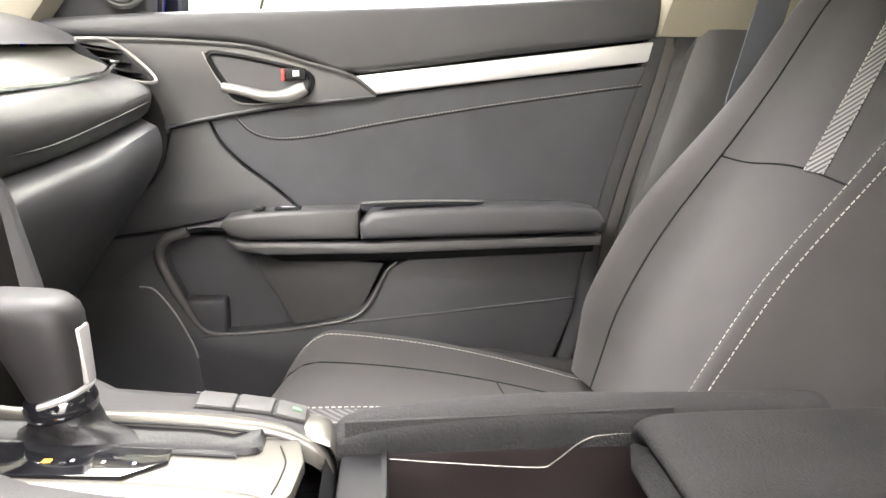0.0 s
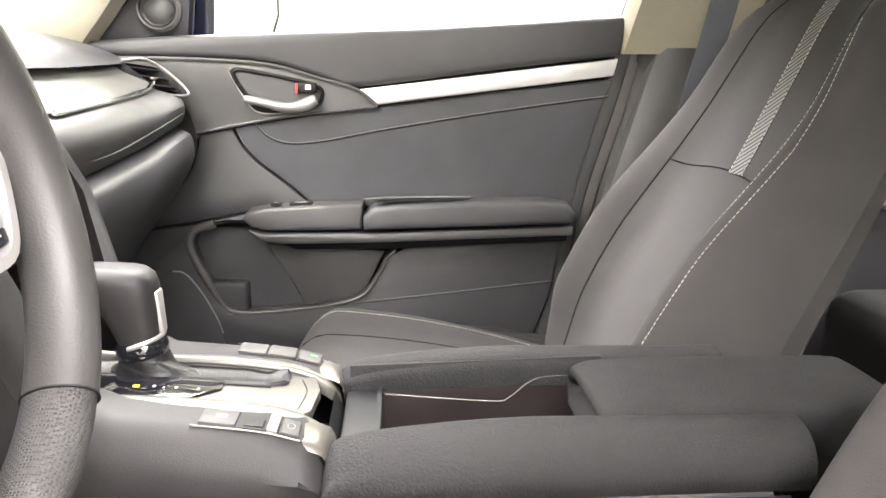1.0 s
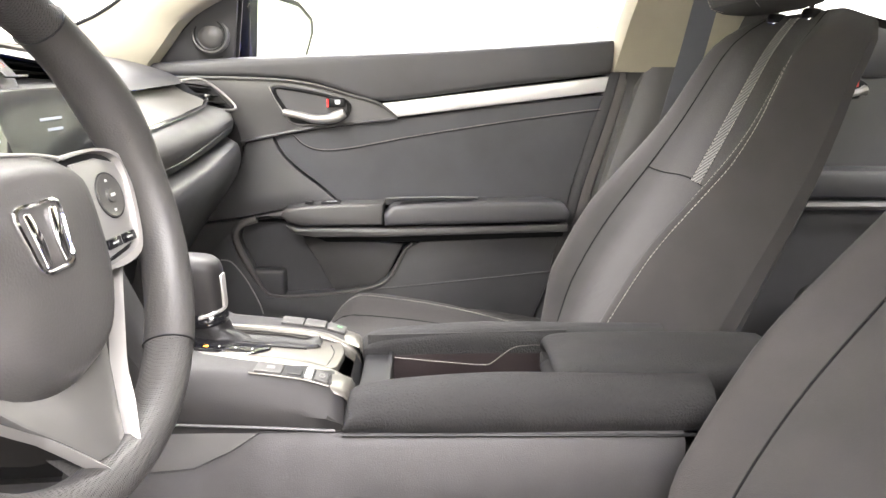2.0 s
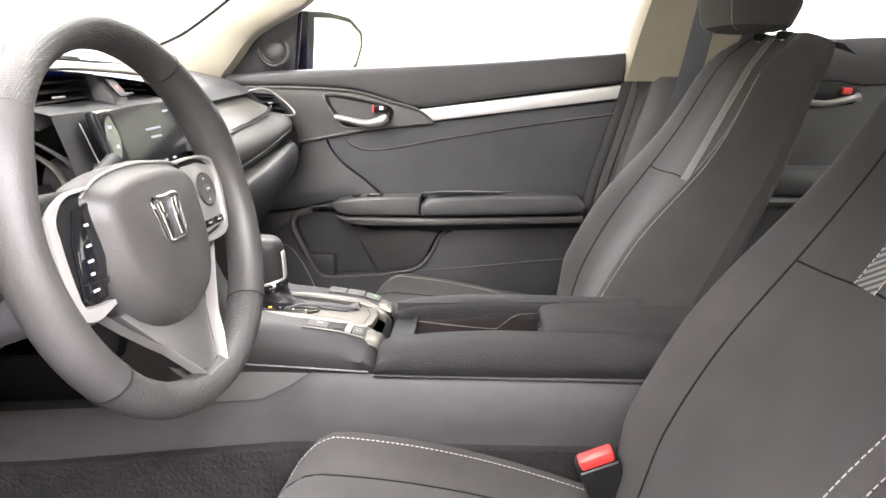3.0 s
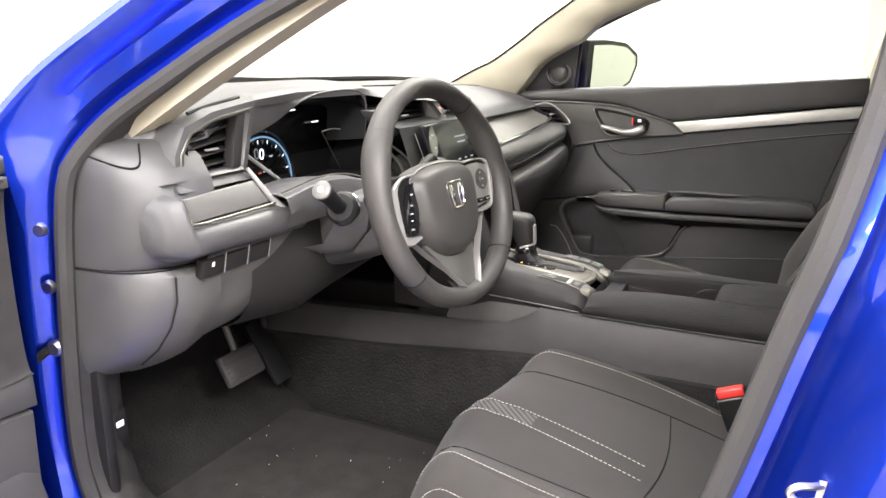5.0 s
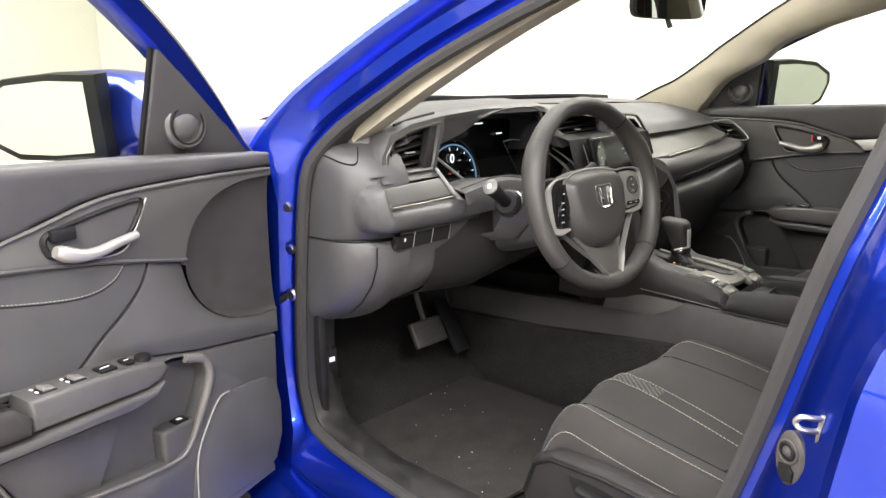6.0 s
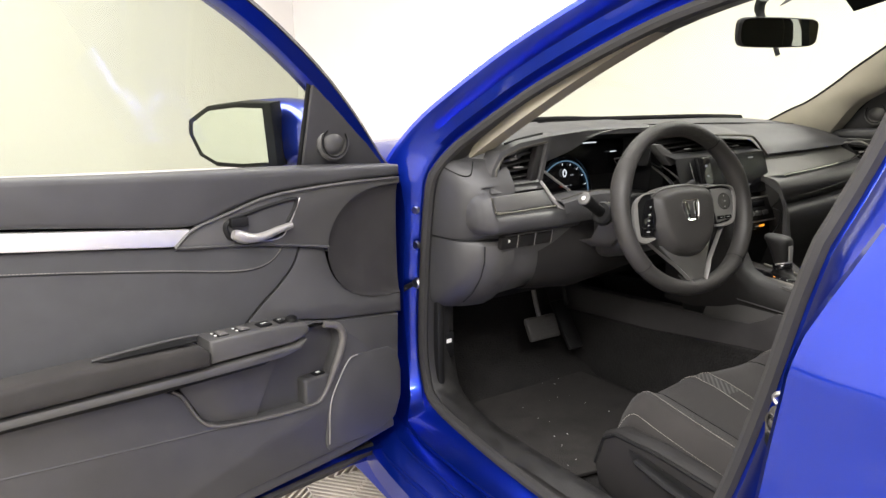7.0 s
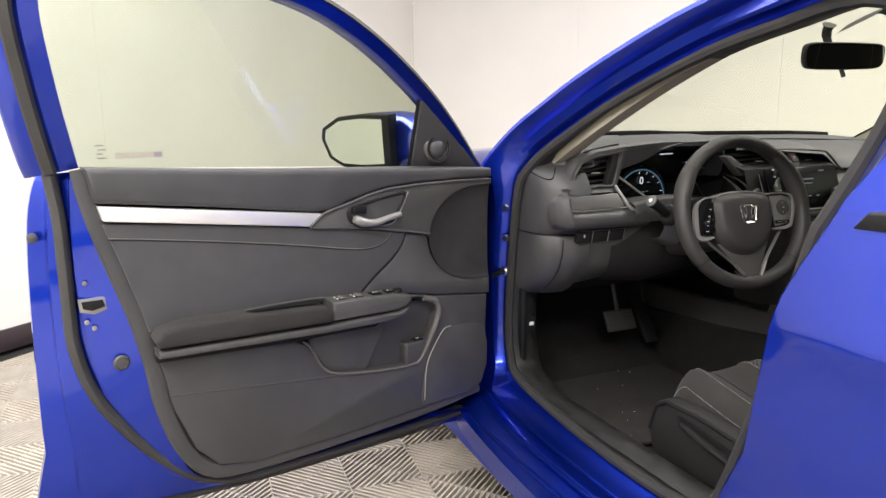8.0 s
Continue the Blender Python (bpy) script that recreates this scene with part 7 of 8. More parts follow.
for k in range(10):
    t = k / 9
    spread = 1 - t
    row = []
    for i in range(28):
        g = i * math.pi / 14
        cx, cy = math.cos(g), math.sin(g)
        fx = 0.0195 + 0.007 * spread ** 2 + (0.018 * spread ** 3 if cx > 0 else 0.008 * spread ** 2)
        fy = 0.0195 - 0.001 * spread
        fold = 1 + 0.035 * math.sin(i * 2.3 + 4 * t) * math.sin(math.pi * t)
        sag = 0.0020 * math.sin(3 * g + 7 * t) * math.sin(math.pi * t)
        row.append(Vector((GX + 0.001 + 0.006 * spread + fx * cx * fold, GY - 0.003 * spread + fy * math.copysign(abs(cy) ** 0.8, cy) * fold, lerp(0.6125, 0.6300, t) + sag - 0.05 * cx * spread * 0.1)))
    rows.append(row)
part("boot", loft(rows), BOOT, shift, "soft black leather boot with folds")
part("boot_stitch", stitches([(GX + 0.031, GY - 0.0125, 0.6115), (GX + 0.0225, GY - 0.0125, 0.618), (GX + 0.0185, GY - 0.0105, 0.625), (GX + 0.017, GY - 0.010, 0.632)], 0.004, 0.002, 0.0008), MARK, shift)
tilted = pose(GX, GY, 0.6262, 0, -6, 0)
part("collar", lathe([(0.0195, 0.0), (0.0222, 0.0035), (0.0225, 0.0085), (0.0212, 0.0140), (0.0175, 0.0175)], tilted, 28), GLOSS_BLACK, shift, "gloss black collar")
part("collar_ring", loft([[tilted @ Vector(((0.0216 + dr) * math.cos(g), (0.0216 + dr) * math.sin(g), h + 0.004 * math.cos(g))) for dr, h in ((0.0, 0.0125), (0.0010, 0.0145), (0.0, 0.0165), (-0.003, 0.0165))] for g in [k * math.pi / 14 for k in range(-8, 9)]], True, True), SILVER, shift, "satin silver ring on the back of the collar")
secs = []
for z, x, a, b in ((0.6395, -0.1785, 0.0176, 0.0180), (0.6525, -0.1807, 0.0204, 0.0198), (0.6723, -0.1851, 0.0248, 0.0220), (0.6855, -0.1906, 0.0297, 0.0236), (0.6943, -0.1939, 0.0325, 0.0240), (0.7010, -0.1950, 0.0314, 0.0226), (0.7058, -0.1950, 0.0264, 0.0182), (0.7075, -0.1950, 0.0143, 0.0100)):
    secs.append([Vector((x + a * math.copysign(abs(math.cos(t)) ** 0.7, math.cos(t)), GY + b * math.copysign(abs(math.sin(t)) ** 0.7, math.sin(t)), z - 0.10 * (x + a * math.cos(t) + 0.192) * (z > 0.683))) for t in [k * math.pi / 12 for k in range(24)]])
part("knob", loft(secs), KNOB_LEATHER, shift, "black leather knob")
part("release_button", slab([(-0.1655, GY - 0.0085, 0.686), (-0.1655, GY + 0.0085, 0.686), (-0.1630, GY + 0.0065, 0.648), (-0.1630, GY - 0.0065, 0.648)], (0.006, 0, 0), 0.002), SILVER, shift, "silver release button")

# padded side pads, storage bin and sliding armrest
def pad(side):
    y0 = 0.374 if side < 0 else 0.598
    s = -side
    rows = []
    for q in cr([(-0.012, 0.574, 0.560), (-0.006, 0.590, 0.560), (0.012, 0.598, 0.560), (0.05, 0.603, 0.5595), (0.10, 0.607, 0.559), (0.16, 0.609, 0.559), (0.26, 0.607, 0.560), (0.36, 0.606, 0.560)], 5):
        x, top, low = q
        sec = [(0.050, low), (0.053, lerp(low, top, 0.6)), (0.051, top - 0.007), (0.043, top - 0.001), (0.030, top), (0.016, top - 0.004), (0.006, top - 0.013), (0.001, lerp(low, top, 0.5)), (0.0, lerp(low, top, 0.25)), (0.005, low)]
        rows.append([Vector((x, y0 + s * p.x, p.y)) for p in cr(sec, 3)])
    return loft(rows)


part("side_pad", pad(-1), PAD, con, "dark soft padded side")
part("side_pad", pad(1), PAD, con, "dark soft padded side")
part("pad_seam", tube([(-0.012, 0.372, 0.5605), (0.34, 0.372, 0.5590)], 0.0018, 5), PLASTIC_BLACK, con)
part("storage_bin", loft([[Vector((x, 0.432, 0.572)), Vector((x, 0.432, 0.50)), Vector((x, 0.546, 0.50)), Vector((x, 0.546, 0.59))] for x in (0.03, 0.36)], False, False), BROWN, con, "deep bin with a dark brown lining")
part("bin_wall", slab([(0.030, 0.432, 0.50), (0.030, 0.546, 0.50), (0.030, 0.546, 0.580), (0.030, 0.432, 0.572)], (-0.004, 0, 0), 0), PLASTIC_BLACK, con)
edge = cr([(0.032, 0.5455, 0.572), (0.09, 0.5455, 0.566), (0.140, 0.5455, 0.562), (0.152, 0.5455, 0.566), (0.172, 0.5455, 0.582), (0.19, 0.5455, 0.587), (0.24, 0.5455, 0.588)], 5)
part("bin_edge", tube(edge, 0.0006, 5), CHAMPAGNE, con, "thin bright edge of the bin")
part("bin_edge", tube([(0.032, 0.4335, 0.574), (0.15, 0.4335, 0.574)], 0.0010, 5), CHAMPAGNE, con)
part("far_pad_face", slab([(0.0, 0.5475, 0.575), (0.05, 0.5475, 0.574), (0.142, 0.5475, 0.566), (0.17, 0.5475, 0.586), (0.24, 0.5475, 0.592), (0.24, 0.5475, 0.606), (0.0, 0.5475, 0.600)], (0, 0.004, 0), 0.001), PAD, con)
part("cup_front", loft([[Vector((-0.012, y, 0.585)), Vector((-0.002, y, 0.560)), Vector((0.005, y, 0.52)), Vector((0.03, y, 0.51))] for y in (0.432, 0.545)], False, False), PLASTIC_BLACK, con, "black front of the bin")
part("cup_block", box((0.014, 0.489, 0.548), (0.034, 0.110, 0.060), 0.004), PLASTIC_BLACK, con, "black block ahead of the bin")
lid = thing("armrest_lid", (0.32, C, 0.58), "dark soft armrest lid over the console bin", "armrest")
rows = []
for q in cr([(0.222, 0.574, 0.584), (0.2115, 0.568, 0.591), (0.2080, 0.562, 0.597), (0.211, 0.558, 0.6030), (0.220, 0.557, 0.6070), (0.238, 0.557, 0.6090), (0.30, 0.558, 0.610), (0.45, 0.558, 0.609), (0.47, 0.565, 0.60)], 4):
    x, z0, z1 = q
    sec = [(0.432, z0), (0.4255, lerp(z0, z1, 0.5)), (0.427, z1 - 0.010), (0.434, z1 - 0.003), (0.450, z1), (0.486, z1 + 0.001), (0.522, z1), (0.538, z1 - 0.003), (0.545, z1 - 0.010), (0.546, lerp(z0, z1, 0.5)), (0.540, z0)]
    rows.append([Vector((x, p.x, p.y)) for p in cr(sec, 3)])
part("lid_pad", loft(rows), PAD, lid, "dark soft lid pad")
part("lid_latch", box((0.211, 0.455, 0.568), (0.012, 0.03, 0.02), 0.003), PLASTIC_BLACK, lid, "black lid catch")
part("lid_base", box((0.34, C, 0.53), (0.22, 0.105, 0.075), 0.008), PLASTIC_BLACK, lid)

# ---- seats ----
def bump(u, c, w):
    return math.exp(-((u - c) / w) ** 2)


def front_seat(cy, inner, label, group):
    """A cloth bucket seat; inner is +1 where the tunnel lies to its right."""
    seat = thing("bucket_seat", (0.1, cy, 0.24), label, "car seat", group)

    # cushion surface: s 0 front to 1 rear, u -1..1 across
    def cush(s, u, lift=0.0):
        x = lerp(-0.150, 0.36, s)
        nose = max(0.0, 1 - s / 0.16)
        zc = 0.478 - 0.020 * s - 0.062 * s * s - 0.075 * nose ** 2.2
        b = (0.030 * min(1, s * 6) * (1 - 0.55 * s)) * (bump(abs(u), 0.86, 0.20))
        edge = -0.13 * max(0.0, abs(u) - 0.86) ** 1.5 / 0.052 * 0.42
        w = 0.235 + 0.022 * math.sin(math.pi * min(1, s * 1.2))
        bow = -0.022 * (1 - abs(u)) ** 2 * (1 - s) if s < 0.2 else 0
        return Vector((x + 0.03 * u * u * (1 - s) ** 3 + bow, cy + w * u, zc + b + edge - 0.010 * (1 - u * u) * 0.6 + lift))

    def rows(u0, u1, s0, s1, nu, ns, lift):
        return [[cush(lerp(s0, s1, i / ns), lerp(u0, u1, j / nu), lift) for j in range(nu + 1)] for i in range(ns + 1)]

    def skirted(u0, u1, nu, ns, mat, name, lab):
        g = rows(u0, u1, 0, 1, nu, ns, 0)
        bm = loft(g, False, False)
        front = [[Vector((p.x + 0.006 * k, p.y, lerp(p.z, 0.30, k / 5))) for p in g[0]] for k in range(6)]
        loft(front, False, False, bm)
        for side in ([0] if u0 == -1 else []) + ([-1] if u1 == 1 else []):
            loft([[Vector((r[side].x, r[side].y + (0.008 if side == 0 else -0.008) * k, lerp(r[side].z, 0.30, k / 4))) for r in g] for k in range(5)], False, False, bm)
        bmesh.ops.remove_doubles(bm, verts=bm.verts, dist=0.0004)
        return part(name, bm, mat, seat, lab)

    skirted(-0.60, 0.60, 14, 26, FABRIC, "cushion", "black cloth cushion")
    skirted(-1, -0.60, 8, 26, FABRIC_SIDE, "bolster", "charcoal cloth side bolster")
    skirted(0.60, 1, 8, 26, FABRIC_SIDE, "bolster", "charcoal cloth side bolster")
    for u in (-0.60, 0.60):
        part("seam", tube([cush(k / 24, u, 0.0) for k in range(25)], 0.0013, 5), SEAM, seat)
    for u in (-0.96, -0.80, 0.80):
        ln = [cush(0.02 + 0.96 * k / 40, u, 0.0009) for k in range(41)]
        part("stitching", stitches(ln, 0.0042, 0.0020, 0.0006), THREAD, seat, "pale double stitching")
    # ribbed accent strip, running aslant over the cushion
    for side in (-1, 1):
        secs = []
        for k in range(25):
            s = lerp(0.03, 0.62, k / 24)
            u = side * lerp(-0.06, 0.16, k / 24)
            secs.append([cush(s, u - 0.075, 0.0004), cush(s, u - 0.07, 0.0014), cush(s, u + 0.07, 0.0014), cush(s, u + 0.075, 0.0004)])
        if side == -inner:
            part("accent_strip", loft(secs[:11], False, False), ACCENT_LOW, seat, "ribbed charcoal accent strip")
            for o in (-0.04, 0.04):
                part("stitching", stitches([(a[0] + a[3]) / 2 + (a[3] - a[0]) * (o / 0.075) + Vector((0, 0, 0.002)) for a in secs], 0.0045, 0.003, 0.0008), THREAD, seat)
    part("seam", tube([cush(0.62 + 0.05 * math.cos(u * 2.2), u, 0.0) for u in [-0.6 + 0.06 * k for k in range(21)]], 0.0012, 5), SEAM, seat)

    # backrest: v 0 foot to 1 top
    base, d = Vector((0.313, 0, 0.430)), Vector((0.46, 0, 0.888)).normalized()
    nrm = Vector((-d.z, 0, d.x))

    def back(v, u, lift=0.0):
        h = 0.64 * v
        w = 0.222 + 0.020 * math.sin(math.pi * min(1, v * 1.15)) - 0.022 * max(0, v - 0.62) ** 1.4 / 0.26
        if v > 0.9:
            w -= 0.05 * ((v - 0.9) / 0.1) ** 2
        k = max(0.0, min(1.0, (v - 0.34) / 0.40))
        b = (0.025 + 0.039 * (1 - k * k * (3 - 2 * k))) * min(1, 0.55 + v * 3) * (1 - max(0, (v - 0.84) / 0.16) ** 2) * bump(abs(u), 0.76, 0.20)
        edge = -(0.105 - 0.065 * v) * (max(0.0, abs(u) - 0.80) / 0.20) ** 2
        belly = 0.016 * bump(v, 0.25, 0.2) * (1 - u * u)
        tip = -0.014 * max(0, (v - 0.86) / 0.14) ** 2
        p = base + d * h + nrm * (b + edge * 0.75 + belly + tip + lift)
        return Vector((p.x, cy + w * u, p.z))

    def back_piece(u0, u1, nu, nv, mat, name, lab, v0=0.0, v1=1.0):
        g = [[back(lerp(v0, v1, i / nv), lerp(u0, u1, j / nu)) for j in range(nu + 1)] for i in range(nv + 1)]
        bm = loft(g, False, False)
        return part(name, bm, mat, seat, lab)

    back_piece(-0.58, 0.58, 14, 30, FABRIC, "backrest", "black cloth backrest")
    back_piece(-1, -0.58, 9, 30, FABRIC_SIDE, "bolster", "charcoal cloth backrest bolster")
    back_piece(0.58, 1, 9, 30, FABRIC_SIDE, "bolster", "charcoal cloth backrest bolster")
    # back shell
    shell = []
    for i in range(21):
        v = i / 20
        l, r = back(v, -1), back(v, 1)
        deep = nrm * -(0.055 - 0.035 * v)
        row = [l, l + deep * 0.5 + Vector((0, 0.002, 0)), l + deep + Vector((0, 0.03, 0)), (l + r) / 2 + deep * 1.25 - nrm * 0.03, r + deep - Vector((0, 0.03, 0)), r + deep * 0.5 - Vector((0, 0.002, 0)), r]
        shell.append(row)
    bm = loft(shell, False, False)
    top = [[back(1, -1 + 0.2 * k) for k in range(11)], [back(1, -1 + 0.2 * k) + nrm * -0.022 + Vector((0, 0, 0.006)) for k in range(11)], [back(1, -1 + 0.2 * k) + nrm * -0.045 for k in range(11)]]
    loft(top, False, False, bm)
    part("back_shell", bm, FABRIC_SIDE, seat, "charcoal cloth seat back")
    for u in (-0.58, 0.58):
        part("seam", tube([back(k / 24, u, 0.0) for k in range(25)], 0.0012, 5), SEAM, seat)
    for u, v1 in ((-0.68, 0.84), (-0.81, 0.86), (0.93, 0.86)):
        part("stitching", stitches([back(0.02 + (v1 - 0.02) * k / 50, u * (1 - 0.10 * max(0, k / 50 - 0.7) / 0.3), 0.0008) for k in range(51)], 0.0042, 0.0020, 0.0006), THREAD, seat, "pale stitching")
    # cross seam and ribbed accent strips above it
    part("seam", tube([back(0.535 + 0.025 * bump(u, 0, 0.5), u, 0.0) for u in [-0.58 + 0.058 * k for k in range(21)]], 0.0012, 5), SEAM, seat)
    secs = []
    for k in range(25):
        v = lerp(0.556, 0.985, k / 24)
        u = inner * lerp(0.16, 0.05, k / 24)
        secs.append([back(v, u - 0.075, 0.0004), back(v, u - 0.07, 0.0014), back(v, u + 0.07, 0.0014), back(v, u + 0.075, 0.0004)])
    part("accent_strip", loft(secs, False, False), ACCENT, seat, "ribbed pale accent strip")
    for i in (0, 3):
        part("stitching", stitches([s[i] + nrm * 0.001 for s in secs], 0.0042, 0.0020, 0.0006), THREAD, seat)
    # head restraint on two posts
    topc = base + d * 0.632 + nrm * -0.012
    for y in (-0.055, 0.055):
        p0 = Vector((topc.x, cy + y, topc.z - 0.02))
        post = part("headrest_post", tube([p0, p0 + Vector((0, 0, 0.08))], 0.006, 10), CHROME, seat, "chrome headrest post")
        part("post_collar", lathe([(0.014, 0), (0.016, 0.004), (0.014, 0.012), (0.009, 0.014)], frame_axes((1, 0, 0), (0.1, 0, 1), p0 + Vector((0, 0, 0.016))), 18), PLASTIC_BLACK, post)
    hc = Vector((0.582, 0, 1.080))
    hd, hn = Vector((0.06, 0, 1)).normalized(), Vector((-1, 0, 0.06)).normalized()
    secs = []
    for z, a, w in ((-0.085, 0.032, 0.105), (-0.078, 0.047, 0.132), (-0.05, 0.056, 0.146), (0.0, 0.060, 0.149), (0.05, 0.055, 0.140), (0.075, 0.044, 0.12), (0.085, 0.026, 0.09)):
        row = []
        for k in range(24):
            t = k / 24 * 2 * math.pi
            p = hc + hd * z + hn * (a * math.copysign(abs(math.cos(t)) ** 0.7, math.cos(t)) + 0.012)
            row.append(Vector((p.x, cy + w * math.copysign(abs(math.sin(t)) ** 0.6, math.sin(t)), p.z)))
        secs.append(row)
    part("head_restraint", loft(secs), FABRIC_SIDE, seat, "dark cloth head restraint")
    for s in (-1, 1):
        ln = []
        for k in range(7):
            z, a, w = ((-0.085, 0.032, 0.105), (-0.078, 0.047, 0.132), (-0.05, 0.056, 0.146), (0.0, 0.060, 0.149), (0.05, 0.055, 0.140), (0.075, 0.044, 0.12), (0.085, 0.026, 0.09))[k]
            p = hc + hd * z + hn * (a * 0.93 + 0.014)
            ln.append(Vector((p.x, cy + s * w * 0.62, p.z)))
        part("stitching", stitches(cr(ln, 5), 0.0042, 0.0020, 0.0006), THREAD, seat)
    # plastic side valance with its recline lever, and the rails below
    ys = cy - inner * 0.250
    o = -inner
    val = [(-0.095, 0.310), (-0.110, 0.360), (-0.088, 0.425), (-0.050, 0.446), (0.05, 0.450), (0.20, 0.438), (0.36, 0.41), (0.42, 0.38), (0.40, 0.30), (0.10, 0.300), (-0.03, 0.290)]
    vb = slab([(x, ys, z) for x, z in val], (0, o * 0.045, 0), 0.016, 3)
    part("valance", vb, DECK, seat, "black plastic seat valance")
    part("valance_lip", tube([(x, ys + o * 0.044, z) for x, z in ((-0.100, 0.360), (-0.080, 0.418), (-0.048, 0.437), (0.05, 0.440), (0.20, 0.428))], 0.004, 6), PLASTIC_BLACK, seat)
    part("recline_lever", tube([(0.01, ys + o * 0.050, 0.412), (0.08, ys + o * 0.055, 0.402), (0.18, ys + o * 0.052, 0.385)], [0.010, 0.012, 0.010], 8, flat=0.6), PLASTIC_BLACK, seat, "charcoal seat lever")
    # flat black plate on the valance paints the shade of a recess
    part("lever_slot", slab([(-0.012, ys + o * 0.046, 0.424), (0.03, ys + o * 0.046, 0.424), (0.22, ys + o * 0.046, 0.40), (0.21, ys + o * 0.046, 0.375), (0.0, ys + o * 0.046, 0.402)], (0, o * 0.002, 0), 0), PLASTIC_BLACK, seat)
    for y in (-0.19, 0.19):
        part("rail", box((0.12, cy + y, 0.262), (0.50, 0.035, 0.035), 0.006), METAL, seat, "steel seat rail")
        part("support", box((0.12, cy + y, 0.30), (0.36, 0.03, 0.06), 0.006), PLASTIC_BLACK, seat)
    return seat


def ribbed(name, pale=0.15, dark=0.026):
    """Pale cloth with fine slanting ribs."""
    mat = material(name, (0.16, 0.155, 0.15), 0.85, mottle=0.1, spec=0.25)
    nt = mat.node_tree
    geo = nt.nodes.new("ShaderNodeNewGeometry")
    wave = nt.nodes.new("ShaderNodeTexWave")
    wave.bands_direction = "DIAGONAL"
    wave.inputs["Scale"].default_value = 55
    nt.links.new(geo.outputs["Position"], wave.inputs["Vector"])
    ramp = nt.nodes.new("ShaderNodeValToRGB")
    ramp.color_ramp.elements[0].color = (dark, dark * 0.97, dark * 0.95, 1)
    ramp.color_ramp.elements[1].color = (pale, pale * 0.97, pale * 0.94, 1)
    nt.links.new(wave.outputs["Fac"], ramp.inputs[0])
    nt.links.new(ramp.outputs[0], nt.nodes["Principled BSDF"].inputs["Base Color"])
    bmp = nt.nodes.new("ShaderNodeBump")
    bmp.inputs["Strength"].default_value, bmp.inputs["Distance"].default_value = 0.6, 0.001
    nt.links.new(wave.outputs["Fac"], bmp.inputs["Height"])
    nt.links.new(bmp.outputs[0], nt.nodes["Principled BSDF"].inputs["Normal"])
    return mat


ACCENT = ribbed("ribbed_accent")
ACCENT_LOW = ribbed("ribbed_cushion_accent", 0.075, 0.022)
front_seat(0.130, 1, "black and charcoal cloth driver's seat with pale stitching", "front seats")
front_seat(0.842, -1, "black and charcoal cloth passenger seat with pale stitching", "front seats")

# belt buckle beside the driver's seat
bk = thing("belt_buckle", (0.27, 0.305, 0.40), "black belt buckle with a red release button", "seat belt")
bmx = frame_axes((0.93, 0.05, 0.36), (-0.36, -0.05, 0.93), (0.275, 0.296, 0.462))
part("buckle_body", box((0, 0, 0), (0.050, 0.026, 0.088), 0.006, bmx), PLASTIC_BLACK, bk, "black buckle body")
part("release_button", box((0, 0, 0), (0.042, 0.020, 0.014), 0.003, bmx @ Matrix.Translation((0, -0.0035, 0.040))), RED, bk, "red release button")
part("buckle_slot", box((0, 0, 0), (0.046, 0.003, 0.003), 0.001, bmx @ Matrix.Translation((0, -0.0125, 0.031))), METAL, bk)
part("strap", tube([(0.288, 0.298, 0.430), (0.300, 0.302, 0.405), (0.330, 0.31, 0.37)], 0.018, 8, flat=0.35), BOOT, bk, "steel strap with wrinkled cover")
# passenger belt hanging from the pillar
belt = thing("seat_belt", (0.52, 1.12, 0.6), "dark seat belt hanging from the pillar", "seat belt")
secs = []
for x, y, z in ((0.575, 1.020, 1.20), (0.568, 1.035, 1.13), (0.560, 1.050, 1.05), (0.545, 1.065, 0.95), (0.520, 1.08, 0.82), (0.50, 1.10, 0.62), (0.48, 1.11, 0.45)):
    secs.append([Vector((x - 0.022, y - 0.004, z)), Vector((x + 0.022, y - 0.006, z)), Vector((x + 0.022, y - 0.004, z)), Vector((x - 0.022, y - 0.002, z))])
part("webbing", loft(secs), BELT, belt, "dark woven belt webbing")
part("belt_guide", box((0.575, 1.015, 1.205), (0.05, 0.02, 0.035), 0.008), BEIGE, belt, "beige belt guide")

# rear bench
bench = thing("rear_seat", (1.2, C, 0.24), "dark cloth rear bench", "car seat")
part("cushion", box((1.02, C, 0.42), (0.50, 1.20, 0.20), 0.05, segs=4), FABRIC, bench)
part("backrest", box((1.38, C, 0.72), (0.16, 1.20, 0.62), 0.05, pose(0, 0, 0, 0, 20, 0), 4), FABRIC, bench)

# floor mat
matt = thing("floor_mat", (-0.45, 0.12, 0.245), "black carpet floor mat flecked with lint", "floor mat")
out = cr([(-0.78, -0.10), (-0.70, -0.17), (-0.30, -0.15), (-0.22, -0.10), (-0.20, 0.25), (-0.28, 0.31), (-0.70, 0.31), (-0.80, 0.24)], 4, True)
part("carpet", slab([(q.x, q.y, 0.246) for q in out], (0, 0, 0.010), 0.003), MAT_CLOTH, matt)
lint = bmesh.new()
rnd = random.Random(5)
for k in range(34):
    x, y = rnd.uniform(-0.72, -0.22), rnd.uniform(-0.10, 0.28)
    s = rnd.uniform(0.0005, 0.0012)
    box((x, y, 0.2568), (s * rnd.uniform(1, 3), s, s * 0.6), 0, pose(0, 0, 0, 0, 0, rnd.uniform(0, 180)), bm=lint)
tagged(part("lint", lint, WHITE_MARK, matt, "white specks of lint"), kind="stuff")

# ---- ribbed floor tiles ----
TS = 0.305


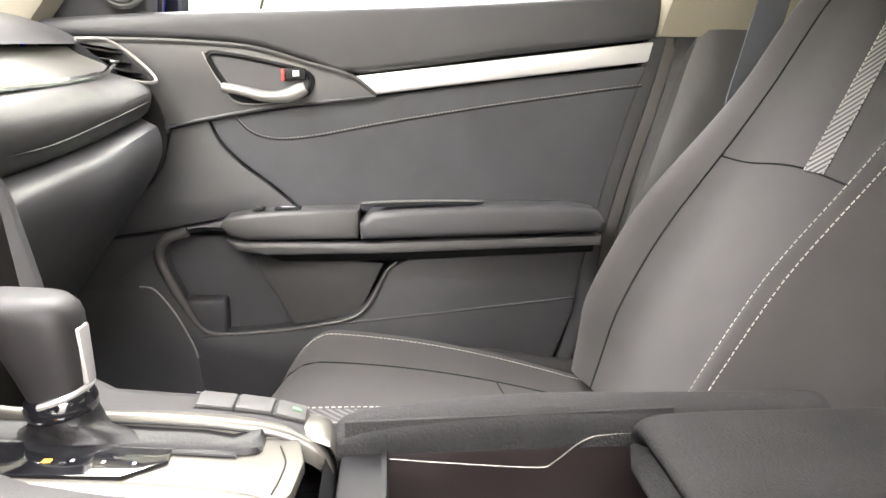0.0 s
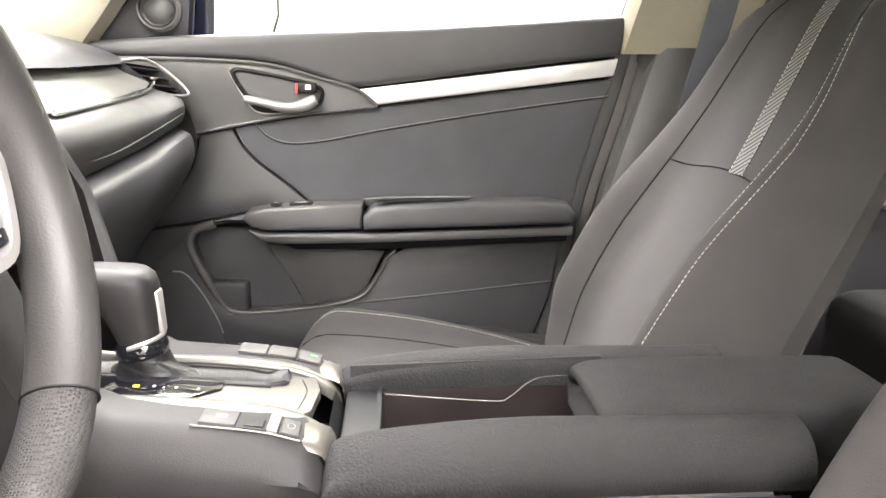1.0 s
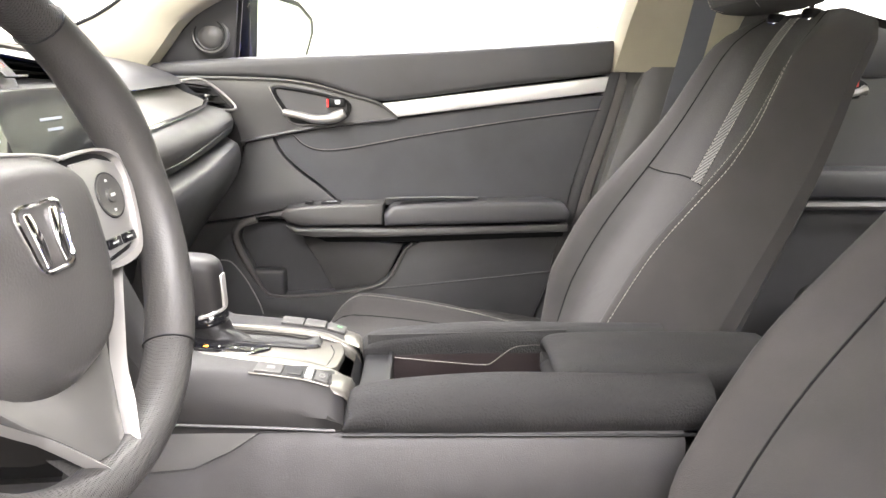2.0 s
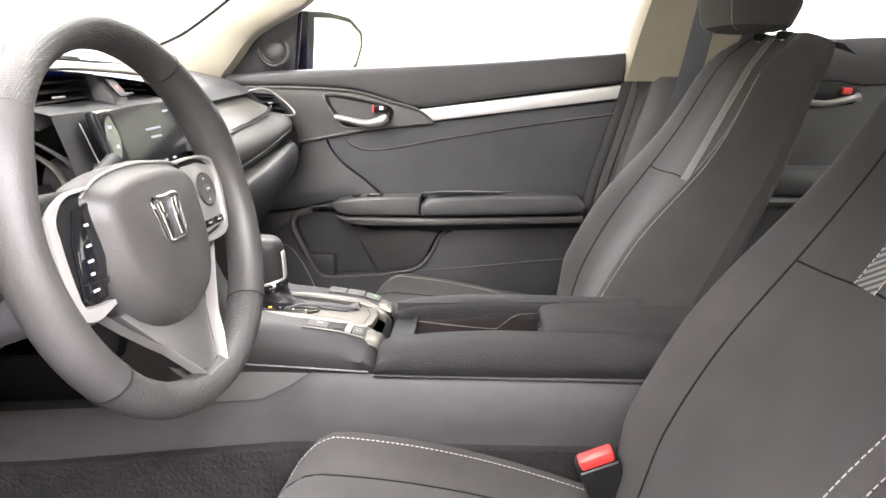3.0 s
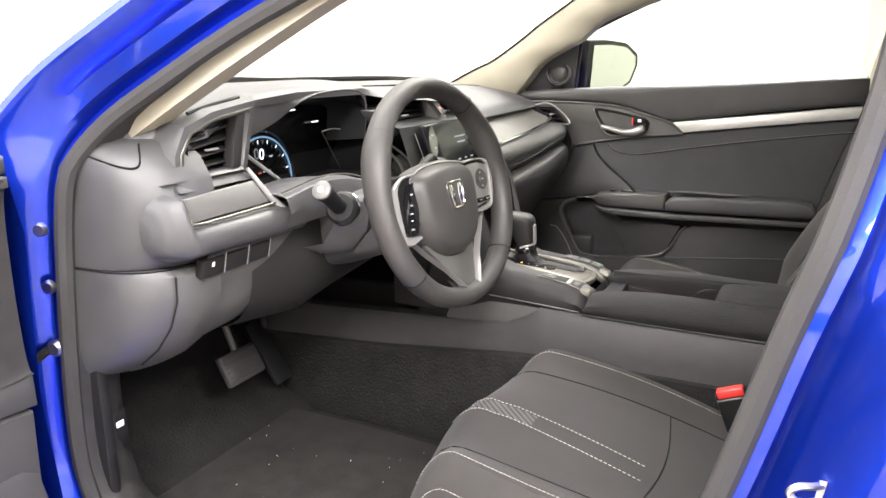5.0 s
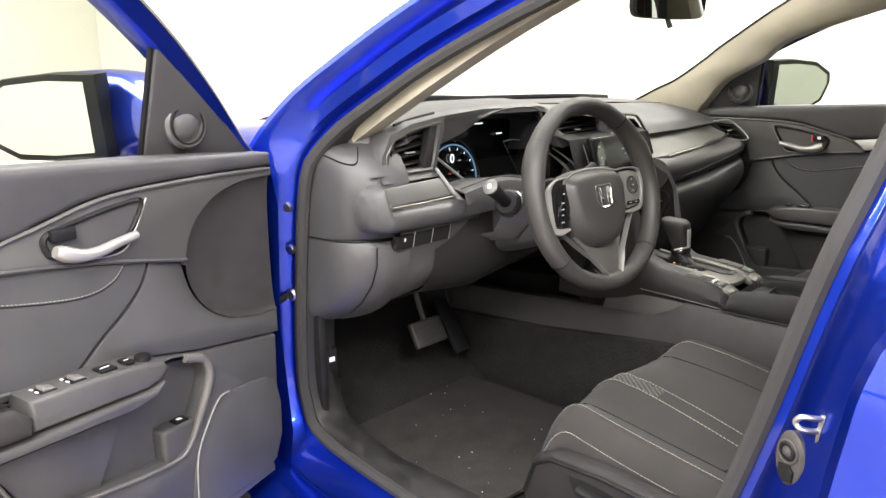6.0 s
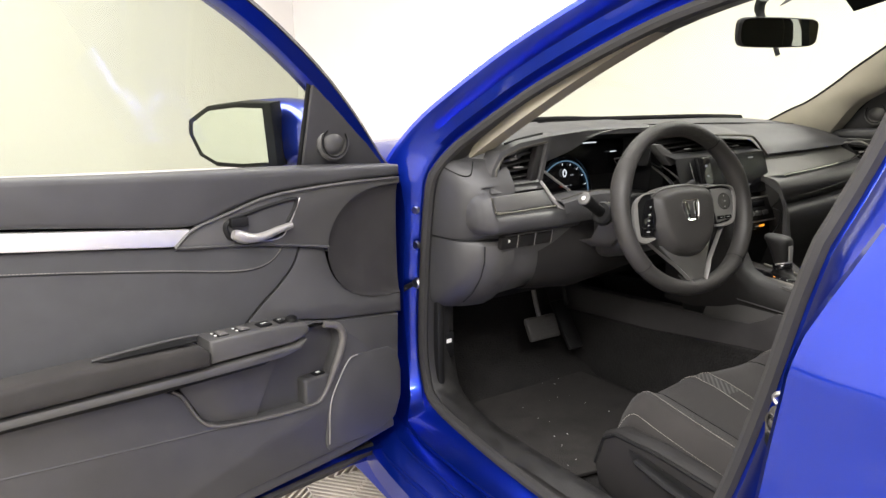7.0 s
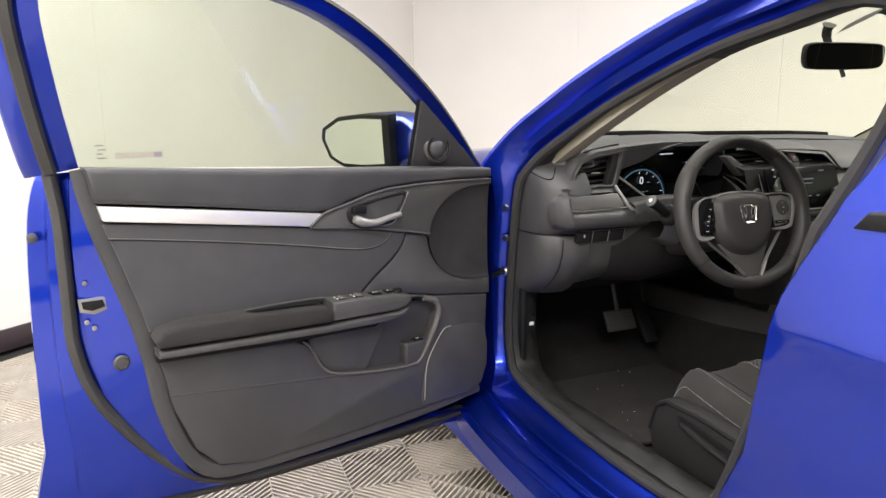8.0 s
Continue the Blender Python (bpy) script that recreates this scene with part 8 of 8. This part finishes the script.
def tile_mesh():
    """One open-ribbed tile: a frame with diagonals and four fields of ribs, each at right angles to its edge."""
    bm = bmesh.new()

    def bar(a, b, w, z1=0.0, z0=-0.0175):
        a, b = Vector((*a, 0)), Vector((*b, 0))
        d = (b - a).normalized()
        n = Vector((-d.y, d.x, 0)) * (w / 2)
        t = [bm.verts.new(q) for q in (a - n * 0.72 + Vector((0, 0, z1)), b - n * 0.72 + Vector((0, 0, z1)), b + n * 0.72 + Vector((0, 0, z1)), a + n * 0.72 + Vector((0, 0, z1)))]
        l = [bm.verts.new(q) for q in (a - n * 1.0 + Vector((0, 0, z0)), b - n * 1.0 + Vector((0, 0, z0)), b + n * 1.0 + Vector((0, 0, z0)), a + n * 1.0 + Vector((0, 0, z0)))]
        bm.faces.new(t)
        bm.faces.new((t[0], l[0], l[1], t[1]))
        bm.faces.new((t[2], l[2], l[3], t[3]))
    h = TS / 2 - 0.0012
    n = 18
    for q in range(4):
        c, s = round(math.cos(q * math.pi / 2)), round(math.sin(q * math.pi / 2))
        turn = lambda x, y: (c * x - s * y, s * x + c * y)
        for k in range(n):
            x = lerp(-h, h, (k + 0.5) / n)
            if abs(x) < h - 0.003:
                bar(turn(x, -h), turn(x, -abs(x) - 0.001), 0.0078)
        bar(turn(-h, -h + 0.002), turn(h, -h + 0.002), 0.003, -0.003)
        bar(turn(0, 0), turn(h, -h), 0.004, -0.0015)
    me = bpy.data.meshes.new("floor_tile")
    bm.to_mesh(me)
    bm.free()
    me.materials.append(TILE)
    return me


tile = tile_mesh()
# the corner where four tiles meet beside the open door
corner = Vector((-0.729, -0.458))
du = Vector((math.cos(BOOTH), math.sin(BOOTH)))
dv = Vector((-du.y, du.x))
near, far = [], []
for i in range(-14, 15):
    for j in range(-14, 15):
        at = corner + du * (TS * (i + 0.5)) + dv * (TS * (j + 0.5))
        rel = at - Vector(BOOTH_AT)
        if abs(rel.dot(du)) > BX - 0.15 or abs(rel.dot(dv)) > BY - 0.15:
            continue
        (near if (at - Vector((-0.9, -1.0))).length < 1.9 and at.y < 0.3 else far).append(at)
for at in near[:300]:
    ob = new("floor_tile", tile)
    ob.location, ob.rotation_euler = (at.x, at.y, 0), (0, 0, BOOTH)
    ob.parent = ground
verts, faces = [], []
for at in far:
    h = TS / 2 - 0.0015
    n = len(verts)
    for x, y in ((-h, -h), (h, -h), (h, h), (-h, h)):
        q = at + du * x + dv * y
        verts.append((q.x, q.y, -0.002))
    faces.append((n, n + 1, n + 2, n + 3))
me = bpy.data.meshes.new("far_tiles")
me.from_pydata(verts, [], faces)
me.materials.append(TILE)
ob = new("far_tiles", me)
ob.parent = ground
tagged(ob, "pale ribbed floor tiles further off", kind="stuff")
